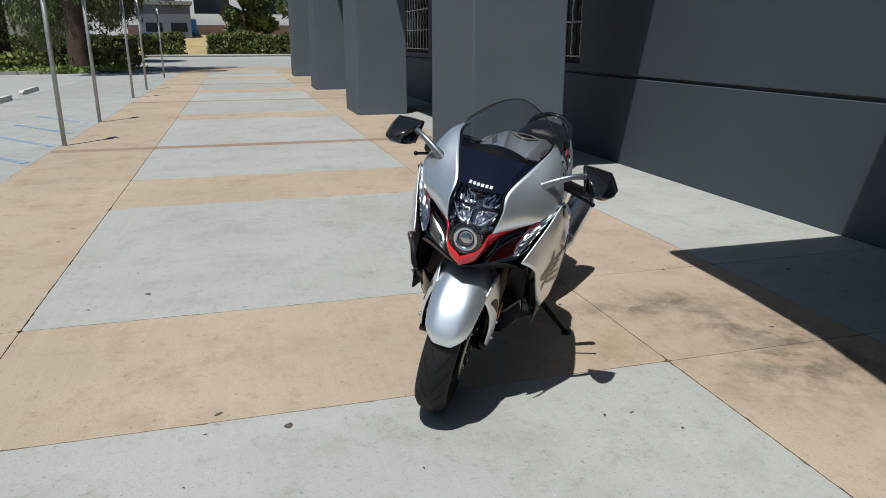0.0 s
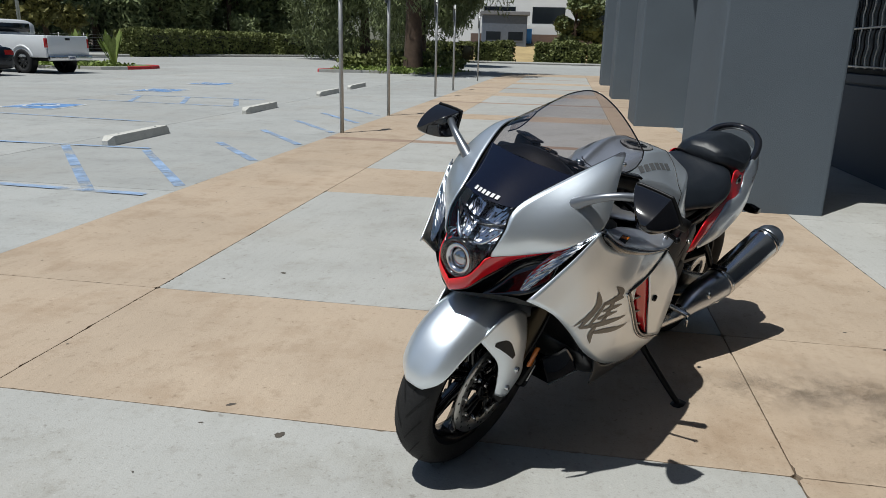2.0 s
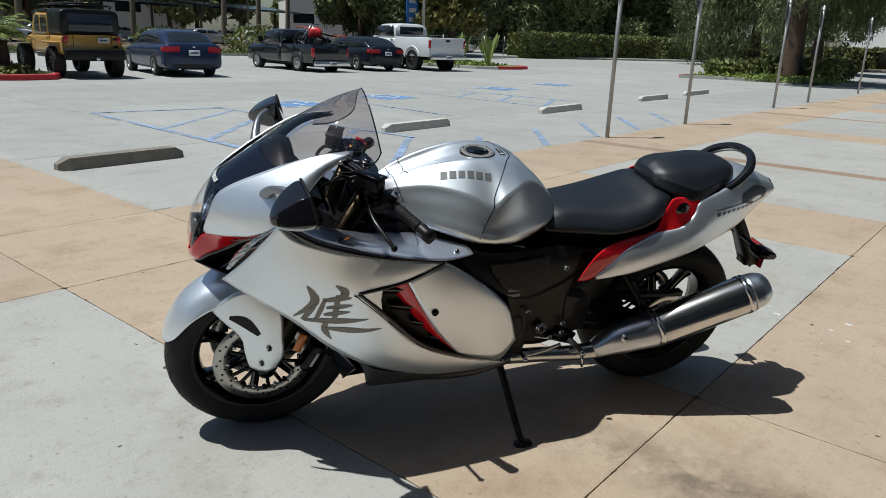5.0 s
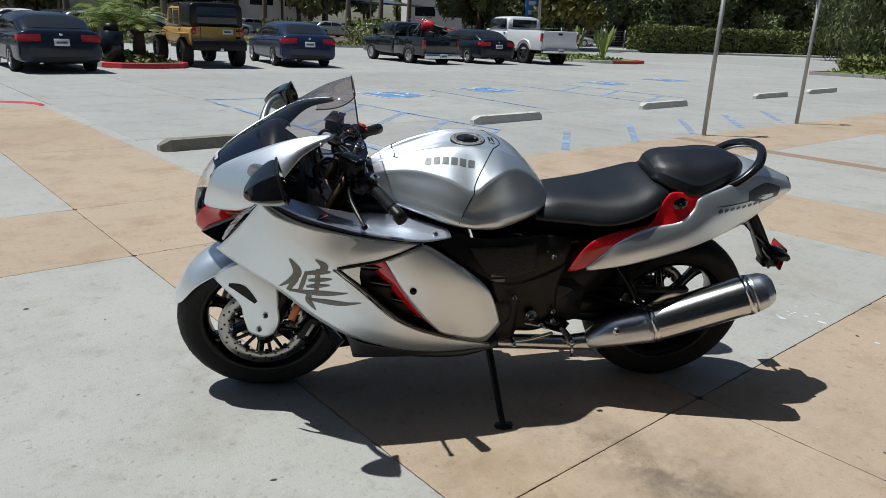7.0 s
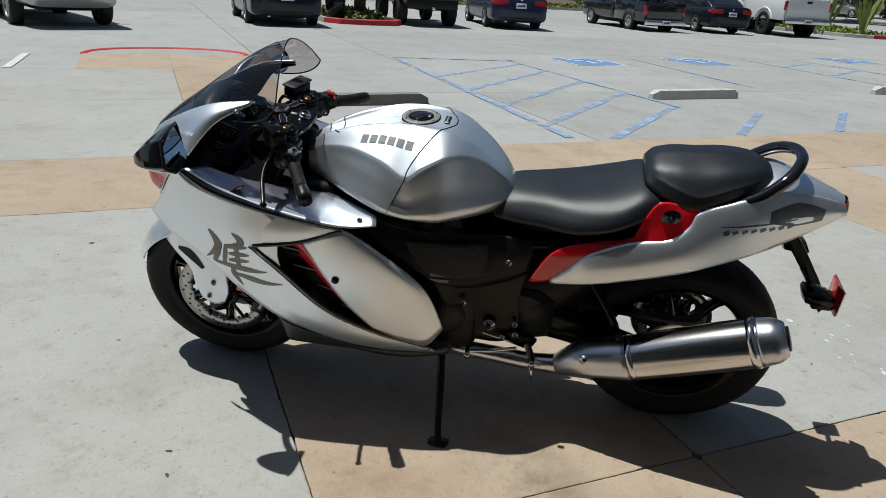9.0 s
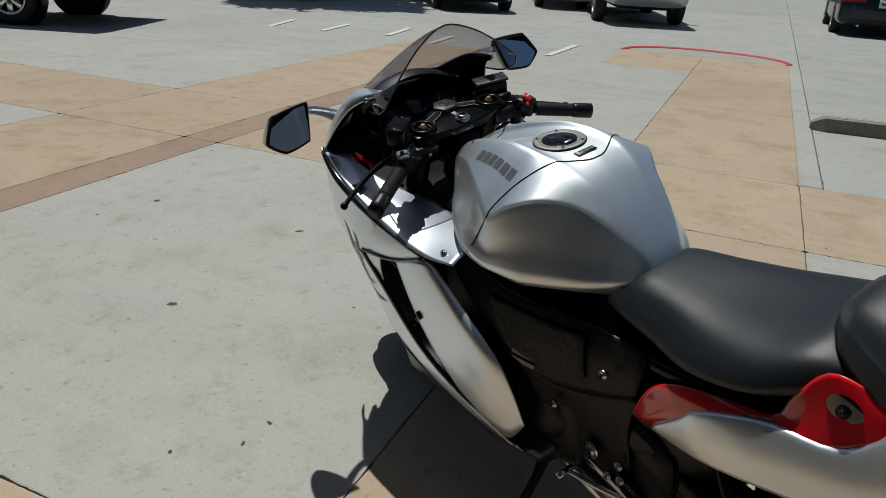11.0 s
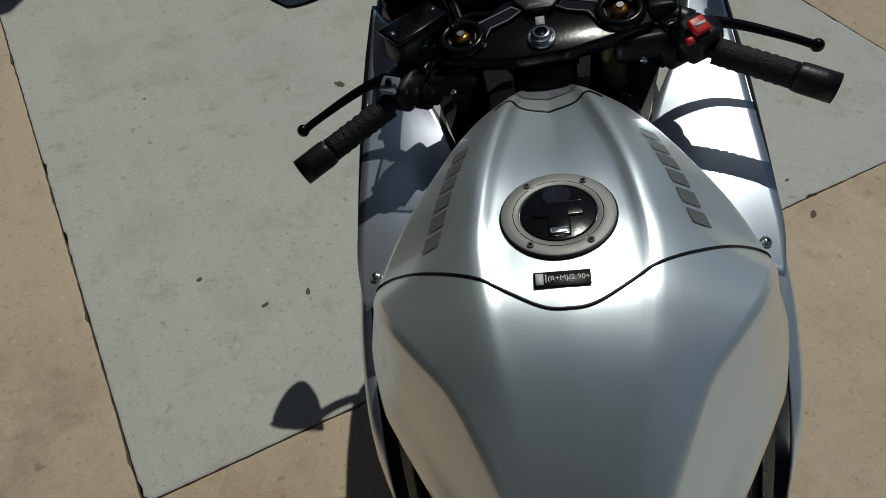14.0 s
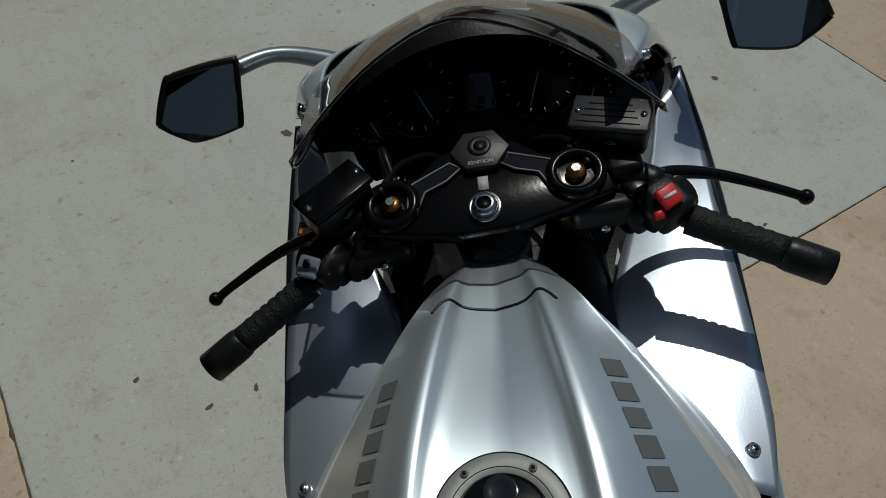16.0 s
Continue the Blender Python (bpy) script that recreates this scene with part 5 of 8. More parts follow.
pair("air_duct", lambda: patch([red_low, [(0.725, 0.195, 0.800), (0.762, 0.150, 0.755), (0.795, 0.105, 0.720), (0.826, 0.082, 0.690), (0.870, 0.060, 0.665), (0.905, 0.035, 0.645), (0.912, 0.0, 0.636)],
                                [(0.790, 0.208, 0.725), (0.825, 0.172, 0.690), (0.845, 0.130, 0.668), (0.860, 0.090, 0.652), (0.878, 0.055, 0.640), (0.888, 0.030, 0.632), (0.892, 0.0, 0.626)]], 4, 4), GLOSSB, "black ram-air duct", 0.003)
pair("side_lamp", lambda: facets([[(0.700, 0.272, 0.900), (0.752, 0.250, 0.852), (0.806, 0.214, 0.778), (0.845, 0.178, 0.712)],
                                 [(0.716, 0.258, 0.886), (0.774, 0.222, 0.830), (0.824, 0.186, 0.762), (0.852, 0.168, 0.704)],
                                 [(0.722, 0.232, 0.872), (0.782, 0.192, 0.812), (0.828, 0.164, 0.750), (0.853, 0.160, 0.704)]], 4, 8, 0.0016, 8), SIDELENS, "slim faceted side lamp", 0.003, smooth=False)
for s in (1, -1):
    for j in range(14):
        t = (j + 0.5) / 14
        a, b = Vector((0.715, s * 0.272, 0.886)).lerp(Vector((0.845, s * 0.181, 0.716)), t), Vector((0.730, s * 0.236, 0.868)).lerp(Vector((0.853, s * 0.164, 0.708)), t)
        part("lamp_facet", rod(a, b, 0.0009, seg=6), SIDELENS, bike)
part("chin", patch([spread((0.944, 0, 0.650), (0.932, 0.042, 0.660)), spread((0.885, 0, 0.628), (0.845, 0.150, 0.672)), spread((0.80, 0, 0.630), (0.74, 0.200, 0.63)), spread((0.70, 0, 0.68), (0.66, 0.20, 0.66))], 3, 3), BLACKP, bike, "black chin of the cowl")

# -- side fairings --
def side_front():
    net = [[(0.716, 0.268, 0.893), (0.766, 0.246, 0.820), (0.812, 0.222, 0.757), (0.868, 0.196, 0.692)],
           [(0.668, 0.276, 0.850), (0.712, 0.270, 0.772), (0.752, 0.254, 0.712), (0.795, 0.240, 0.655)],
           [(0.555, 0.283, 0.812), (0.600, 0.286, 0.724), (0.634, 0.277, 0.640), (0.676, 0.250, 0.562)],
           [(0.430, 0.287, 0.780), (0.500, 0.308, 0.680), (0.535, 0.290, 0.570), (0.570, 0.262, 0.466)],
           [(0.425, 0.304, 0.605), (0.430, 0.304, 0.540), (0.440, 0.298, 0.470), (0.450, 0.274, 0.392)],
           [(0.300, 0.298, 0.478), (0.295, 0.297, 0.430), (0.290, 0.288, 0.380), (0.285, 0.266, 0.330)],
           [(0.160, 0.286, 0.405), (0.150, 0.284, 0.372), (0.140, 0.276, 0.342), (0.130, 0.258, 0.310)],
           [(-0.020, 0.264, 0.345), (-0.020, 0.263, 0.338), (-0.022, 0.260, 0.330), (-0.025, 0.252, 0.320)]]
    return patch(net, 4, 4)


def side_top():
    return patch([[(0.452, 0.284, 0.785), (0.485, 0.300, 0.732), (0.515, 0.305, 0.684)], [(0.330, 0.286, 0.762), (0.380, 0.298, 0.730), (0.425, 0.304, 0.690)],
                  [(0.235, 0.280, 0.748), (0.290, 0.288, 0.730), (0.350, 0.294, 0.704)]], 4, 4)


def side_rear():
    return patch([[(0.355, 0.294, 0.702), (0.300, 0.300, 0.600), (0.238, 0.297, 0.500), (0.160, 0.287, 0.408)],
                  [(0.300, 0.291, 0.730), (0.222, 0.303, 0.625), (0.140, 0.299, 0.512), (0.070, 0.282, 0.376)],
                  [(0.240, 0.281, 0.744), (0.135, 0.290, 0.662), (0.045, 0.286, 0.560), (0.000, 0.272, 0.360)],
                  [(0.222, 0.270, 0.738), (0.112, 0.270, 0.660), (0.005, 0.264, 0.560), (-0.048, 0.258, 0.420)]], 5, 5)


fronts = pair("side_fairing", side_front, SILVER, "satin silver side fairing", 0.004)
pair("fairing_bridge", side_top, SILVER, "silver fairing strip above the vent", 0.004)
rears = pair("side_cover", side_rear, SILVER, "silver side cover behind the vent", 0.004)
for s, c in zip((1, -1), rears):
    socket_bolt(c, onto(tree_of(c), (0.262, s * 0.5, 0.590), (0, -s, 0), 0.003), (0, s, 0), 0.011, SATB)
slot_edge = [(0.500, 0.309, 0.680), (0.425, 0.306, 0.605), (0.300, 0.300, 0.478), (0.160, 0.289, 0.404), (-0.020, 0.267, 0.345)]
slot_top = [(0.500, 0.309, 0.680), (0.425, 0.306, 0.692), (0.350, 0.297, 0.706), (0.240, 0.284, 0.748)]
pair("vent_trim", lambda: join(tube(slot_edge, [0.006, 0.007, 0.007, 0.006, 0.004], 6, 8), tube(slot_top, [0.006, 0.006, 0.006, 0.004], 6, 8)), GLOSSB, "gloss black trim round the vent")
pair("vent_chrome", lambda: tube([(x + 0.012, y + 0.002, z - 0.004) for x, y, z in slot_edge], 0.0035, 6, 8), CHROME, "thin bright line below the vent")
pair("vent_recess", lambda: patch([[(0.520, 0.280, 0.690), (0.350, 0.262, 0.715)], [(0.425, 0.262, 0.600), (0.300, 0.255, 0.600)], [(0.300, 0.262, 0.470), (0.236, 0.258, 0.500)], [(0.150, 0.262, 0.395), (0.155, 0.260, 0.410)]], 4, 4), BLACKP, "dark vent recess")
pair("vent_fin", lambda: patch([[(0.412, 0.276, 0.694), (0.355, 0.291, 0.700)], [(0.350, 0.272, 0.606), (0.300, 0.295, 0.600)], [(0.278, 0.270, 0.508), (0.238, 0.292, 0.500)], [(0.180, 0.272, 0.420), (0.160, 0.283, 0.408)]], 5, 3), REDP, "red fin in the vent", 0.003)
for k in range(4):
    a, b = Vector((0.470, 0.284, 0.680)).lerp(Vector((0.225, 0.276, 0.450)), k / 3.5), Vector((0.352, 0.286, 0.668)).lerp(Vector((0.185, 0.280, 0.432)), k / 3.5)
    pair("louvre", lambda: patch([[a, (a + b) / 2, b], [a + Vector((-0.010, -0.014, -0.022)), (a + b) / 2 + Vector((-0.010, -0.012, -0.024)), b + Vector((-0.008, -0.010, -0.020))]], 2, 3), GLOSSB, "black louvre in the vent", 0.003)
pair("top_trim", lambda: tube([(0.700, 0.274, 0.884), (0.620, 0.284, 0.838), (0.520, 0.288, 0.806), (0.420, 0.290, 0.781), (0.330, 0.290, 0.766), (0.235, 0.284, 0.752)], [0.006, 0.011, 0.012, 0.008, 0.003, 0.002], 5, 8), GLOSSB, "black edge of the fairing")
pair("inner_cowl", lambda: patch([[(0.690, 0.274, 0.888), (0.600, 0.284, 0.842), (0.480, 0.288, 0.804), (0.350, 0.290, 0.774), (0.235, 0.284, 0.758), (0.146, 0.262, 0.760)],
                                  [(0.665, 0.260, 0.887), (0.575, 0.250, 0.842), (0.460, 0.228, 0.803), (0.345, 0.218, 0.779), (0.245, 0.228, 0.769), (0.150, 0.244, 0.766)],
                                  [(0.640, 0.232, 0.880), (0.550, 0.205, 0.836), (0.450, 0.152, 0.792), (0.360, 0.124, 0.778), (0.265, 0.160, 0.776), (0.155, 0.222, 0.768)]], 4, 4), SILVERG, "gloss silver inner cowl", 0.003)
for s in (1, -1):
    socket_bolt(bike, (0.196, s * 0.250, 0.7665), (0, s * 0.5, 0.85), 0.0075)
part("warning_label", moved(box(-0.022, 0.022, -0.012, 0.012, 0, 0.0008), pose(0.545, 0.262, 0.8345, 3, 18, 8)), BLACKP, bike, "small black warning label")
part("label_mark", moved(box(-0.020, -0.004, -0.010, 0.010, 0.0009, 0.0013), pose(0.545, 0.262, 0.8345, 3, 18, 8)), AMBER, bike, "orange mark on the label")

# brush-stroke emblem on each fairing
EMBLEM = [[(0.642, 0.702, 0.006), (0.620, 0.656, 0.026), (0.640, 0.622, 0.018), (0.678, 0.588, 0.003)], [(0.617, 0.660, 0.010), (0.628, 0.624, 0.020), (0.652, 0.577, 0.012)],
          [(0.564, 0.706, 0.004), (0.538, 0.684, 0.024), (0.557, 0.655, 0.008)], [(0.597, 0.653, 0.009), (0.560, 0.660, 0.017), (0.520, 0.667, 0.005)], [(0.588, 0.627, 0.008), (0.550, 0.634, 0.015), (0.516, 0.641, 0.004)],
          [(0.594, 0.601, 0.008), (0.560, 0.608, 0.015), (0.522, 0.616, 0.004)], [(0.648, 0.577, 0.009), (0.548, 0.579, 0.020), (0.468, 0.590, 0.003)], [(0.592, 0.549, 0.008), (0.515, 0.545, 0.020), (0.425, 0.550, 0.002)],
          [(0.557, 0.674, 0.012), (0.560, 0.623, 0.017), (0.565, 0.575, 0.012)], [(0.586, 0.576, 0.014), (0.588, 0.542, 0.020), (0.567, 0.503, 0.003)], [(0.592, 0.660, 0.010), (0.605, 0.614, 0.015), (0.617, 0.577, 0.010)]]
for s, g in zip((1, -1), fronts):
    tr = tree_of(g)
    for stroke in EMBLEM:
        part("emblem_stroke", decal(tr, [stroke], (0, -s, 0), lambda u, v: (u, s * 0.6, v), 0.0034), DECAL, g, "bronze brush stroke of the emblem")

# -- belly --
part("belly_pan", loft([half_ring(x, [(w, zt), (w * 1.02, (zt + zb) / 2), (w * 0.75, zb), (0, zb - 0.012)]) for x, w, zt, zb in
                        ((0.47, 0.225, 0.40, 0.345), (0.42, 0.250, 0.375, 0.300), (0.25, 0.252, 0.330, 0.255), (0.08, 0.245, 0.310, 0.245), (-0.06, 0.225, 0.325, 0.268))], 4, 3), BELLY, bike, "graphite belly pan")
pair("belly_winglet", lambda: patch([[(0.490, 0.262, 0.425), (0.430, 0.275, 0.375), (0.280, 0.266, 0.330), (0.120, 0.258, 0.316), (-0.020, 0.250, 0.318)], [(0.462, 0.264, 0.365), (0.420, 0.268, 0.335), (0.270, 0.262, 0.310), (0.110, 0.254, 0.304), (-0.022, 0.246, 0.312)],
                                     [(0.450, 0.262, 0.305), (0.425, 0.260, 0.296), (0.260, 0.254, 0.290), (0.100, 0.248, 0.294), (-0.024, 0.240, 0.308)]], 4, 4), BELLY, "graphite lower lip of the fairing", 0.004)
part("radiator", box(0.44, 0.49, -0.21, 0.21, 0.40, 0.74, 0.01), ENGINE, bike, "black radiator behind the front wheel")
pair("lower_duct", lambda: patch([[(0.570, 0.205, 0.450), (0.515, 0.215, 0.395), (0.475, 0.218, 0.338)], [(0.568, 0.165, 0.400), (0.525, 0.182, 0.335), (0.487, 0.185, 0.292)],
                                  [(0.565, 0.130, 0.365), (0.532, 0.145, 0.305), (0.500, 0.150, 0.252)]], 4, 4), GLOSSB, "black lower end of the fairing duct", 0.006)
pair("duct_edge", lambda: rod((0.477, 0.217, 0.334), (0.502, 0.150, 0.248), 0.0028, seg=8), GREYP)
part("duct_floor", patch([[(0.500, -0.150, 0.252), (0.498, 0.0, 0.240), (0.500, 0.150, 0.252)], [(0.455, -0.190, 0.290), (0.450, 0.0, 0.262), (0.455, 0.190, 0.290)], [(0.41, -0.20, 0.305), (0.41, 0.0, 0.292), (0.41, 0.20, 0.305)]], 4, 4), BLACKP, bike, "black floor of the lower duct")
# added black box blocks the view through; inner shade put in as colour
part("inner_shell", box(0.30, 0.70, -0.14, 0.14, 0.66, 0.80, 0.03, 2), BLACKP, bike, "black box filling the inside of the nose")
for s in (1, -1):
    part("wheel_well", patch([[(0.76, s * 0.20, 0.66), (0.62, s * 0.235, 0.52), (0.50, s * 0.24, 0.40)], [(0.66, s * 0.19, 0.66), (0.56, s * 0.21, 0.54), (0.47, s * 0.215, 0.42)], [(0.56, s * 0.17, 0.68), (0.50, s * 0.19, 0.56), (0.46, s * 0.20, 0.44)]], 3, 3), BLACKP, bike)

# -- fuel tank --
tank_sec = [(0.405, [(0, 0.893), (0.030, 0.890), (0.044, 0.877), (0.050, 0.870), (0.054, 0.858), (0.058, 0.830), (0.050, 0.800), (0, 0.795)]),
            (0.340, [(0, 0.912), (0.046, 0.929), (0.076, 0.910), (0.084, 0.903), (0.090, 0.890), (0.104, 0.850), (0.098, 0.800), (0, 0.785)]),
            (0.250, [(0, 0.939), (0.062, 0.964), (0.112, 0.932), (0.124, 0.922), (0.133, 0.905), (0.160, 0.860), (0.172, 0.800), (0, 0.770)]),
            (0.150, [(0, 0.972), (0.080, 0.984), (0.158, 0.926), (0.172, 0.914), (0.182, 0.898), (0.210, 0.845), (0.218, 0.780), (0, 0.735)]),
            (0.080, [(0, 0.983), (0.090, 0.985), (0.188, 0.904), (0.206, 0.886), (0.213, 0.868), (0.223, 0.820), (0.222, 0.768), (0, 0.715)]),
            (0.035, [(0, 0.984), (0.092, 0.983), (0.180, 0.926), (0.195, 0.914), (0.203, 0.897), (0.215, 0.830), (0.216, 0.762), (0, 0.705)]),
            (-0.013, [(0, 0.981), (0.086, 0.978), (0.156, 0.943), (0.170, 0.934), (0.178, 0.918), (0.196, 0.840), (0.205, 0.758), (0, 0.705)]),
            (-0.048, [(0, 0.971), (0.080, 0.966), (0.132, 0.943), (0.144, 0.935), (0.152, 0.919), (0.176, 0.840), (0.188, 0.759), (0, 0.702)]),
            (-0.085, [(0, 0.950), (0.068, 0.947), (0.102, 0.932), (0.113, 0.925), (0.121, 0.910), (0.152, 0.836), (0.168, 0.762), (0, 0.700)]),
            (-0.130, [(0, 0.914), (0.056, 0.911), (0.078, 0.905), (0.088, 0.899), (0.096, 0.886), (0.124, 0.825), (0.142, 0.768), (0, 0.700)]),
            (-0.168, [(0, 0.876), (0.044, 0.874), (0.060, 0.870), (0.069, 0.866), (0.076, 0.856), (0.098, 0.815), (0.114, 0.775), (0, 0.705)]),
            (-0.198, [(0, 0.838), (0.032, 0.837), (0.043, 0.835), (0.050, 0.832), (0.056, 0.826), (0.072, 0.804), (0.086, 0.780), (0, 0.715)]),
            (-0.214, [(0, 0.806), (0.026, 0.805), (0.035, 0.803), (0.041, 0.801), (0.046, 0.797), (0.058, 0.788), (0.068, 0.778), (0, 0.725)])]
tank_sec = [(x, [q[0], (0.68 * q[1][0], q[0][1] + 0.46 * (q[1][1] - q[0][1])), *q[1:]]) for x, q in tank_sec]
tank = part("fuel_tank", loft([half_ring(x, p) for x, p in tank_sec], 6, 4), SILVER, bike, "satin silver fuel tank with soft shoulders")
ttree = tree_of(tank)
DOWN = (0, 0, -1)
seam = [(0.076, 0.207), (0.070, 0.185), (0.038, 0.140), (0.010, 0.095), (-0.006, 0.068), (-0.030, 0.027), (-0.035, 0.0), (-0.030, -0.027), (-0.006, -0.068), (0.010, -0.095), (0.038, -0.140), (0.070, -0.185), (0.076, -0.207)]
line = [onto(ttree, (p.x, p.y, 1.3), DOWN, 0.0003) for p in cat([(x, y, 0) for x, y in seam], 10)]
for s in (1, -1):
    down = [onto(ttree, (0.085 + 0.012 * k, s * 0.6, 0.868 - 0.024 * k), (0, -s, 0), 0.0002) for k in range(1, 6)]
    line = (list(reversed(down)) + line) if s > 0 else line + down
part("tank_seam", tube(line, 0.0016, 1, 6, False), BLACKP, tank, "fine dark seam across the tank")
fs = [onto(ttree, (p.x, p.y, 1.3), DOWN, 0.0003) for p in cat([(0.300, 0.064, 0), (0.311, 0.056, 0), (0.317, 0.045, 0), (0.310, 0.027, 0), (0.309, 0.0, 0), (0.310, -0.027, 0), (0.317, -0.045, 0), (0.311, -0.056, 0), (0.300, -0.064, 0)], 5)]
part("tank_seam", tube(fs, 0.0018, 1, 6, False), BLACKP, tank)
for s in (1, -1):
    for k in range(6):
        a, b = 0.222 - 0.0268 * k, 0.202 - 0.0268 * k
        mark = [[(a, 0.104 + 0.0052 * k, 0.020), (b, 0.108 + 0.0052 * k, 0.020)]]
        part("maker_mark", decal(ttree, mark, DOWN, lambda u, v: (u, s * v, 1.4), 0.0010, 4), TANKMARK, tank, "grey unlettered block")

cap = new("filler_cap")
cap.parent = bike
cz = onto(ttree, (0.076, 0.0, 1.3), DOWN, 0).z
cap.matrix_local = pose(0.071, 0.002, cz + 0.0006, 0, 0.4) @ Matrix.Scale(1.03, 4)
up = lambda bm: moved(bm, pose(0, 0, 0, 90))
part("gasket", up(lathe([(0.052, 0.0012), (0.0552, 0.0012), (0.0556, -0.012)], 60)), BLACKP, cap)
part("ring", up(lathe([(0.0365, -0.004), (0.0365, 0.0030), (0.0372, 0.0036), (0.0525, 0.0036), (0.0533, 0.0030), (0.0535, -0.010)], 60)), CAPRING, cap, "satin metal ring of the filler cap")
part("ring_groove", up(lathe([(0.0416, 0.0036), (0.0420, 0.0039), (0.0424, 0.0036)], 60)), SATB, cap)
part("lid", up(lathe([(0.0, 0.0030), (0.034, 0.0030), (0.0356, 0.0022), (0.0360, -0.006)], 48)), SATB, cap, "black filler lid")
part("lid_flap", join(box(-0.030, 0.012, -0.0105, 0.0105, 0.0026, 0.0050, 0.0015, 2), box(-0.006, 0.013, -0.024, 0.024, 0.0026, 0.0048, 0.0015, 2)), SATB, cap, "folding key flap")
part("lid_dish", moved(lathe([(0.0, 0.0), (0.008, 0.0004), (0.0125, 0.0014), (0.0135, 0.0012)], 24), pose(0.022, 0, 0.0032, 90)), GLOSSB, cap, "dished thumb rest in the lid")
part("lid_bar", box(-0.027, -0.021, -0.008, 0.008, 0.0046, 0.0056, 0.0008), SHIELD, cap)
for k in range(4):
    a = radians(35 + 90 * k) if k % 2 == 0 else radians(145 + 90 * (k - 1))
    socket_bolt(cap, (0.0470 * math.cos(a), 0.0470 * math.sin(a), -0.0008), (0, 0, 1), 0.0042, CAPRING)
st = Matrix.Translation((-0.007, 0.004, onto(ttree, (-0.007, 0.004, 1.3), DOWN, 0).z + 0.0010)) @ pose(0, 0, 0, 0, 0, -90.5) @ pose(0, 0, 0, 5)
stk = part("fuel_label", moved(box(-0.0255, 0.0255, -0.0080, 0.0080, 0.0, 0.0008, 0.0003), st), BLACKP, bike, "black fuel grade label with white print")
lettering("(R+M)/2 90+", 0.0072, WHITEM, stk, st @ Matrix.Translation((0.006, 0, 0.0011)))
part("pump_sign", moved(join(box(-0.0235, -0.0165, -0.006, 0.006, 0.0009, 0.0012), box(-0.0150, -0.0138, -0.004, 0.005, 0.0009, 0.0012)), st), WHITEM, stk)

# -- seats and tail --
part("rider_seat", loft([half_ring(x, p) for x, p in (
    (-0.165, [(0, 0.795), (0.055, 0.786), (0.095, 0.766), (0.108, 0.738), (0, 0.715)]), (-0.215, [(0, 0.808), (0.062, 0.804), (0.104, 0.784), (0.126, 0.740), (0, 0.715)]),
    (-0.300, [(0, 0.816), (0.075, 0.812), (0.116, 0.792), (0.146, 0.742), (0, 0.715)]), (-0.400, [(0, 0.822), (0.096, 0.819), (0.148, 0.795), (0.172, 0.746), (0, 0.725)]),
    (-0.500, [(0, 0.842), (0.110, 0.838), (0.168, 0.808), (0.168, 0.765), (0, 0.735)]), (-0.575, [(0, 0.870), (0.105, 0.863), (0.148, 0.834), (0.145, 0.790), (0, 0.755)]),
    (-0.625, [(0, 0.866), (0.085, 0.860), (0.118, 0.845), (0.112, 0.800), (0, 0.770)]))], 5, 4), VINYL, bike, "black textured vinyl rider seat")
part("pillion_seat", loft([half_ring(x, p) for x, p in (
    (-0.574, [(0, 0.916), (0.044, 0.912), (0.058, 0.903), (0.064, 0.894), (0.066, 0.876), (0, 0.866)]), (-0.600, [(0, 0.938), (0.062, 0.928), (0.088, 0.910), (0.096, 0.898), (0.098, 0.866), (0, 0.852)]),
    (-0.650, [(0, 0.951), (0.078, 0.934), (0.116, 0.902), (0.126, 0.888), (0.126, 0.846), (0, 0.836)]), (-0.712, [(0, 0.958), (0.086, 0.934), (0.132, 0.892), (0.142, 0.876), (0.134, 0.836), (0, 0.830)]),
    (-0.790, [(0, 0.961), (0.080, 0.944), (0.116, 0.914), (0.126, 0.900), (0.116, 0.862), (0, 0.852)]), (-0.860, [(0, 0.953), (0.062, 0.944), (0.086, 0.928), (0.094, 0.916), (0.088, 0.892), (0, 0.882)]),
    (-0.905, [(0, 0.934), (0.034, 0.930), (0.046, 0.922), (0.051, 0.914), (0.050, 0.902), (0, 0.895)]))], 5, 4), VINYL, bike, "black vinyl pillion seat with a creased edge")
part("grab_rail", tube([(-0.80, 0.118, 0.860), (-0.865, 0.120, 0.892), (-0.925, 0.100, 0.938), (-0.962, 0.052, 0.966), (-0.974, 0.0, 0.972), (-0.962, -0.052, 0.966), (-0.925, -0.100, 0.938), (-0.865, -0.120, 0.892), (-0.80, -0.118, 0.860)],
                       [0.012, 0.016, 0.017, 0.016, 0.015, 0.016, 0.017, 0.016, 0.012], 5, 12), GLOSSB, bike, "gloss black grab rail")


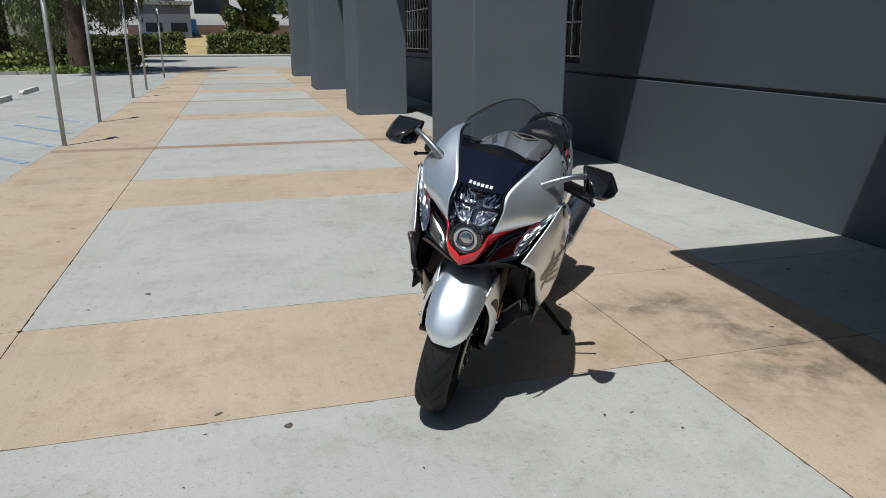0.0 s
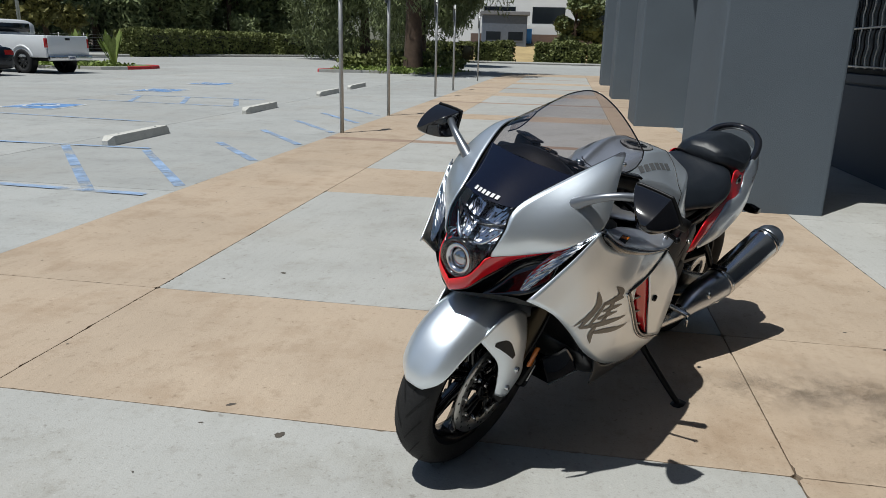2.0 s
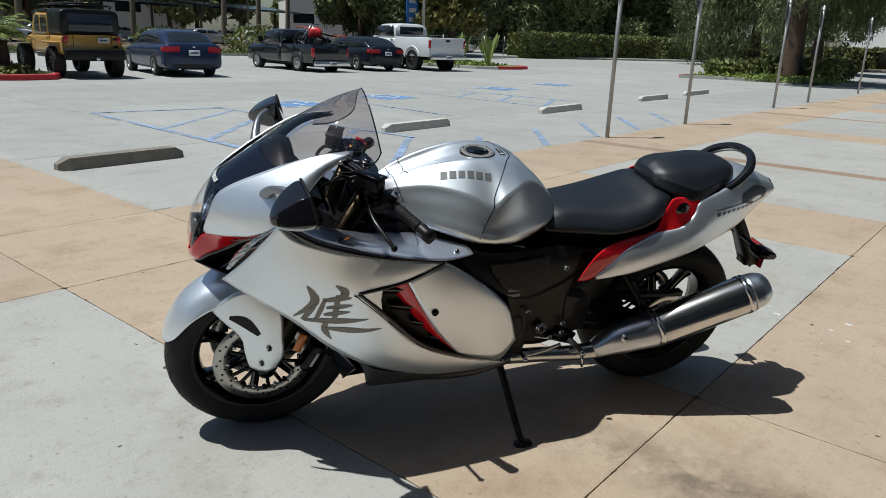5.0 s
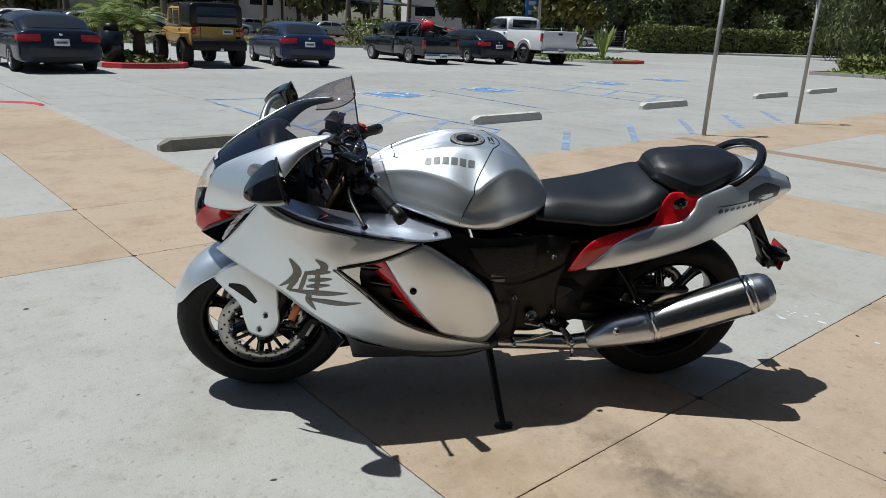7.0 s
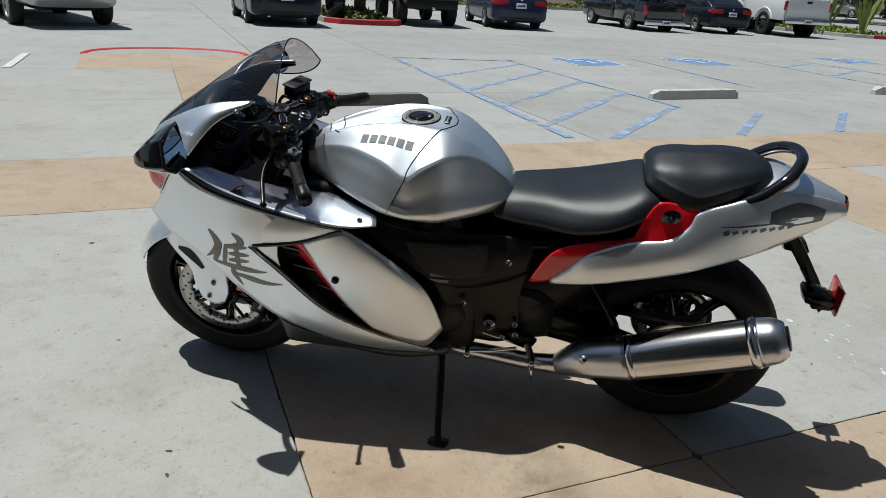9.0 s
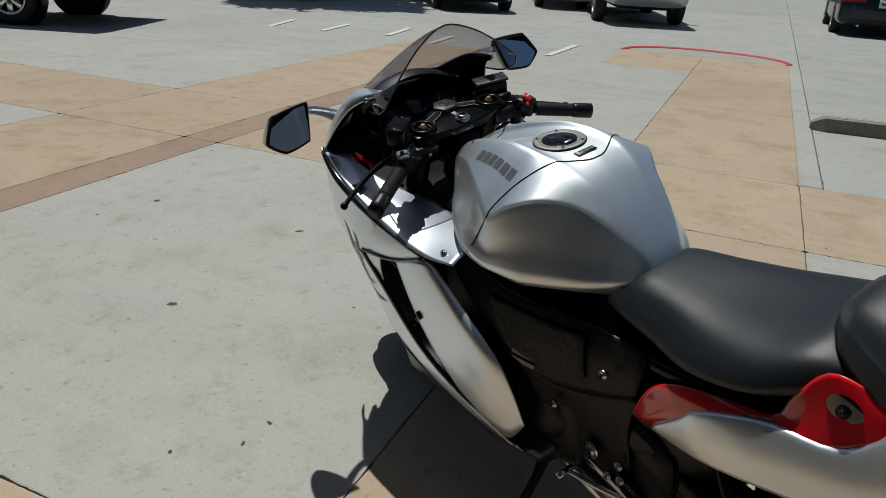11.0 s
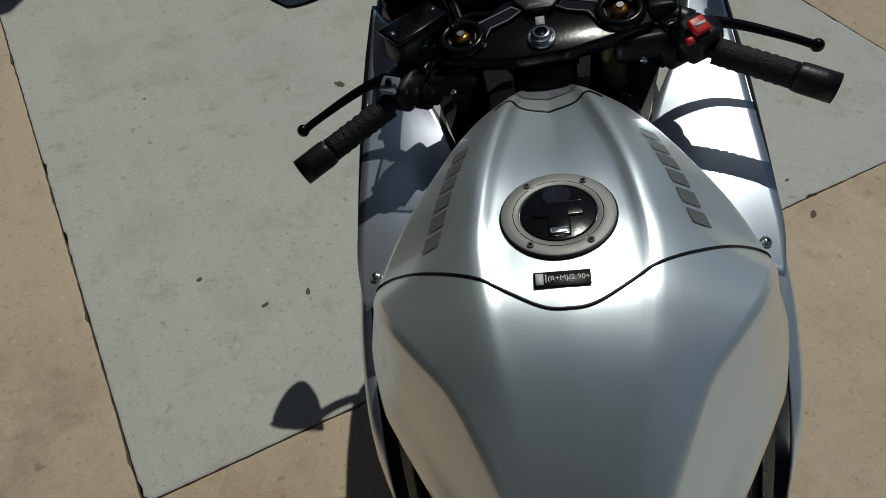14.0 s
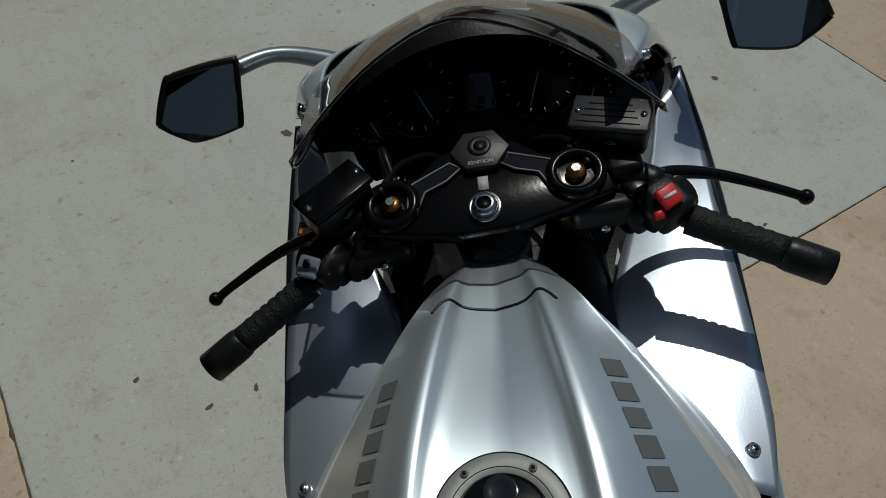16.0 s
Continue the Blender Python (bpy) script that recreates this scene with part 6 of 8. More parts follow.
def tail_side():
    top = [(-0.345, 0.184, 0.590), (-0.400, 0.192, 0.648), (-0.437, 0.195, 0.688), (-0.500, 0.188, 0.720), (-0.563, 0.180, 0.741), (-0.655, 0.178, 0.760), (-0.702, 0.164, 0.800), (-0.722, 0.150, 0.838), (-0.800, 0.138, 0.866), (-0.940, 0.100, 0.898), (-1.110, 0.036, 0.852)]
    mid = [(-0.348, 0.190, 0.588), (-0.412, 0.205, 0.628), (-0.455, 0.212, 0.655), (-0.520, 0.210, 0.682), (-0.590, 0.204, 0.702), (-0.675, 0.198, 0.726), (-0.730, 0.188, 0.758), (-0.765, 0.178, 0.786), (-0.840, 0.160, 0.812), (-0.965, 0.122, 0.836), (-1.118, 0.046, 0.840)]
    low = [(-0.352, 0.187, 0.584), (-0.430, 0.205, 0.606), (-0.490, 0.210, 0.620), (-0.560, 0.208, 0.638), (-0.640, 0.202, 0.658), (-0.715, 0.194, 0.680), (-0.780, 0.182, 0.702), (-0.840, 0.167, 0.722), (-0.910, 0.143, 0.744), (-1.010, 0.094, 0.778), (-1.122, 0.044, 0.826)]
    lip = [(x, y - 0.016 * min(1, y / 0.15), z + 0.001) for x, y, z in top]
    brow = [(x, y + 0.003, z + 0.003) for x, y, z in top]
    return patch([lip, brow, mid, low], 5, 4)


tails = pair("tail_cowl", tail_side, SILVER, "satin silver tail cowl", 0.004)
part("tail_top", patch([spread((-0.760, 0, 0.872), (-0.760, 0.144, 0.850)), spread((-0.800, 0, 0.888), (-0.800, 0.138, 0.866)), spread((-0.940, 0, 0.922), (-0.940, 0.100, 0.898)), spread((-1.118, 0, 0.862), (-1.110, 0.036, 0.852))], 5, 3), SILVER, bike, "silver top of the tail")
part("tail_patch", decal(tree_of(tails[0]), [[(-0.900, 0.846, 0.030), (-0.970, 0.849, 0.060), (-1.050, 0.838, 0.030)]], (0, -1, 0), lambda u, v: (u, 0.5, v), 0.003), GREYP, tails[0], "dark grey tail panel")
pair("red_panel", lambda: patch([[(-0.285, 0.176, 0.575), (-0.330, 0.180, 0.668), (-0.380, 0.176, 0.708), (-0.460, 0.168, 0.730), (-0.552, 0.162, 0.750), (-0.575, 0.156, 0.800), (-0.610, 0.140, 0.856), (-0.665, 0.136, 0.858), (-0.718, 0.138, 0.854)],
                                 [(-0.315, 0.184, 0.582), (-0.365, 0.189, 0.655), (-0.408, 0.188, 0.698), (-0.480, 0.180, 0.725), (-0.558, 0.172, 0.746), (-0.600, 0.164, 0.778), (-0.630, 0.154, 0.818), (-0.680, 0.150, 0.834), (-0.718, 0.146, 0.852)],
                                 [(-0.349, 0.182, 0.590), (-0.402, 0.190, 0.647), (-0.439, 0.192, 0.687), (-0.502, 0.185, 0.719), (-0.563, 0.177, 0.740), (-0.610, 0.178, 0.750), (-0.656, 0.176, 0.760), (-0.700, 0.162, 0.800), (-0.721, 0.148, 0.838)]], 4, 4), REDP, "candy red panel below the seat", 0.003)
for s in (1, -1):
    part("bolt_recess", moved(lathe([(0.0, 0.002), (0.018, 0.004), (0.026, 0.001)], 24), pose(-0.648, s * 0.156, 0.822, 0, 0, 90 - s * 90)), GLOSSB, bike, "dark round bolt recess")
    socket_bolt(bike, (-0.648, s * 0.160, 0.822), (0, s, 0.3), 0.010, SATB)
    script = [[(-0.785 - 0.024 * k, 0.800 + 0.0022 * k, 0.010), (-0.799 - 0.024 * k, 0.806 + 0.0022 * k, 0.014 if k == 0 else 0.008)] for k in range(8)] + [[(-0.775, 0.818, 0.002), (-0.86, 0.824, 0.004), (-0.975, 0.838, 0.002)]]
    part("script_mark", decal(tree_of(tails[0] if s > 0 else tails[1]), script, (0, -s, 0), lambda u, v: (u, s * 0.5, v), 0.0032, 4), GREYP, tails[0] if s > 0 else tails[1], "row of small dark unlettered strokes")
part("undertail", loft([half_ring(x, [(w, zt), (w, zb), (0, zb - 0.01)]) for x, w, zt, zb in ((-0.50, 0.12, 0.74, 0.66), (-0.75, 0.13, 0.80, 0.70), (-0.95, 0.09, 0.85, 0.765), (-1.08, 0.05, 0.84, 0.80))], 3, 2), BLACKP, bike, "black undertail")
part("tail_lamp", patch([spread((-1.128, 0, 0.858), (-1.112, 0.038, 0.850)), spread((-1.135, 0, 0.838), (-1.122, 0.045, 0.834)), spread((-1.118, 0, 0.815), (-1.100, 0.050, 0.812))], 3, 3), REDLENS, bike, "red tail lamp")
brk = part("plate_bracket", loft([[(x, w, z0), (x, -w, z0), (x - 0.02, -w, z1), (x - 0.02, w, z1)] for x, w, z0, z1 in ((-0.97, 0.03, 0.75, 0.78), (-1.06, 0.032, 0.63, 0.66), (-1.15, 0.040, 0.485, 0.52))], 3, 1), BLACKP, bike, "black plate bracket")
for s in (1, -1):
    part("indicator_stalk", rod((-1.07, s * 0.02, 0.625), (-1.08, s * 0.14, 0.620), 0.008, seg=10), BLACKP, brk)
    part("indicator", loft([[(-1.050, s * y, 0.620 - k), (-1.115, s * y, 0.610 - k * 0.8), (-1.115, s * y, 0.610 + k * 0.8), (-1.050, s * y, 0.620 + k)] for y, k in ((0.10, 0.012), (0.13, 0.020), (0.17, 0.014))], 3, 2), SATB, brk, "black rear indicator")
part("reflector_arm", box(-1.192, -1.13, -0.03, 0.03, 0.485, 0.530, 0.006), BLACKP, brk)
part("rear_reflector", box(-1.202, -1.190, -0.05, 0.05, 0.480, 0.575, 0.006), REDLENS, brk, "red rear reflector")

# -- frame, engine, running gear --
def spar():
    return patch([[(0.215, 0.205, 0.770), (0.060, 0.200, 0.722), (-0.090, 0.168, 0.706), (-0.200, 0.140, 0.700), (-0.290, 0.140, 0.690)],
                  [(0.190, 0.232, 0.730), (0.035, 0.226, 0.650), (-0.080, 0.196, 0.630), (-0.190, 0.168, 0.640), (-0.290, 0.155, 0.650)],
                  [(0.120, 0.240, 0.670), (0.000, 0.232, 0.580), (-0.090, 0.205, 0.545), (-0.200, 0.172, 0.560), (-0.280, 0.160, 0.600)]], 4, 4)


spars = pair("frame_spar", spar, FRAMEB, "black twin-spar frame", 0.006)
pair("pivot_plate", lambda: patch([[(0.000, 0.232, 0.580), (-0.090, 0.205, 0.545), (-0.200, 0.172, 0.560), (-0.285, 0.160, 0.600)], [(-0.030, 0.215, 0.500), (-0.110, 0.185, 0.480), (-0.190, 0.170, 0.480), (-0.265, 0.165, 0.500)],
                                   [(-0.070, 0.190, 0.420), (-0.130, 0.170, 0.410), (-0.200, 0.165, 0.400), (-0.270, 0.165, 0.410)], [(-0.100, 0.175, 0.330), (-0.140, 0.165, 0.320), (-0.200, 0.160, 0.315), (-0.250, 0.160, 0.330)]], 4, 4), FRAMEB, "black pivot plate", 0.006)
pair("frame_pad", lambda: patch([[(0.075, 0.224, 0.700), (-0.060, 0.196, 0.685), (-0.160, 0.172, 0.685)], [(0.050, 0.234, 0.655), (-0.065, 0.210, 0.635), (-0.165, 0.184, 0.640)], [(0.015, 0.238, 0.610), (-0.080, 0.214, 0.580), (-0.170, 0.186, 0.590)]], 4, 4), surf("ribbed_rubber_pad", (0.016, 0.016, 0.016), 0.6, 0, 0.2, 30.0, 90.0, 0.6), "ribbed black rubber frame pad", 0.004)
for s, sp in zip((1, -1), spars):
    tr = tree_of(sp)
    marks = [[(0.000 - 0.0 * k, 0.598 - 0.018 * k, 0.010), (-0.052, 0.588 - 0.018 * k, 0.010)] for k in range(2)]
    part("raised_mark", decal(tr, marks, (0, -s, 0), lambda u, v: (u, s * 0.5, v), 0.008, 4), GREYP, sp, "raised unlettered marks")
for s in (1, -1):
    nut = part("pivot_nut", moved(join(rod((0, 0, 0), (0, s * 0.012, 0), 0.017, seg=6), rod((0, 0, 0), (0, s * 0.006, 0), 0.021, seg=20)), pose(-0.178, s * 0.182, 0.398)), CHROME, bike, "bright pivot nut")
    part("socket", rod((-0.178, s * 0.1935, 0.398), (-0.178, s * 0.1950, 0.398), 0.010, seg=16), BLACKP, nut)
    for p in ((-0.258, 0.172, 0.412), (-0.262, 0.172, 0.372), (-0.222, 0.168, 0.352), (-0.10, 0.200, 0.495), (-0.225, 0.176, 0.640)):
        socket_bolt(bike, (p[0], s * (p[1] + 0.014), p[2]), (0, s, 0), 0.010, CHROME)
part("engine", join(box(-0.14, 0.40, -0.19, 0.19, 0.28, 0.52, 0.04, 3), box(0.06, 0.36, -0.17, 0.17, 0.50, 0.72, 0.03, 2), box(-0.30, -0.10, -0.15, 0.15, 0.33, 0.56, 0.03, 2)), ENGINE, bike, "charcoal engine block")
pair("engine_cover", lambda: moved(lathe([(0.0, 0.030), (0.05, 0.030), (0.072, 0.018), (0.080, 0.0)], 32), pose(-0.03, 0.18, 0.42)), ENGINE, "round engine cover")
pair("sprocket_cover", lambda: loft([[(-0.36, y, 0.36), (-0.24, y, 0.34), (-0.20, y, 0.44), (-0.27, y, 0.53), (-0.37, y, 0.49)] for y in (0.10, 0.150, 0.158)], 2, 2), ENGINE, "black side cover over the sprocket")
part("airbox", box(-0.05, 0.30, -0.12, 0.12, 0.70, 0.76, 0.02), BLACKP, bike)
part("seat_base", box(-0.62, -0.16, -0.10, 0.10, 0.60, 0.735, 0.03, 2), BLACKP, bike, "black seat base")
pair("subframe", lambda: tube([(-0.20, 0.12, 0.66), (-0.45, 0.13, 0.70), (-0.80, 0.11, 0.80)], 0.018, 4, 8), SATB)
part("rear_hugger", patch([[(RX + 0.335 * math.cos(radians(t)), w * u, RR + (0.345 - 0.02 * abs(u)) * math.sin(radians(t))) for u in (-1, -0.6, 0, 0.6, 1)] for t, w in ((8, 0.10), (28, 0.108), (50, 0.108), (72, 0.10), (88, 0.085))], 4, 3), BLACKP, bike, "black rear wheel hugger")
pair("swingarm", lambda: loft([[(x, y - w, z - h), (x, y + w, z - h), (x, y + w, z + h), (x, y - w, z + h)] for x, y, z, w, h in ((-0.20, 0.105, 0.40, 0.030, 0.055), (-0.36, 0.120, 0.400, 0.022, 0.055), (-0.55, 0.132, 0.355, 0.018, 0.045), (-0.72, 0.138, 0.318, 0.016, 0.034), (-0.83, 0.138, 0.308, 0.014, 0.028))], 4, 2), SATB, "black aluminium swingarm")
part("swingarm_brace", loft([[(x, -w, z - h), (x, w, z - h), (x, w, z + h), (x, -w, z + h)] for x, z, w, h in ((-0.30, 0.44, 0.12, 0.03), (-0.40, 0.47, 0.10, 0.02))], 2, 1), SATB, bike)
part("sprocket", moved(lathe([(0.060, -0.003), (0.105, -0.003), (0.108, 0.0), (0.105, 0.003), (0.060, 0.003)], 44, True), pose(RX, 0.090, RR)), STEEL, bike)
bm = []
R1, R2, x1, z1 = 0.108, 0.040, -0.25, 0.415
for top in (1, -1):
    a, b = Vector((RX, 0.090, RR + top * R1)), Vector((x1, 0.090, z1 + top * R2))
    n = 30
    for i in range(n):
        p, q = a.lerp(b, i / n), a.lerp(b, (i + 0.8) / n)
        bm.append(rod(p, q, 0.0062, seg=6))
part("chain", join(*bm), CHAINM, bike, "steel drive chain")
part("chain_guard", prism([(-0.34, 0.475), (-0.72, 0.440), (-0.80, 0.445), (-0.80, 0.425), (-0.34, 0.455)], 0.03, pose(0, 0.080, 0)), BLACKP, bike, smooth=False)
part("rear_caliper", moved(box(-0.05, 0.05, -0.03, 0.03, -0.03, 0.03, 0.01, 2), pose(RX + 0.12, -0.085, RR + 0.085)), SATB, bike)
part("shock", rod((-0.33, 0, 0.36), (-0.30, 0, 0.64), 0.03, seg=14), REDP, bike)

# added black sheet closes the bright gaps here; their darkness is its colour
pair("cockpit_filler", lambda: patch([[(0.590, 0.195, 0.832), (0.590, 0.120, 0.832), (0.590, 0.040, 0.830)], [(0.480, 0.155, 0.772), (0.480, 0.120, 0.770), (0.480, 0.070, 0.768)], [(0.400, 0.130, 0.758), (0.400, 0.115, 0.756), (0.400, 0.100, 0.755)]], 3, 3), BLACKP, "black sheet added to close the gap ahead of the tank")

# -- exhausts --
def can(s):
    pts = [(-0.600, 0.243, 0.388), (-0.640, 0.248, 0.406), (-0.720, 0.258, 0.444), (-0.830, 0.272, 0.496), (-0.925, 0.284, 0.540)]
    return tube([(x, s * y, z) for x, y, z in pts], [0.0645, 0.067, 0.069, 0.070, 0.0685], 4, 32)


for s in (1, -1):
    m = part("silencer", can(s), CANM, bike, "brushed steel silencer")
    part("band", tube([(-0.902, s * 0.281, 0.5295), (-0.920, s * 0.2834, 0.538)], 0.0712, 1, 32, False), CHROME, m)
    part("band", tube([(-0.606, s * 0.2438, 0.391), (-0.622, s * 0.2458, 0.3985)], 0.0678, 1, 32, False), CHROME, m)
    part("end_cap", tube([(-0.924, s * 0.284, 0.540), (-0.962, s * 0.289, 0.558), (-0.986, s * 0.292, 0.569)], [0.0690, 0.062, 0.046], 4, 32), SHIELD, m, "polished tapered end cap")
    part("outlet", rod((-0.975, s * 0.290, 0.564), (-0.992, s * 0.293, 0.572), 0.034, seg=24), BLACKP, m, "dark outlet")
    h = part("heat_shield", tube([(-0.398, s * 0.200, 0.284), (-0.440, s * 0.209, 0.318), (-0.495, s * 0.221, 0.350), (-0.608, s * 0.244, 0.391)], [0.030, 0.046, 0.059, 0.0665], 5, 32), SHIELD, bike, "satin heat shield on the exhaust")
    socket_bolt(h, (-0.474, s * 0.264, 0.378), (0, s, 0.4), 0.016)
    part("exhaust_pipe", tube([(0.10, s * 0.10, 0.235), (-0.06, s * 0.150, 0.262), (-0.20, s * 0.175, 0.274), (-0.32, s * 0.190, 0.277), (-0.41, s * 0.202, 0.292)], [0.026, 0.027, 0.027, 0.028, 0.034], 5, 18), STEEL, bike, "bright exhaust pipe")
# added black block closes the see-through gap, giving its shade as colour
part("linkage_cover", loft([[(x, -w, z0), (x, w, z0), (x, w, z1), (x, -w, z1)] for x, w, z0, z1 in ((-0.24, 0.135, 0.33, 0.60), (-0.34, 0.125, 0.34, 0.64), (-0.44, 0.105, 0.42, 0.66), (-0.50, 0.09, 0.52, 0.68))], 3, 2), BLACKP, bike, "black block filling the gap behind the engine")

# -- stand, pegs, levers --
foot = (-0.066, 0.412, 0.100)
sta = part("side_stand", tube([(-0.030, 0.165, 0.300), (-0.042, 0.235, 0.240), (-0.058, 0.375, 0.128), foot], [0.016, 0.013, 0.011, 0.010], 4, 12), BLACKP, bike, "black side stand set down on the concrete")
part("stand_foot", moved(loft([[(-0.028, -0.020, z), (0.028, -0.020, z), (0.034, 0.016, z), (-0.02, 0.022, z)] for z in (-0.006, 0.002)], 1, 2), pose(*foot, 13.0) @ Matrix.Translation((-0.004, 0, -0.001))), BLACKP, sta)
part("stand_spring", tube([(-0.02, 0.185, 0.34), (-0.035, 0.215, 0.275), (-0.045, 0.255, 0.232)], 0.006, 4, 8), SATB, sta)
for s in (1, -1):
    pg = part("foot_peg", tube([(-0.300, s * 0.175, 0.335), (-0.315, s * 0.215, 0.328), (-0.322, s * 0.262, 0.322)], [0.012, 0.011, 0.010], 3, 10), STEEL, bike, "bright rider foot peg")
    part("peg_feeler", rod((-0.320, s * 0.258, 0.320), (-0.326, s * 0.264, 0.272), 0.005, seg=8), CHROME, pg)
    part("peg_hanger", loft([[(-0.25, s * y, 0.39), (-0.22, s * y, 0.34), (-0.31, s * y, 0.31), (-0.33, s * y, 0.35)] for y in (0.165, 0.178)], 1, 1), SATB, bike)
part("gear_lever", join(tube([(-0.27, 0.185, 0.318), (-0.18, 0.195, 0.300), (-0.12, 0.205, 0.300)], 0.006, 4, 8), rod((-0.12, 0.19, 0.300), (-0.12, 0.235, 0.300), 0.008, seg=10)), CHROME, bike, "bright gear lever")
part("linkage", rod((-0.26, 0.180, 0.335), (-0.16, 0.185, 0.365), 0.004, seg=8), CHROME, bike)
pair("pillion_peg", lambda: join(tube([(-0.46, 0.16, 0.60), (-0.52, 0.19, 0.52), (-0.55, 0.205, 0.47)], 0.012, 4, 8), rod((-0.55, 0.20, 0.47), (-0.56, 0.27, 0.475), 0.010, seg=10)), SATB, "pillion peg on its hanger")

# -- cockpit --
tilt = pose(0, 0, 0, 0, -14)
def clamp_outline():
    return [(0.042, -0.045), (0.042, 0.045), (0.014, 0.075), (0.012, 0.140), (-0.050, 0.146), (-0.064, 0.085), (-0.074, 0.034), (-0.074, -0.034), (-0.064, -0.085), (-0.050, -0.146), (0.012, -0.140), (0.014, -0.075)]


bm = prism(clamp_outline(), 0.022, pose(0, 0, 0, 90) @ pose(0, 0, 0), 0.004)
moved(bm, pose(0.475, 0, 0.938, 0, -10) @ Matrix.Diagonal((1, -1, 1, 1)))
tc = part("triple_clamp", bm, SATB, bike, "black top yoke")
T = pose(0.475, 0, 0.938, 0, -10)
for s in (1, -1):
    fc = part("fork_cap", moved(lathe([(0.0, 0.008), (0.009, 0.008), (0.0115, 0.004), (0.012, -0.02)], 24), T @ pose(-0.022, s * 0.106, 0.024, 90)), GOLD, bike, "gold fork cap")
    part("cap_hex", moved(rod((0, 0, 0), (0, 0, 0.004), 0.0055, seg=6), T @ pose(-0.022, s * 0.106, 0.032)), STEEL, fc, smooth=False)
    part("cap_ring", moved(lathe([(0.012, -0.016), (0.012, -0.005), (0.0205, -0.005), (0.021, -0.004), (0.0215, 0.006), (0.023, 0.008), (0.030, 0.008), (0.034, 0.004), (0.034, -0.016)], 32), T @ pose(-0.022, s * 0.106, 0.024, 90)), SATB, bike, "black fork clamp ring")
    ch = [(0.012, s * 0.022), (0.022, s * 0.034), (0.000, s * 0.085), (-0.034, s * 0.088), (-0.040, s * 0.078), (-0.012, s * 0.066), (-0.002, s * 0.040)]
    part("yoke_accent", moved(prism(ch, 0.003, pose(0, 0, 0, 90) @ Matrix.Diagonal((1, 1, -1, 1))), T @ Matrix.Translation((0, 0, 0.0225))), GLOSSB, bike, "black chevron with a grey edge on the yoke", smooth=False)
    part("yoke_edge", tube([T @ Vector((x, y, 0.0258)) for x, y in (*ch, ch[0])], 0.0014, 1, 6, False), CAPRING, bike, "grey edge of the chevron")
ign = part("ignition_switch", moved(prism([(0.030 * math.cos(a), 0.036 * math.sin(a)) for a in (radians(60 * k + 30) for k in range(6))], 0.012, pose(0, 0, 0, 90), 0.002), T @ Matrix.Translation((0.030, 0, 0.020))), IGNM, bike, "hexagonal dark metal ignition switch")
part("key_slot", moved(lathe([(0.006, 0.0), (0.011, 0.002), (0.014, 0.0)], 20), T @ pose(0.034, 0, 0.0325, 90)), BLACKP, ign)
part("key_core", moved(rod((0, 0, 0), (0, 0, 0.0015), 0.011, seg=20), T @ Matrix.Translation((0.034, 0, 0.0315))), BLACKP, ign)
lettering("IGNITION", 0.0066, WHITEM, ign, T @ pose(0.011, 0, 0.0326, 0, 0, -90))
part("maker_mark", moved(box(-0.009, 0.009, -0.006, 0.006, 0.0, 0.0010), T @ Matrix.Translation((-0.012, 0, 0.0225))), WHITEM, bike, "small plain white maker mark")
nt_ = part("stem_nut", moved(join(lathe([(0.0085, 0.010), (0.013, 0.010), (0.0145, 0.006), (0.0145, -0.004)], 28), lathe([(0.015, 0.0), (0.0185, 0.003), (0.0185, -0.004)], 28)), T @ pose(-0.046, 0, 0.026, 90)), CHROME, bike, "bright steering stem nut")
part("nut_hole", moved(rod((0, 0, 0), (0, 0, 0.001), 0.009, seg=18), T @ Matrix.Translation((-0.046, 0, 0.0318))), BLACKP, nt_)
part("steering_head", rod((0.43, 0, 0.92), (0.50, 0, 0.70), 0.045, seg=18), SATB, bike)
part("lower_yoke", box(0.47, 0.60, -0.13, 0.13, 0.76, 0.80, 0.015, 2), SATB, bike)
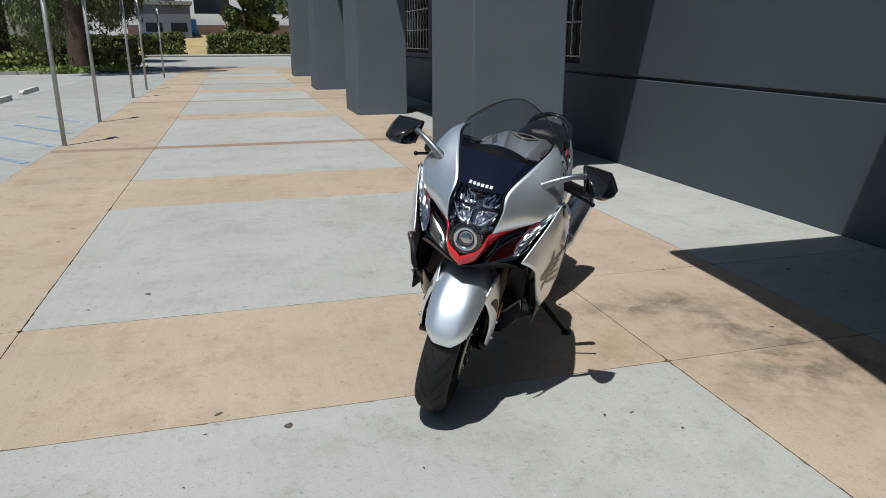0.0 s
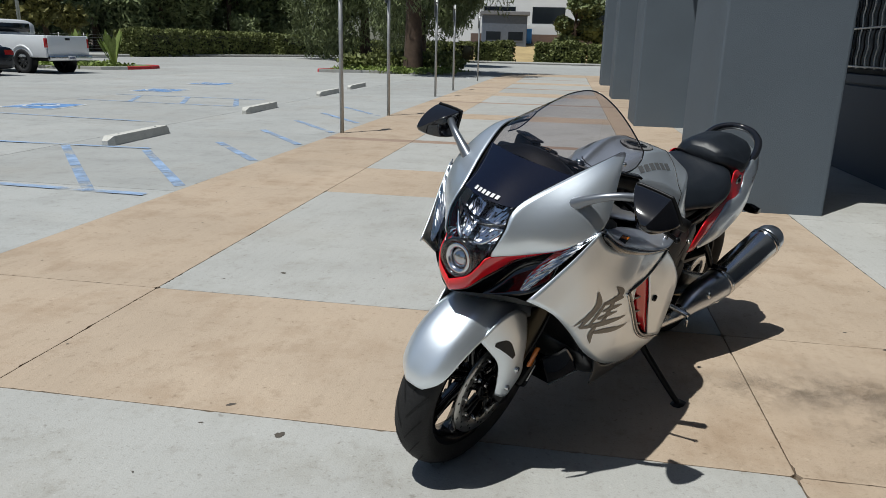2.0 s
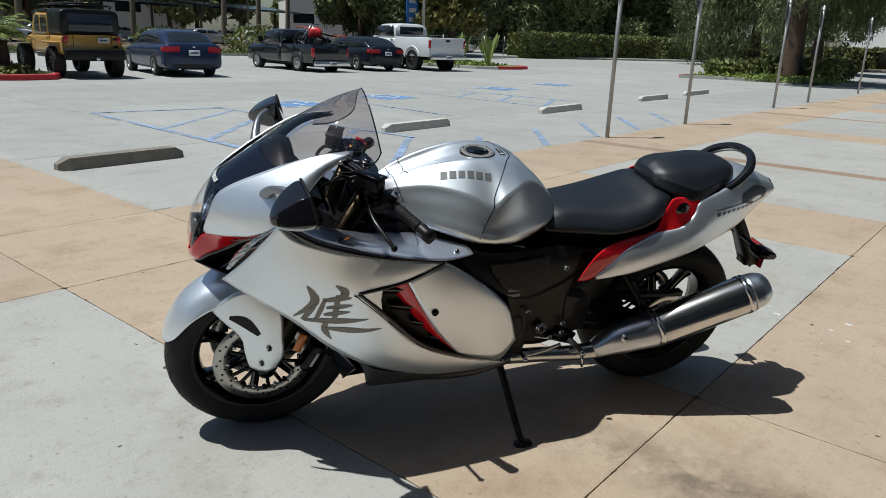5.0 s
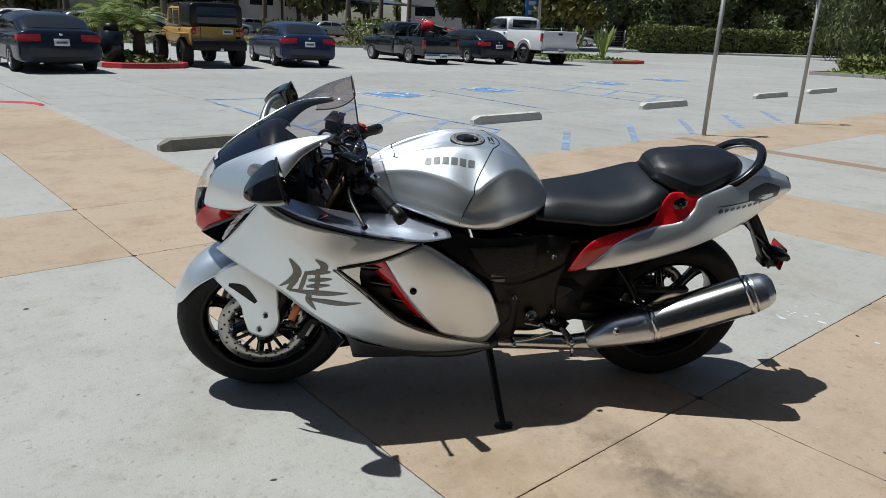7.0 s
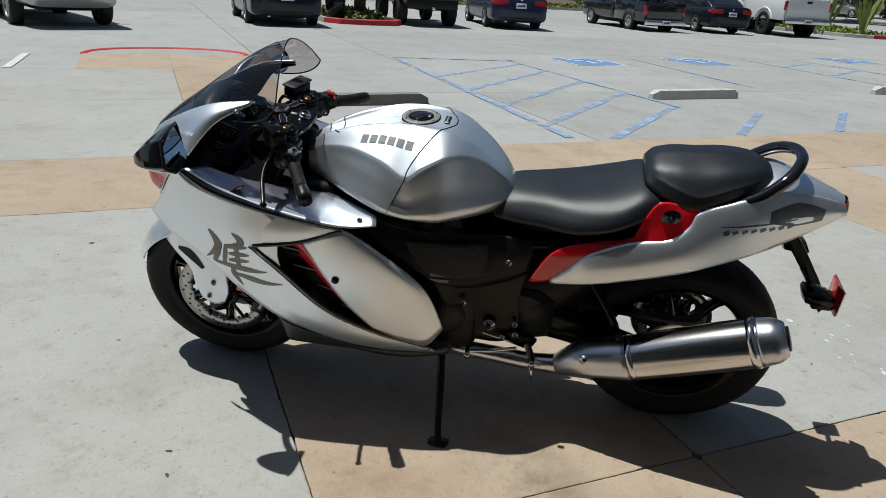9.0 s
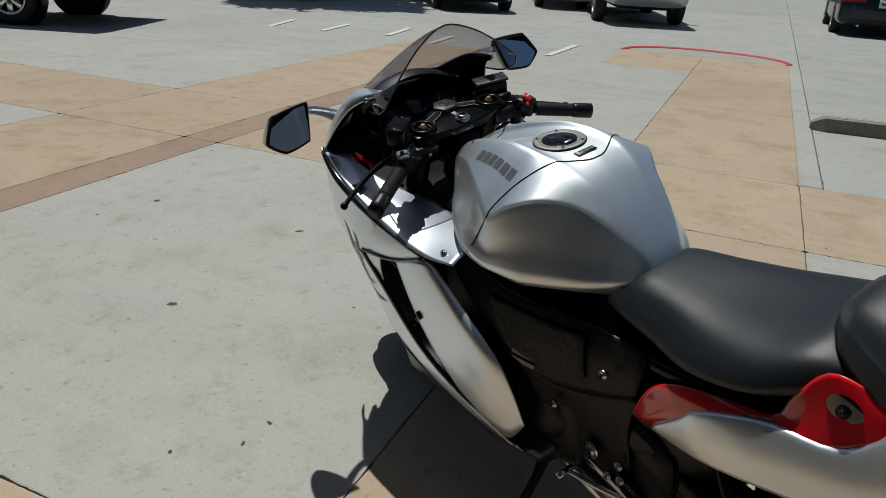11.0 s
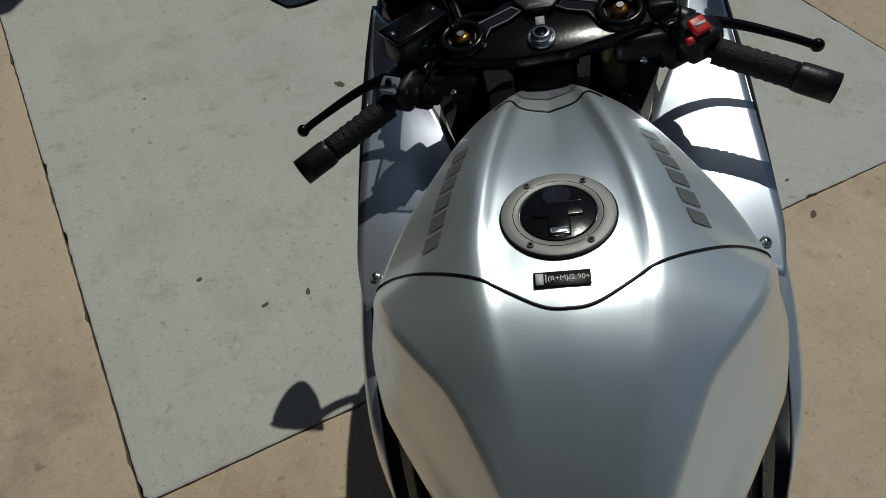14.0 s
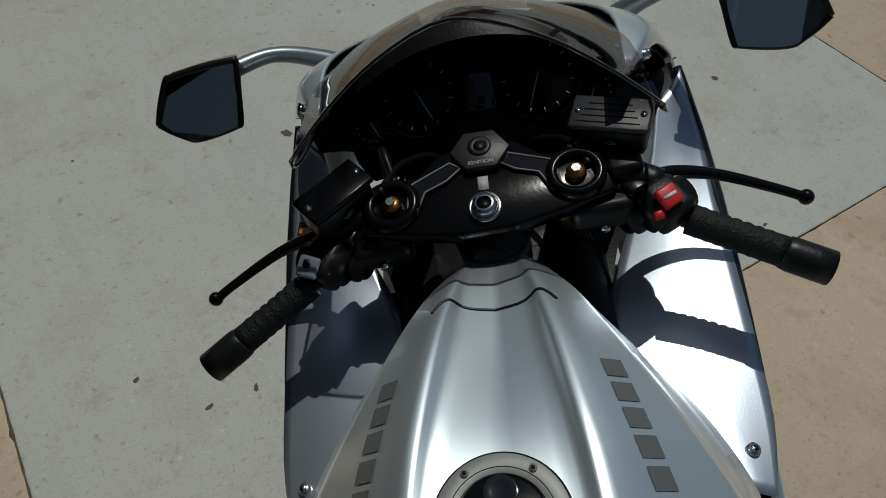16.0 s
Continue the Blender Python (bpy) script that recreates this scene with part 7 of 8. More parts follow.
for s in (1, -1):
    n = 1 if s > 0 else -1
    part("handlebar", tube([(0.452, s * 0.128, 0.930), (0.425, s * 0.170, 0.926), (0.398, s * 0.215, 0.910), (0.352, s * 0.300, 0.887)], [0.015, 0.012, 0.0115, 0.011], 4, 12), SATB, bike, "black clip-on handlebar")
    gp = part("grip", tube([(0.396, s * 0.218, 0.909), (0.372, s * 0.262, 0.897), (0.349, s * 0.306, 0.885)], [0.0175, 0.0165, 0.0175], 4, 16), GRIPR, bike, "black ribbed rubber grip")
    d = Vector((0.349 - 0.396, s * (0.306 - 0.218), 0.885 - 0.909)).normalized()
    for k in range(7):
        c = Vector((0.396, s * 0.218, 0.909)) + d * (0.012 + 0.012 * k)
        part("grip_rib", moved(lathe([(0.0172, -0.004), (0.0179, 0.0), (0.0172, 0.004)], 16), Matrix.Translation(c) @ d.to_track_quat("Y", "Z").to_matrix().to_4x4()), GRIPR, gp)
    part("bar_end", tube([(0.349, s * 0.306, 0.885), (0.345, s * 0.313, 0.883), (0.326, s * 0.349, 0.873)], [0.0175, 0.0195, 0.0195], 2, 18), BLACKP, bike, "black bar-end weight")
    part("switch_housing", moved(join(box(-0.026, 0.026, -0.022, 0.022, -0.022, 0.022, 0.009, 2), rod((0, -0.028, 0), (0, 0.028, 0), 0.021, seg=18)), pose(0.412, s * 0.196, 0.922, 0, -10, s * -28)), BLACKP, bike, "black switch housing")
    lv = part("clutch_lever" if s > 0 else "brake_lever", tube([(0.452, s * 0.175, 0.918), (0.470, s * 0.215, 0.908), (0.468, s * 0.270, 0.893), (0.448, s * 0.335, 0.872), (0.438, s * 0.362, 0.862)], [0.010, 0.009, 0.007, 0.006, 0.006], 5, 10), SATB, bike, "black hand lever with a ball end")
    part("lever_ball", ball((0.437, s * 0.366, 0.861), 0.0095, 0.0095, 0.0095, 14), SATB, lv)
    part("master_cylinder", join(tube([(0.486, s * 0.118, 0.944), (0.462, s * 0.150, 0.940), (0.436, s * 0.196, 0.930)], [0.014, 0.019, 0.017], 4, 14), box(0.440, 0.478, s * 0.160 - 0.020, s * 0.160 + 0.020, 0.928, 0.962, 0.006, 2)), BLACKP, bike, "black master cylinder below the reservoir")
    part("clip_on_clamp", moved(join(box(-0.034, 0.034, -0.036, 0.036, -0.020, 0.016, 0.010, 2), box(-0.018, 0.018, -0.010, 0.062, -0.016, 0.012, 0.006, 2)), pose(0.440, s * 0.128, 0.918, 0, -10, 0 if s > 0 else 180)), BLACKP, bike, "black clip-on clamp round the fork")
    part("clamp_bolt", rod((0.400, s * 0.128, 0.908), (0.408, s * 0.128, 0.910), 0.005, seg=8), STEEL, bike)
    part("switch_body", moved(join(box(-0.020, 0.024, -0.026, 0.026, -0.030, 0.012, 0.008, 2), rod((0, -0.034, -0.006), (0, 0.034, -0.006), 0.019, seg=16)), pose(0.428, s * 0.180, 0.912, 0, -10, s * -28)), BLACKP, bike, "black lower switch body")
    part("banjo_bolt", rod((0.488, s * 0.112, 0.946), (0.500, s * 0.104, 0.948), 0.008, seg=8), STEEL, bike)
    part("brake_hose", tube([(0.494, s * 0.108, 0.947), (0.535, s * 0.120, 0.960), (0.560, s * 0.130, 0.920), (0.545, s * 0.135, 0.850)], 0.0055, 5, 8), BLACKP, bike)
    part("lever_perch", moved(box(-0.020, 0.026, -0.016, 0.016, -0.014, 0.014, 0.005, 2), pose(0.440, s * 0.165, 0.930, 0, 0, s * -25)), SATB, bike)
    big = 0.86 if s < 0 else 0.84
    cx, cy, czz = (0.495, -0.155, 0.980) if s < 0 else (0.460, 0.168, 0.976)
    RM = pose(cx, cy, czz, 0, -6, -22 if s < 0 else 40)
    rs = part("fluid_reservoir", moved(box(-0.026 * big, 0.026 * big, -0.048 * big, 0.048 * big, -0.030, 0.010, 0.008, 2), RM), BLACKP, bike, "black brake fluid reservoir" if s < 0 else "black clutch fluid reservoir")
    part("reservoir_lid", moved(box(-0.028 * big, 0.028 * big, -0.052 * big, 0.052 * big, 0.010, 0.017, 0.003, 2), RM), RESGREY if s < 0 else SATB, rs)
    part("sight_glass", moved(rod((-0.0262 * big, 0, -0.012), (-0.029 * big, 0, -0.012), 0.010, seg=18), RM), GLOSSB, rs)
    for q in (-0.042, 0.042):
        part("screw", moved(rod((0, q * big, 0.016), (0, q * big, 0.0182), 0.004, seg=10), RM), STEEL, rs)
    if s < 0:
        for k in range(4):
            part("lid_mark", moved(box(-0.016 + 0.009 * k, -0.0145 + 0.009 * k, -0.034 + 0.004 * k, 0.036 - 0.003 * k, 0.0171, 0.0174), RM), SATB, rs, "unreadable raised line", smooth=False)
part("run_switch", moved(box(-0.012, 0.012, -0.012, 0.012, 0.020, 0.030, 0.003, 2), pose(0.410, -0.190, 0.926, 0, -28, 28)), SWRED, bike, "red engine stop switch")
part("switch_mark", moved(box(-0.002, 0.002, -0.008, 0.008, 0.0302, 0.0306), pose(0.410, -0.190, 0.926, 0, -28, 28)), WHITEM, bike)
part("hazard_switch", moved(box(-0.005, 0.005, -0.006, 0.006, 0, 0.008, 0.002), pose(0.388, -0.182, 0.934, 0, -40, 20)), SWRED, bike, "small red hazard switch")
part("mode_switch", moved(box(-0.013, 0.013, -0.014, 0.014, 0.020, 0.027, 0.004, 2), pose(0.404, 0.204, 0.922, 0, -28, -28)), SWGREY, bike, "grey mode switch")
part("mode_button", moved(box(-0.002, 0.008, -0.005, 0.005, 0.027, 0.031, 0.002), pose(0.404, 0.204, 0.922, 0, -28, -28)), BLACKP, bike)
for s in (1, -1):
    part("cable", tube([(0.46, s * 0.12, 0.965), (0.53, s * 0.10, 0.940), (0.57, s * 0.06, 0.900), (0.55, s * 0.05, 0.82)], 0.005, 5, 8), BLACKP, bike)
    part("cable", tube([(0.42, s * 0.18, 0.91), (0.46, s * 0.13, 0.87), (0.50, s * 0.09, 0.80)], 0.006, 5, 8), BLACKP, bike)

# instruments
dash = part("instrument_panel", loft([half_ring(x, [(0, zt), (w * 0.7, zt - 0.004), (w, zt - 0.03), (w, zb), (0, zb)]) for x, w, zt, zb in ((0.735, 0.135, 0.985, 0.86), (0.700, 0.175, 0.975, 0.85), (0.665, 0.180, 0.945, 0.85), (0.630, 0.170, 0.905, 0.85), (0.600, 0.150, 0.880, 0.85))], 3, 3), BLACKP, bike, "black instrument panel")
part("dash_hood", patch([spread((0.735, 0, 1.005), (0.715, 0.150, 0.965)), spread((0.690, 0, 1.030), (0.680, 0.178, 0.960)), spread((0.655, 0, 1.020), (0.650, 0.192, 0.940))], 3, 3), BLACKP, bike, "black hood over the dials")
for y, r in ((0.080, 0.052), (-0.080, 0.052), (0.150, 0.026), (-0.150, 0.026)):
    zc = 0.944 if abs(y) < 0.1 else 0.915
    M = pose(0.652 if abs(y) < 0.1 else 0.640, y, zc, 0, -40)
    g = part("dial", moved(rod((0, 0, -0.01), (0, 0, 0.001), r, seg=36), M), BLACKP, bike, "round dial with a white needle")
    part("bezel", moved(lathe([(r, -0.006), (r + 0.004, 0.003), (r + 0.007, -0.006)], 40), M @ pose(0, 0, 0, 90)), SATB, g)
    part("needle", moved(box(-r * 0.75, 0.006, -0.0009, 0.0009, 0.002, 0.003), M @ pose(0, 0, 0, 0, 0, 25 if y > 0 else -20)), WHITEM, g)
    for k in range(11):
        part("tick", moved(box(r * 0.80, r * 0.92, -0.0006, 0.0006, 0.0012, 0.0018), M @ pose(0, 0, 0, 0, 0, 150 - 24 * k + 180)), WHITEM, g)
part("display", moved(box(-0.034, 0.034, -0.022, 0.022, 0, 0.004, 0.002), pose(0.652, 0, 0.946, 0, -40)), GLOSSB, bike, "dark central display")

pair("dash_side", lambda: patch([[(0.800, 0.190, 0.850), (0.735, 0.242, 0.880), (0.680, 0.252, 0.890), (0.640, 0.236, 0.880)], [(0.780, 0.165, 0.890), (0.715, 0.215, 0.915), (0.665, 0.212, 0.912), (0.630, 0.196, 0.885)], [(0.760, 0.120, 0.940), (0.700, 0.165, 0.940), (0.655, 0.170, 0.922), (0.620, 0.150, 0.880)]], 3, 3), BLACKP, "black panel beside the dials")

# -- mirrors --
def mirror(s):
    e = new("rear_view_mirror")
    e.parent = bike
    e["label"] = "black mirror on a silver stalk"
    part("mirror_foot", loft([[(0.745 + dx, s * (0.185 + k), 0.915 + dz), (0.775 + dx, s * (0.160 + k), 0.925 + dz), (0.745 + dx, s * (0.150 + k), 0.965 + dz), (0.700 + dx, s * (0.175 + k), 0.960 + dz)] for dx, k, dz in ((0, 0, 0), (-0.004, 0.014, 0.006))], 2, 2), STALK, e, "dark silver mirror foot")
    part("stalk", tube([(0.742, s * 0.180, 0.940), (0.738, s * 0.225, 0.972), (0.722, s * 0.275, 0.998), (0.690, s * 0.318, 1.008)], [0.020, 0.0130, 0.0105, 0.012], 5, 12), STALK, e, "dark silver mirror stalk")
    G = pose(0.648, s * 0.368, 0.990, 0, 14, s * 5) @ Matrix.Scale(0.88, 4)
    outline = [(0.076, -0.017), (0.060, 0.012), (0.036, 0.047), (0.026, 0.051), (-0.020, 0.055), (-0.068, 0.056), (-0.075, 0.050), (-0.062, 0.006), (-0.048, -0.040), (-0.040, -0.046), (0.000, -0.053), (0.030, -0.054), (0.042, -0.048), (0.062, -0.032)]
    ring_ = lambda x, k, sh=0.0: [(x, s * (u * k + sh), v * k) for u, v in outline]
    shell = loft([ring_(0.004, 0.97), ring_(0.016, 1.0), ring_(0.042, 0.91, 0.002), ring_(0.072, 0.73, 0.005), ring_(0.098, 0.49, 0.008), ring_(0.116, 0.22, 0.010), ring_(0.121, 0.05, 0.010)], 4, 3)
    part("housing", moved(shell, G), GLOSSB, e, "gloss black mirror housing")
    part("rim", moved(tube([*ring_(0.0, 1.0), ring_(0.0, 1.0)[0]], 0.005, 4, 8), G), BLACKP, e)
    glass = bmesh.new()
    glass.faces.new([glass.verts.new(p) for p in cat([*ring_(0.0, 0.96), ring_(0.0, 0.96)[0]], 3)[:-1]])
    part("mirror_glass", moved(glass, G @ pose(-0.002, 0, 0, 0, 9, s * -3)), MIRRORM, e, "mirror glass", smooth=False)


mirror(1)
mirror(-1)

# the steering stands a little to the left
STEERED = {"front_wheel", "fork_leg", "fork_slider", "brake_caliper", "reflector", "front_fender", "fork_guard", "triple_clamp", "fork_cap", "cap_ring", "yoke_accent", "yoke_edge", "handlebar", "grip", "bar_end",
           "switch_housing", "clutch_lever", "brake_lever", "lever_perch", "master_cylinder", "banjo_bolt", "clip_on_clamp", "clamp_bolt", "switch_body", "fluid_reservoir", "run_switch", "switch_mark", "hazard_switch", "mode_switch", "mode_button", "stem_nut", "lower_yoke"}
steer = Matrix.Translation((0.43, 0, 0.94)) @ Matrix.Rotation(radians(2.5), 4, Vector((-0.41, 0, 0.91))) @ Matrix.Translation((-0.43, 0, -0.94))
for ob in bike.children:
    if ob.name.split(".")[0] in STEERED:
        ob.matrix_basis = steer @ ob.matrix_basis
    if ob.name.split(".")[0] in ("front_wheel", "fork_slider", "brake_caliper", "reflector", "front_fender", "fork_guard", "fork_leg"):
        ob.matrix_basis = Matrix.Translation((-0.012, 0.009, 0.0)) @ ob.matrix_basis

# ---- planting, islands and the distance ----
def cloud(name, blobs, leaf, mat, parent=None, label="", seed=1, droop=0.0, shell=0.55):
    """Many small leaves spread through uneven clumps: blobs of (centre, radii, count)."""
    r = np.random.RandomState(seed)
    V, F = [], []
    base = 0
    for c, rad, n in blobs:
        d = r.normal(size=(n, 3))
        d /= np.linalg.norm(d, axis=1)[:, None]
        q = shell + (1 - shell) * r.rand(n, 1) ** 0.6
        lump = 1 + 0.22 * np.sin(d[:, :1] * 7 + c[0]) * np.cos(d[:, 1:2] * 6 + c[1]) + 0.12 * np.sin(d[:, 2:] * 11)
        p = np.array(c) + d * q * lump * np.array(rad)
        a = r.normal(size=(n, 3))
        a[:, 2] -= droop * 2.5
        a /= np.linalg.norm(a, axis=1)[:, None]
        b = np.cross(a, r.normal(size=(n, 3)))
        b /= np.linalg.norm(b, axis=1)[:, None]
        s = leaf * (0.6 + 0.8 * r.rand(n, 1))
        a, b = a * s * (1.0 + droop), b * s * (0.55 - 0.2 * min(droop, 1))
        quad = np.stack([p - a, p + b * 0.8, p + a, p - b * 0.8], 1).reshape(-1, 3)
        V.append(quad)
        F.append(base + np.arange(n * 4).reshape(n, 4))
        base += n * 4
    me = bpy.data.meshes.new(name)
    me.from_pydata(np.concatenate(V).tolist(), [], np.concatenate(F).tolist())
    me.materials.append(mat)
    ob = new(name, me)
    ob.parent = parent
    if label:
        ob["label"] = label
    return ob


def tree(x, y, h, spread_, mat, label, seed, low=0.35, droop=0.0, leaf=0.3, clumps=16, per=420, trunk_r=0.28, name="tree", lean=0.0):
    e = thing(name, pose(x, y, 0), label, "tree")
    r = random.Random(seed)
    pts = [(0, 0, -0.1), (lean * 0.3, 0.05, h * 0.2), (lean * 0.7, -0.1, h * 0.45), (lean, 0.1, h * 0.75)]
    part("trunk", tube(pts, [trunk_r * 1.3, trunk_r, trunk_r * 0.8, trunk_r * 0.4], 4, 10), BARK, e)
    blobs = []
    for k in range(clumps):
        a, z = r.uniform(0, 6.28), r.uniform(low, 0.98)
        q = spread_ * math.sqrt(r.uniform(0.05, 1)) * (1 - 0.6 * max(0, z - 0.6) / 0.4)
        c = (lean + q * math.cos(a), q * math.sin(a), h * z)
        s = spread_ * r.uniform(0.24, 0.42)
        blobs.append((c, (s, s, s * (1.5 if droop else 0.8)), per))
        if k % 3 == 0:
            part("limb", tube([(lean * 0.7, 0, h * 0.4), (c[0] * 0.5 + lean * 0.3, c[1] * 0.5, (h * 0.45 + c[2]) / 2), c], [trunk_r * 0.5, trunk_r * 0.35, trunk_r * 0.12], 3, 7), BARK, e)
    cloud("crown", blobs, leaf, mat, e, seed=seed, droop=droop)
    return e


def hedge(x0, y0, x1, y1, w, h, seed, n, leaf=0.15):
    L = math.hypot(x1 - x0, y1 - y0)
    e = thing("hedge", pose((x0 + x1) / 2, (y0 + y1) / 2, 0, rz=math.degrees(math.atan2(y1 - y0, x1 - x0))), "clipped dark green hedge behind the driveway kerb", "hedge", "hedges")
    # near-black box inside the leaves: the hedge's inner shade put in as colour
    part("core", box(-L / 2 + 0.1, L / 2 - 0.1, -w / 2 + 0.15, w / 2 - 0.15, 0, h - 0.15, 0.1), surf("hedge_inner_shade", (0.010, 0.013, 0.006), 0.9), e)
    r = np.random.RandomState(seed)
    p = np.stack([r.uniform(-L / 2, L / 2, n), r.uniform(-w / 2, w / 2, n), r.uniform(0.02, h, n)], 1)
    face = r.randint(0, 5, n)
    p[face == 0, 2] = h
    p[face == 1, 1] = -w / 2
    p[face == 2, 1] = w / 2
    p[(face == 3) & (r.rand(n) < 0.5), 0] = -L / 2
    p[face == 4, 2] = h
    p += r.normal(size=(n, 3)) * 0.07
    p[:, 2] = np.maximum(p[:, 2] + 0.08 * np.sin(p[:, 0] * 1.7) * (p[:, 2] > h * 0.8), 0.03)
    a = r.normal(size=(n, 3))
    a /= np.linalg.norm(a, axis=1)[:, None]
    b = np.cross(a, r.normal(size=(n, 3)))
    b /= np.linalg.norm(b, axis=1)[:, None]
    s = leaf * (0.6 + 0.8 * r.rand(n, 1))
    V = np.stack([p - a * s, p + b * s * 0.5, p + a * s, p - b * s * 0.5], 1).reshape(-1, 3)
    me = bpy.data.meshes.new("leaves")
    me.from_pydata(V.tolist(), [], np.arange(n * 4).reshape(n, 4).tolist())
    me.materials.append(HEDGEM)
    ob = new("foliage", me)
    ob.parent = e
    return e


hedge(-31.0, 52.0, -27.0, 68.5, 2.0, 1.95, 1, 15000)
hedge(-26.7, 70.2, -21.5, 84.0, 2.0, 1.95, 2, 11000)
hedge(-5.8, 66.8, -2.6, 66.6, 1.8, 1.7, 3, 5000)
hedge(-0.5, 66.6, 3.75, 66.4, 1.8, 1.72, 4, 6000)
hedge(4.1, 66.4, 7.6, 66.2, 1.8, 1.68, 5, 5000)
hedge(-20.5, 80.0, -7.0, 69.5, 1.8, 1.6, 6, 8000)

# kerb and grass beyond the driveway
def kerb_line(pts, w, h, mat, label):
    return tagged(part("kerb", tube([(x, y, h / 2 - 0.02) for x, y in pts], w / 2, 3, 8), mat), label, "kerb", kind="structure")


kerb_line([(-36, 49.0), (-31.5, 50.0), (-27, 62.0), (-20.0, 76.0), (-8.0, 66.0), (-1.0, 65.2), (12, 64.8), (40, 64.4)], 0.22, 0.2, GREY, "pale concrete kerb along the far side of the driveway")
road2 = part("road", box(-60, 60, 56.0, 110.0, -0.09, -0.010), LOT, smooth=False)
tagged(road2, "pale concrete driveway and verge beyond", "road", kind="structure")
bm = bmesh.new()
N = 24
vs = [[bm.verts.new((-8 + 60 * i / N, 66.4 + 40 * j / N, 0.02 + 1.9 * (j / N) ** 1.2 + 0.10 * math.sin(i * 1.3 + j))) for i in range(N + 1)] for j in range(N + 1)]
for a, b in zip(vs, vs[1:]):
    for i in range(N):
        bm.faces.new((a[i], a[i + 1], b[i + 1], b[i]))
tagged(part("dry_grass_bank", bm, DRYGRASS), "bank of dry straw-coloured grass", "grass", kind="structure")


def island(pts, label, red=(0, 0), cover=GREENGRASS, seed=1, n=900, plants=()):
    """A kerbed planting island; red: the span of kerb points that is painted."""
    bm = bmesh.new()
    f = bm.faces.new([bm.verts.new((x, y, 0.11)) for x, y in pts])
    tagged(part("planting_bed", bm, cover, smooth=False), label, "planting bed", kind="structure")
    loop = [*pts, pts[0]]
    a, b = red
    segs = [(loop[: a + 1], GREY, "grey concrete kerb of the planting island"), (loop[a: b + 1], REDPAINT, "red painted kerb of the planting island"), (loop[b:], GREY, "grey concrete kerb of the planting island")]
    for line, mat, lab in segs:
        if len(line) > 1:
            rows = []
            for x, y in line:
                c = Vector((sum(p[0] for p in pts) / len(pts), sum(p[1] for p in pts) / len(pts)))
                d = (Vector((x, y)) - c).normalized() * 0.14
                rows.append([Vector((x - d.x, y - d.y, -0.02)), Vector((x - d.x, y - d.y, 0.135)), Vector((x - d.x * 0.2, y - d.y * 0.2, 0.14)), Vector((x, y, 0.12)), Vector((x + d.x * 0.12, y + d.y * 0.12, -0.02))])
            tagged(part("kerb", grid(rows), mat, smooth=False), lab, "kerb", kind="structure")
    (x0, x1), (y0, y1) = [(min(v), max(v)) for v in zip(*pts)]
    cx, cy, rx, ry = (x0 + x1) / 2, (y0 + y1) / 2, (x1 - x0) / 2 * 0.85, (y1 - y0) / 2 * 0.8
    g = cloud("ground_cover", [((cx, cy, 0.16), (rx, ry, 0.16), n)], 0.10, HEDGEM if seed % 2 else PALML, seed=seed, shell=0.05)
    tagged(g, "low leafy ground cover in the planting island", "ground cover", kind="stuff")


island([(-19.5, 6.9), (-15.4, 6.95), (-14.95, 7.3), (-14.75, 8.1), (-14.85, 8.85), (-15.3, 9.15), (-19.5, 9.0)], "planting island with palms", (1, 5), seed=3, n=2500)
island([(-24.0, 27.6), (-17.0, 28.6), (-16.3, 29.4), (-16.0, 30.8), (-16.3, 31.9), (-17.2, 32.4), (-24.0, 31.6)], "planting island with broad leaves", (2, 5), seed=2, n=2500)
island([(-9.0, 33.2), (-9.35, 34.0), (-9.0, 35.0), (-5.0, 36.6), (-2.2, 37.0), (-1.8, 36.4), (-2.6, 35.2)], "planting island with a large tree", (0, 2), seed=4, n=3000)
island([(-38, -9.5), (-35, -9.0), (-33.5, 10.0), (-30.5, 30.0), (-29.5, 40), (-31.5, 41), (-35.5, 30), (-38.5, 10)], "long planting strip along the road", (0, 0), seed=5, n=5000)

island([(-10.0, -9.8), (-9.0, -7.4), (-13.2, -5.3), (-14.2, -5.6), (-14.6, -7.0)], "planting island beside the lot entrance", (1, 3), seed=7, n=2500)
tree(-11.6, -7.6, 6.5, 2.6, FOLIAGE, "leafy tree in the planting island", 51, 0.45, 0.3, 0.22, 18, 420, 0.16)

# the big drooping tree and the dark trees behind the hedge
tree(-5.0, 35.4, 9.5, 4.6, FOLIAGE, "large drooping evergreen tree in the planting island", 11, 0.44, 0.7, 0.085, 34, 2600, 0.40)
tree(-15.0, 62.0, 12.0, 7.0, FOLIAGE, "large drooping evergreen tree behind the hedge", 12, 0.30, 0.6, 0.15, 34, 2200, 0.4)
tree(-8.0, 52.0, 10.0, 4.5, FOLIAGE, "drooping evergreen tree near the driveway", 22, 0.34, 0.6, 0.12, 28, 2200, 0.3)
for i, (x, y, h, s) in enumerate(((-41, 74, 15, 5.5), (-46, 70, 16, 5.5), (-50, 63, 15, 5.0), (-36, 80, 16, 6.0), (-55, 57, 14, 5.0), (-31, 86, 15, 5.5))):
    tree(x, y, h, s, FOLIAGE, "tall dense dark evergreen tree beyond the hedge", 30 + i, 0.08, 0.2, 0.26, 30, 1300, 0.35)
tree(-33.0, 46.0, 6.0, 2.6, BROADL, "rounded olive-green shrub tree", 41, 0.35, 0.0, 0.28, 18, 500, 0.18)
tree(2.8, 88.0, 8.5, 3.2, FOLIAGE, "round dense green tree on the grass bank", 42, 0.2, 0.0, 0.40, 20, 420, 0.25)
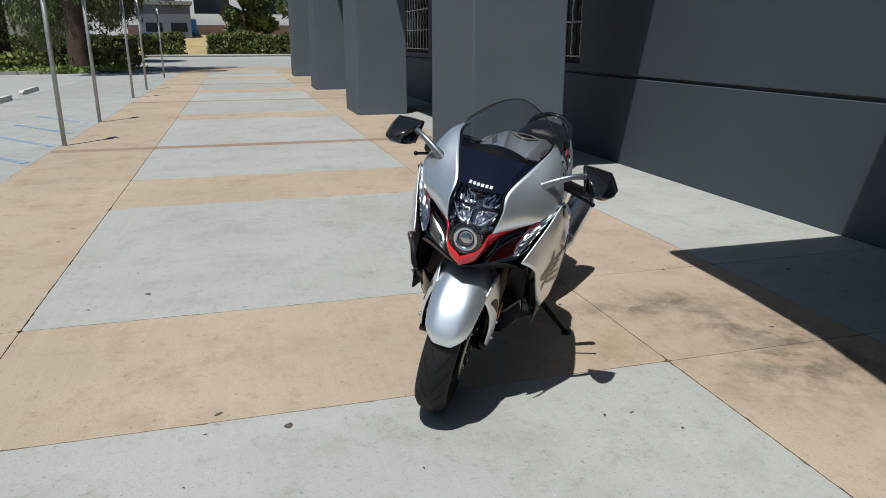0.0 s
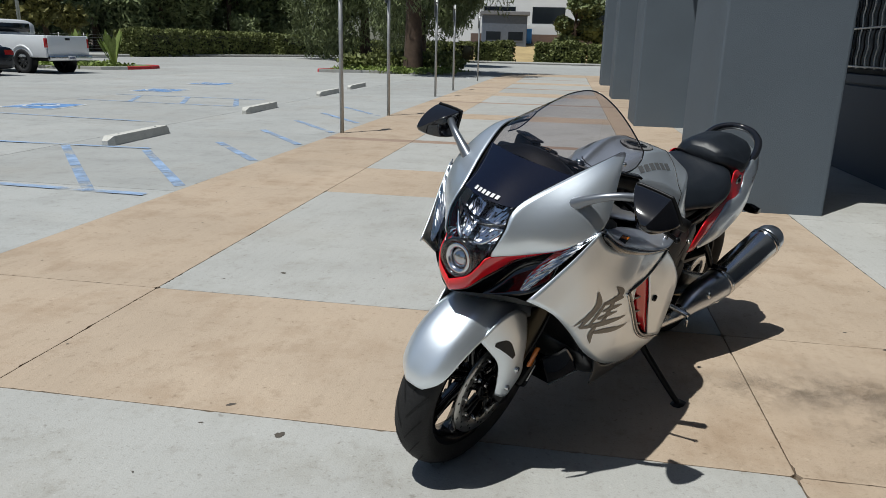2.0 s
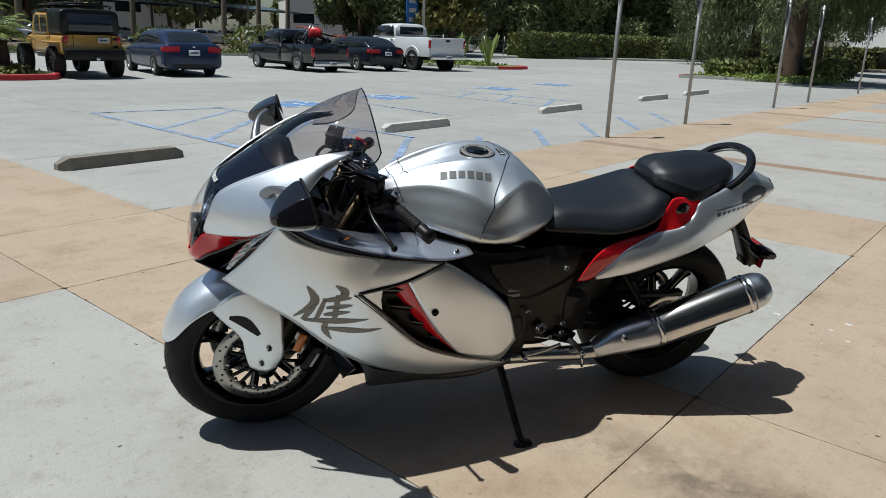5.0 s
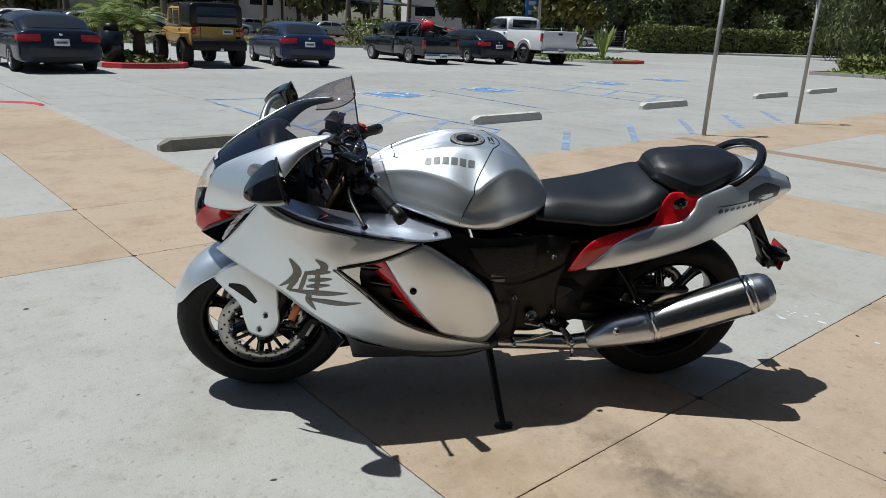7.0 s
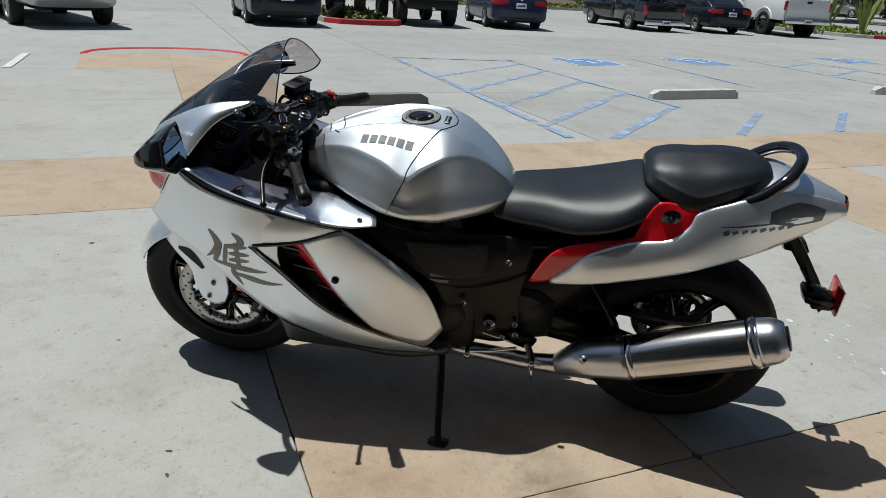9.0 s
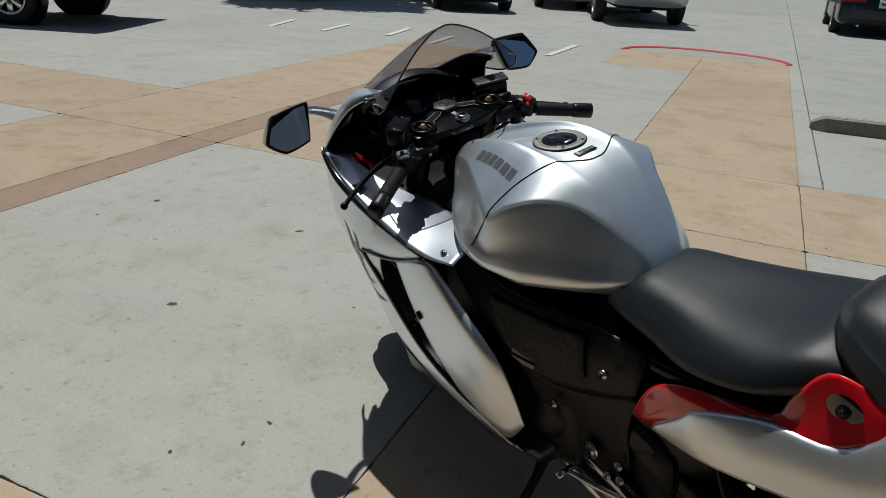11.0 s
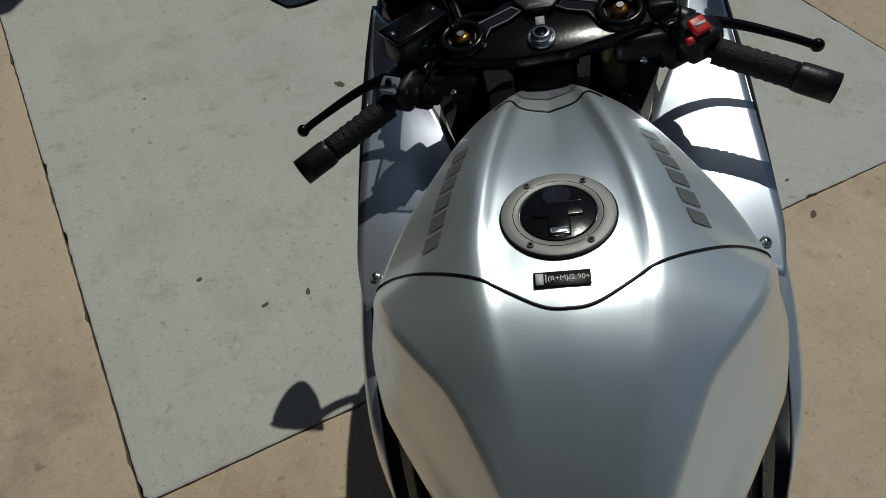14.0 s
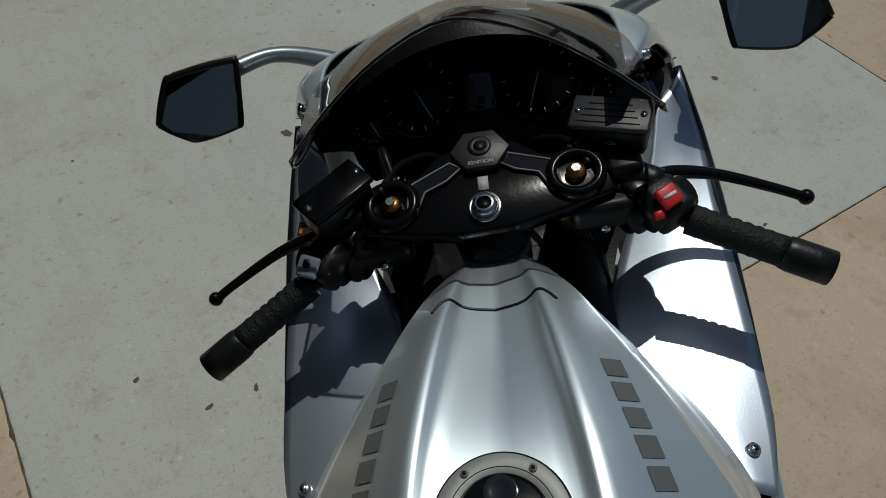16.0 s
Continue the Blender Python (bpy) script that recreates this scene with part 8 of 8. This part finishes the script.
tree(10.5, 80.0, 8.5, 3.6, FOLIAGE, "round dense green tree beside the building", 43, 0.15, 0.0, 0.40, 20, 420, 0.25)
for i in range(16):
    y = -30 + 7.5 * i
    tree(-92 - 6 * math.sin(i * 2.1), y, 10 + 3 * math.sin(i * 1.7), 4.2, FARLEAF if i % 3 else FOLIAGE, "far leafy tree across the road", 60 + i, 0.42, 0.2, 0.7, 16, 240, 0.3)

# distant buildings
STUC = surf("pale_stucco", (0.80, 0.79, 0.77), 0.8, 0, 0.05, 0.4, 8.0, 0.02)
FENCEB = surf("brown_block_wall", (0.16, 0.105, 0.085), 0.9, 0, 0.15, 0.8, 6.0, 0.1)


def hall(x, y, w, d, h, turn, mat, label, cols=6):
    e = thing("far_building", pose(x, y, 0, rz=turn), label, "building", "far buildings")
    part("wall", box(-w / 2, w / 2, -d / 2, d / 2, 0, h, 0.05), mat, e, smooth=False)
    part("roof", box(-w / 2 - 0.3, w / 2 + 0.3, -d / 2 - 0.3, d / 2 + 0.3, h, h + 0.5, 0.05), surf("far_roof", (0.22, 0.22, 0.23), 0.8), e, smooth=False)
    for i in range(cols):
        xx = -w / 2 + w * (i + 0.5) / cols
        win = part("window", box(xx - w / cols * 0.33, xx + w / cols * 0.33, -d / 2 - 0.06, -d / 2 + 0.02, h * 0.42, h * 0.62, 0.03), CARGLASS, e, smooth=False)
        part("frame", box(xx - w / cols * 0.36, xx + w / cols * 0.36, -d / 2 - 0.03, -d / 2 + 0.01, h * 0.38, h * 0.66), mat, win, smooth=False)
    return e


hall(10, 122, 60, 14, 12, 0, STUC, "long pale stucco building beyond the grass bank", 8)
hall(-7, 104, 6, 6, 5.6, 8, surf("blue_grey_shed", (0.13, 0.15, 0.19), 0.6), "small blue-grey shed behind the wall", 2)
structure("garden_wall", box(-12, 42, 107.0, 107.4, 0.5, 3.3), FENCEB, "dark brown block wall along the bank", "wall")
structure("garden_wall", box(-12, 42, 109.0, 109.4, 0.5, 4.4), STUC, "pale low wall behind the bank", "wall")
tarp = part("tarpaulin", loft([[(-4.2 + dx, 105.4 + dy, z) for dx, dy in ((-0.9, -0.5), (0.9, -0.4), (0.8, 0.5), (-0.8, 0.5))] for z in (2.0, 3.6, 4.0)], 2, 2), surf("bright_blue_tarp", (0.03, 0.22, 0.62), 0.5, 0, 0.15, 2.0), smooth=True)
tagged(tarp, "bright blue tarpaulin over a stack by the wall", "tarpaulin")
hall(-104, 40, 40, 16, 8, 78, STUC, "white office building across the road", 8)
hall(-78, 78, 22, 10, 6.5, 60, STUC, "white low office building beyond the trees", 5)
sg = thing("street_sign", pose(-48, 57.5, 0), "tall blue sign board on a post with plain white bars", "sign")
part("board", box(-0.1, 0.1, -0.8, 0.8, 1.2, 6.0, 0.03), surf("sign_blue", (0.03, 0.16, 0.46), 0.4), sg, smooth=False)
for k in range(4):
    part("bar", box(0.101, 0.12, -0.5, 0.5, 2.0 + 0.9 * k, 2.4 + 0.9 * k), WHITELINE, sg, "plain white bar", smooth=False)

# palms and the bin in the island
def palm(x, y, h, r, seed, n=26):
    e = thing("palm", pose(x, y, 0.1), "short stout palm with arching green fronds", "palm", "palms in the island")
    rr = random.Random(seed)
    part("trunk", tube([(0, 0, 0), (0.03, 0, h * 0.5), (0.0, 0.02, h)], [0.15, 0.17, 0.12], 5, 12), BARK, e)
    for k in range(26):
        a, z = rr.uniform(0, 6.28), h * rr.uniform(0.05, 0.95)
        part("leaf_stub", rod((0.13 * math.cos(a), 0.13 * math.sin(a), z), (0.20 * math.cos(a), 0.20 * math.sin(a), z + 0.08), 0.025, 0.01, 5), BARK, e)
    for k in range(n):
        a = 6.28 * k / n + rr.uniform(-0.2, 0.2)
        up_ = rr.uniform(0.6, 2.4)
        L = r * rr.uniform(0.8, 1.1)
        line = [Vector((L * t * math.cos(a), L * t * math.sin(a), h + L * (up_ * t - (0.35 + 0.55 * up_) * t * t))) for t in (i / 14 for i in range(15))]
        bm = bmesh.new()
        for i in range(1, 14):
            p, d = line[i], (line[i + 1] - line[i]).normalized()
            side = d.cross(Vector((0, 0, 1))).normalized()
            for s in (1, -1):
                w = 0.34 * r * math.sin(math.pi * (0.12 + 0.85 * i / 14)) * rr.uniform(0.8, 1.1)
                tip = p + side * s * w + d * w * 0.6 - Vector((0, 0, 0.22 * w))
                o = d * 0.022
                bm.faces.new([bm.verts.new(v) for v in (p - o, p + o, tip)])
        for i in range(14):
            o = Vector((0, 0, 0.012))
            bm.faces.new([bm.verts.new(v) for v in (line[i] - o, line[i + 1] - o, line[i + 1] + o, line[i] + o)])
        part("frond", bm, PALML, e)


palm(-16.3, 8.2, 0.80, 0.85, 5)
palm(-16.9, 7.7, 0.85, 0.9, 6)
palm(-18.6, 8.2, 1.0, 1.2, 7)
b = thing("planter_bin", pose(-15.75, 7.35, 0.1), "dark grey cylindrical street bin in the planting island", "bin")
part("body", lathe([(0.0, 0), (0.25, 0), (0.28, 0.4), (0.29, 0.8), (0.0, 0.8)], 28), CHAR, b, m=pose(0, 0, 0, 90))
part("lid", rod((0, 0, 0.8), (0, 0, 0.98), 0.20, 0.16, 20), BLACKP, b)
for i, (x, y) in enumerate(((-17.0, 29.6), (-17.6, 30.3), (-18.6, 29.4))):
    e = thing("broad_leaf_plant", pose(x, y, 0.1), "upright plant with long broad green leaves", "plant", "broad leaf plants")
    rr = random.Random(i)
    for k in range(18):
        a, t = rr.uniform(0, 6.28), rr.uniform(0.15, 0.6)
        tip = Vector((t * math.cos(a), t * math.sin(a), rr.uniform(0.9, 1.6)))
        w = Vector((-math.sin(a), math.cos(a), 0)) * 0.09
        bm = grid([[Vector((0, 0, 0)) - w * 0.15, Vector((0, 0, 0)) + w * 0.15], [tip * 0.55 - w * 0.4, tip * 0.55 + w * 0.4], [tip * 0.85 - w, tip * 0.85 + w], [tip - w * 0.1, tip + w * 0.1]])
        part("leaf", bm, PALML, e)
for i, (x, y, s) in enumerate(((-6.6, 36.0, 0.9), (-3.6, 36.2, 1.0), (-5.4, 36.6, 1.1), (-8.0, 35.6, 0.8), (-33.5, 22.0, 1.4), (-32.6, 27.5, 1.7), (-31.5, 34.0, 1.2), (-34.2, 12.0, 1.1), (-34.8, 4.0, 1.0), (-30.4, 38.8, 1.3))):
    bsh = thing("shrub", pose(x, y, 0.1), "low rounded green shrub in the planting strip", "shrub", "roadside shrubs")
    cloud("foliage", [((0, 0, 0.45 * s), (s, s * 1.3, 0.5 * s), 900)], 0.14, HEDGEM, bsh, seed=90 + i)

# lamp posts and palm trunks across the road
for i, (x, y, h) in enumerate(((-23, 31.5, 7.0), (-58, 16, 8.0), (-62, 30, 8.0), (-57, 44, 8.0), (-66, 2, 8.0), (-52, 24, 8.0))):
    e = thing("lamp_post", pose(x, y, 0), "tall slim lamp post at the lot", "lamp post", "lamp posts")
    part("post", rod((0, 0, 0), (0, 0, h), 0.09, 0.06, 12), TRUNKGREY if i % 2 else GALV, e)
    part("base", rod((0, 0, 0), (0, 0, 0.7), 0.26, 0.26, 14), GREY, e)
    part("arm", rod((0, 0, h), (1.0, 0, h + 0.1), 0.04, 0.03, 8), GALV, e)
    part("lamp_head", box(0.8, 1.5, -0.15, 0.15, h + 0.03, h + 0.15, 0.03), GALV, e)
for i in range(9):
    x, y = -60 - 3 * (i % 3), 6 + 6.2 * i
    e = thing("street_palm", pose(x, y, 0), "tall bare palm trunk across the road", "palm", "street palms")
    part("trunk", tube([(0, 0, 0), (0.1, 0.1, 5), (0.0, 0.2, 11)], [0.30, 0.24, 0.20], 4, 10), TRUNKGREY, e)
    cloud("crown", [((0, 0.2, 11.3), (1.8, 1.8, 1.3), 260)], 0.7, PALML, e, seed=i, droop=0.6, shell=0.1)

# cars in the far lot
far_a = sedan(-56.0, 12.0, 80, WHITEP, 4.6, 1.8, 1.46, "far parked car across the road", ALLOY, "far parked cars")
far_b = sedan(-57.0, 20.0, 95, BLKPAINT, 4.6, 1.8, 1.5, "far dark parked car across the road", ALLOY, "far parked cars")
far_c = sedan(-58.0, 28.0, 88, SILVERP, 4.6, 1.8, 1.48, "far silver parked car across the road", ALLOY, "far parked cars")
k = 0
for x in (-58, -66, -73):
    for y in range(-14, 62, 7):
        k += 1
        if k % 4 == 3:
            continue
        copy_thing((far_a, far_b, far_c)[k % 3], pose(x + (k % 5) * 0.4, y + (k * 37 % 11) * 0.3, 0.0, rz=70 + (k * 53) % 40))
copy_thing(far_a, pose(-40.0, 68.0, 0, rz=35))
copy_thing(far_c, pose(-46.0, 60.0, 0, rz=30))
copy_thing(far_b, pose(-35.0, 90.0, 0, rz=25))

# carport roofs across the road
for i, y in enumerate((36, 52)):
    e = thing("carport", pose(-70, y, 0, rz=12), "dark steel carport over far bays", "carport", "far carports")
    part("roof_panel", moved(box(-3, 3, -7, 7, -0.1, 0.1), pose(0, 0, 4.0, 0, 6)), CHAR, e, smooth=False)
    for yy in (-6, 0, 6):
        part("post", rod((0, yy, 0), (0, yy, 4.0), 0.14, seg=8), TRUNKGREY, e)

# fence behind the shrub tree
e = thing("wire_fence", pose(-37.0, 55.5, 0, rz=60), "low wire fence on steel posts", "fence")
for k in range(9):
    part("post", rod((-8 + 2 * k, 0, 0), (-8 + 2 * k, 0, 1.7), 0.03, seg=8), GALV, e)
for k in range(7):
    part("wire", rod((-8, 0, 0.25 + 0.22 * k), (8, 0, 0.25 + 0.22 * k), 0.008, seg=5), GALV, e)

# red dirt bike standing in the black pickup's bed
d = thing("dirt_bike", pose(-17.05, 18.95, 0.55, 8, -14, 180 + 22), "red off-road motorcycle tied in the pickup bed", "motorcycle")
for x, r in ((-0.70, 0.33), (0.68, 0.35)):
    w = new("wheel")
    w.parent = d
    w.matrix_local = pose(x, 0, r)
    part("tyre", lathe([(r - 0.07, -0.04), (r - 0.02, -0.05), (r, 0), (r - 0.02, 0.05), (r - 0.07, 0.04), (r - 0.07, -0.04)], 32), RUBBER, w)
    part("rim", lathe([(r - 0.07, -0.03), (r - 0.085, 0), (r - 0.07, 0.03)], 32), CHROME, w)
    for k in range(16):
        a = 6.283 * k / 16
        part("spoke", rod((0.03 * math.cos(a), 0.02, 0.03 * math.sin(a)), ((r - 0.08) * math.cos(a + 0.2), 0, (r - 0.08) * math.sin(a + 0.2)), 0.004, seg=4), CHROME, w)
part("seat", loft([half_ring(x, [(0, z), (wd, z - 0.02), (wd, z - 0.09), (0, z - 0.1)]) for x, z, wd in ((-0.55, 0.93, 0.05), (-0.2, 0.90, 0.07), (0.2, 0.92, 0.05))], 3, 2), BLACKP, d)
part("rear_fender", loft([half_ring(x, [(0, z), (wd, z - 0.02), (0, z - 0.04)]) for x, z, wd in ((-1.0, 0.98, 0.07), (-0.7, 0.95, 0.09), (-0.4, 0.86, 0.06))], 3, 2), SWRED, d, "red plastic rear fender")
part("front_fender", loft([half_ring(x, [(0, z), (wd, z - 0.02), (0, z - 0.04)]) for x, z, wd in ((1.05, 0.78, 0.05), (0.75, 0.86, 0.08), (0.45, 0.84, 0.05))], 3, 2), SWRED, d, "red plastic front fender")
part("shroud", loft([half_ring(x, [(0, z0), (wd, z0 - 0.05), (wd, z1), (0, z1 - 0.02)]) for x, z0, z1, wd in ((0.40, 0.92, 0.58, 0.16), (0.22, 0.98, 0.66, 0.14), (0.0, 0.94, 0.76, 0.09))], 3, 2), SWRED, d, "red tank shroud")
part("engine", box(-0.15, 0.20, -0.1, 0.1, 0.32, 0.62, 0.04, 2), ENGINE, d)
part("handlebar", tube([(0.38, -0.40, 1.10), (0.42, -0.15, 1.06), (0.42, 0.15, 1.06), (0.38, 0.40, 1.10)], 0.014, 4, 8), BLACKP, d)
for s in (1, -1):
    part("fork", rod((0.68, s * 0.1, 0.35), (0.42, s * 0.1, 1.02), 0.025, seg=8), CHROME, d)
part("frame", tube([(0.40, 0, 0.85), (0.32, 0, 0.45), (0.0, 0, 0.30), (-0.25, 0, 0.40), (-0.30, 0, 0.75)], 0.03, 4, 8), CHAR, d)
part("swingarm", rod((-0.2, 0.06, 0.42), (-0.70, 0.08, 0.33), 0.03, seg=8), CHROME, d)
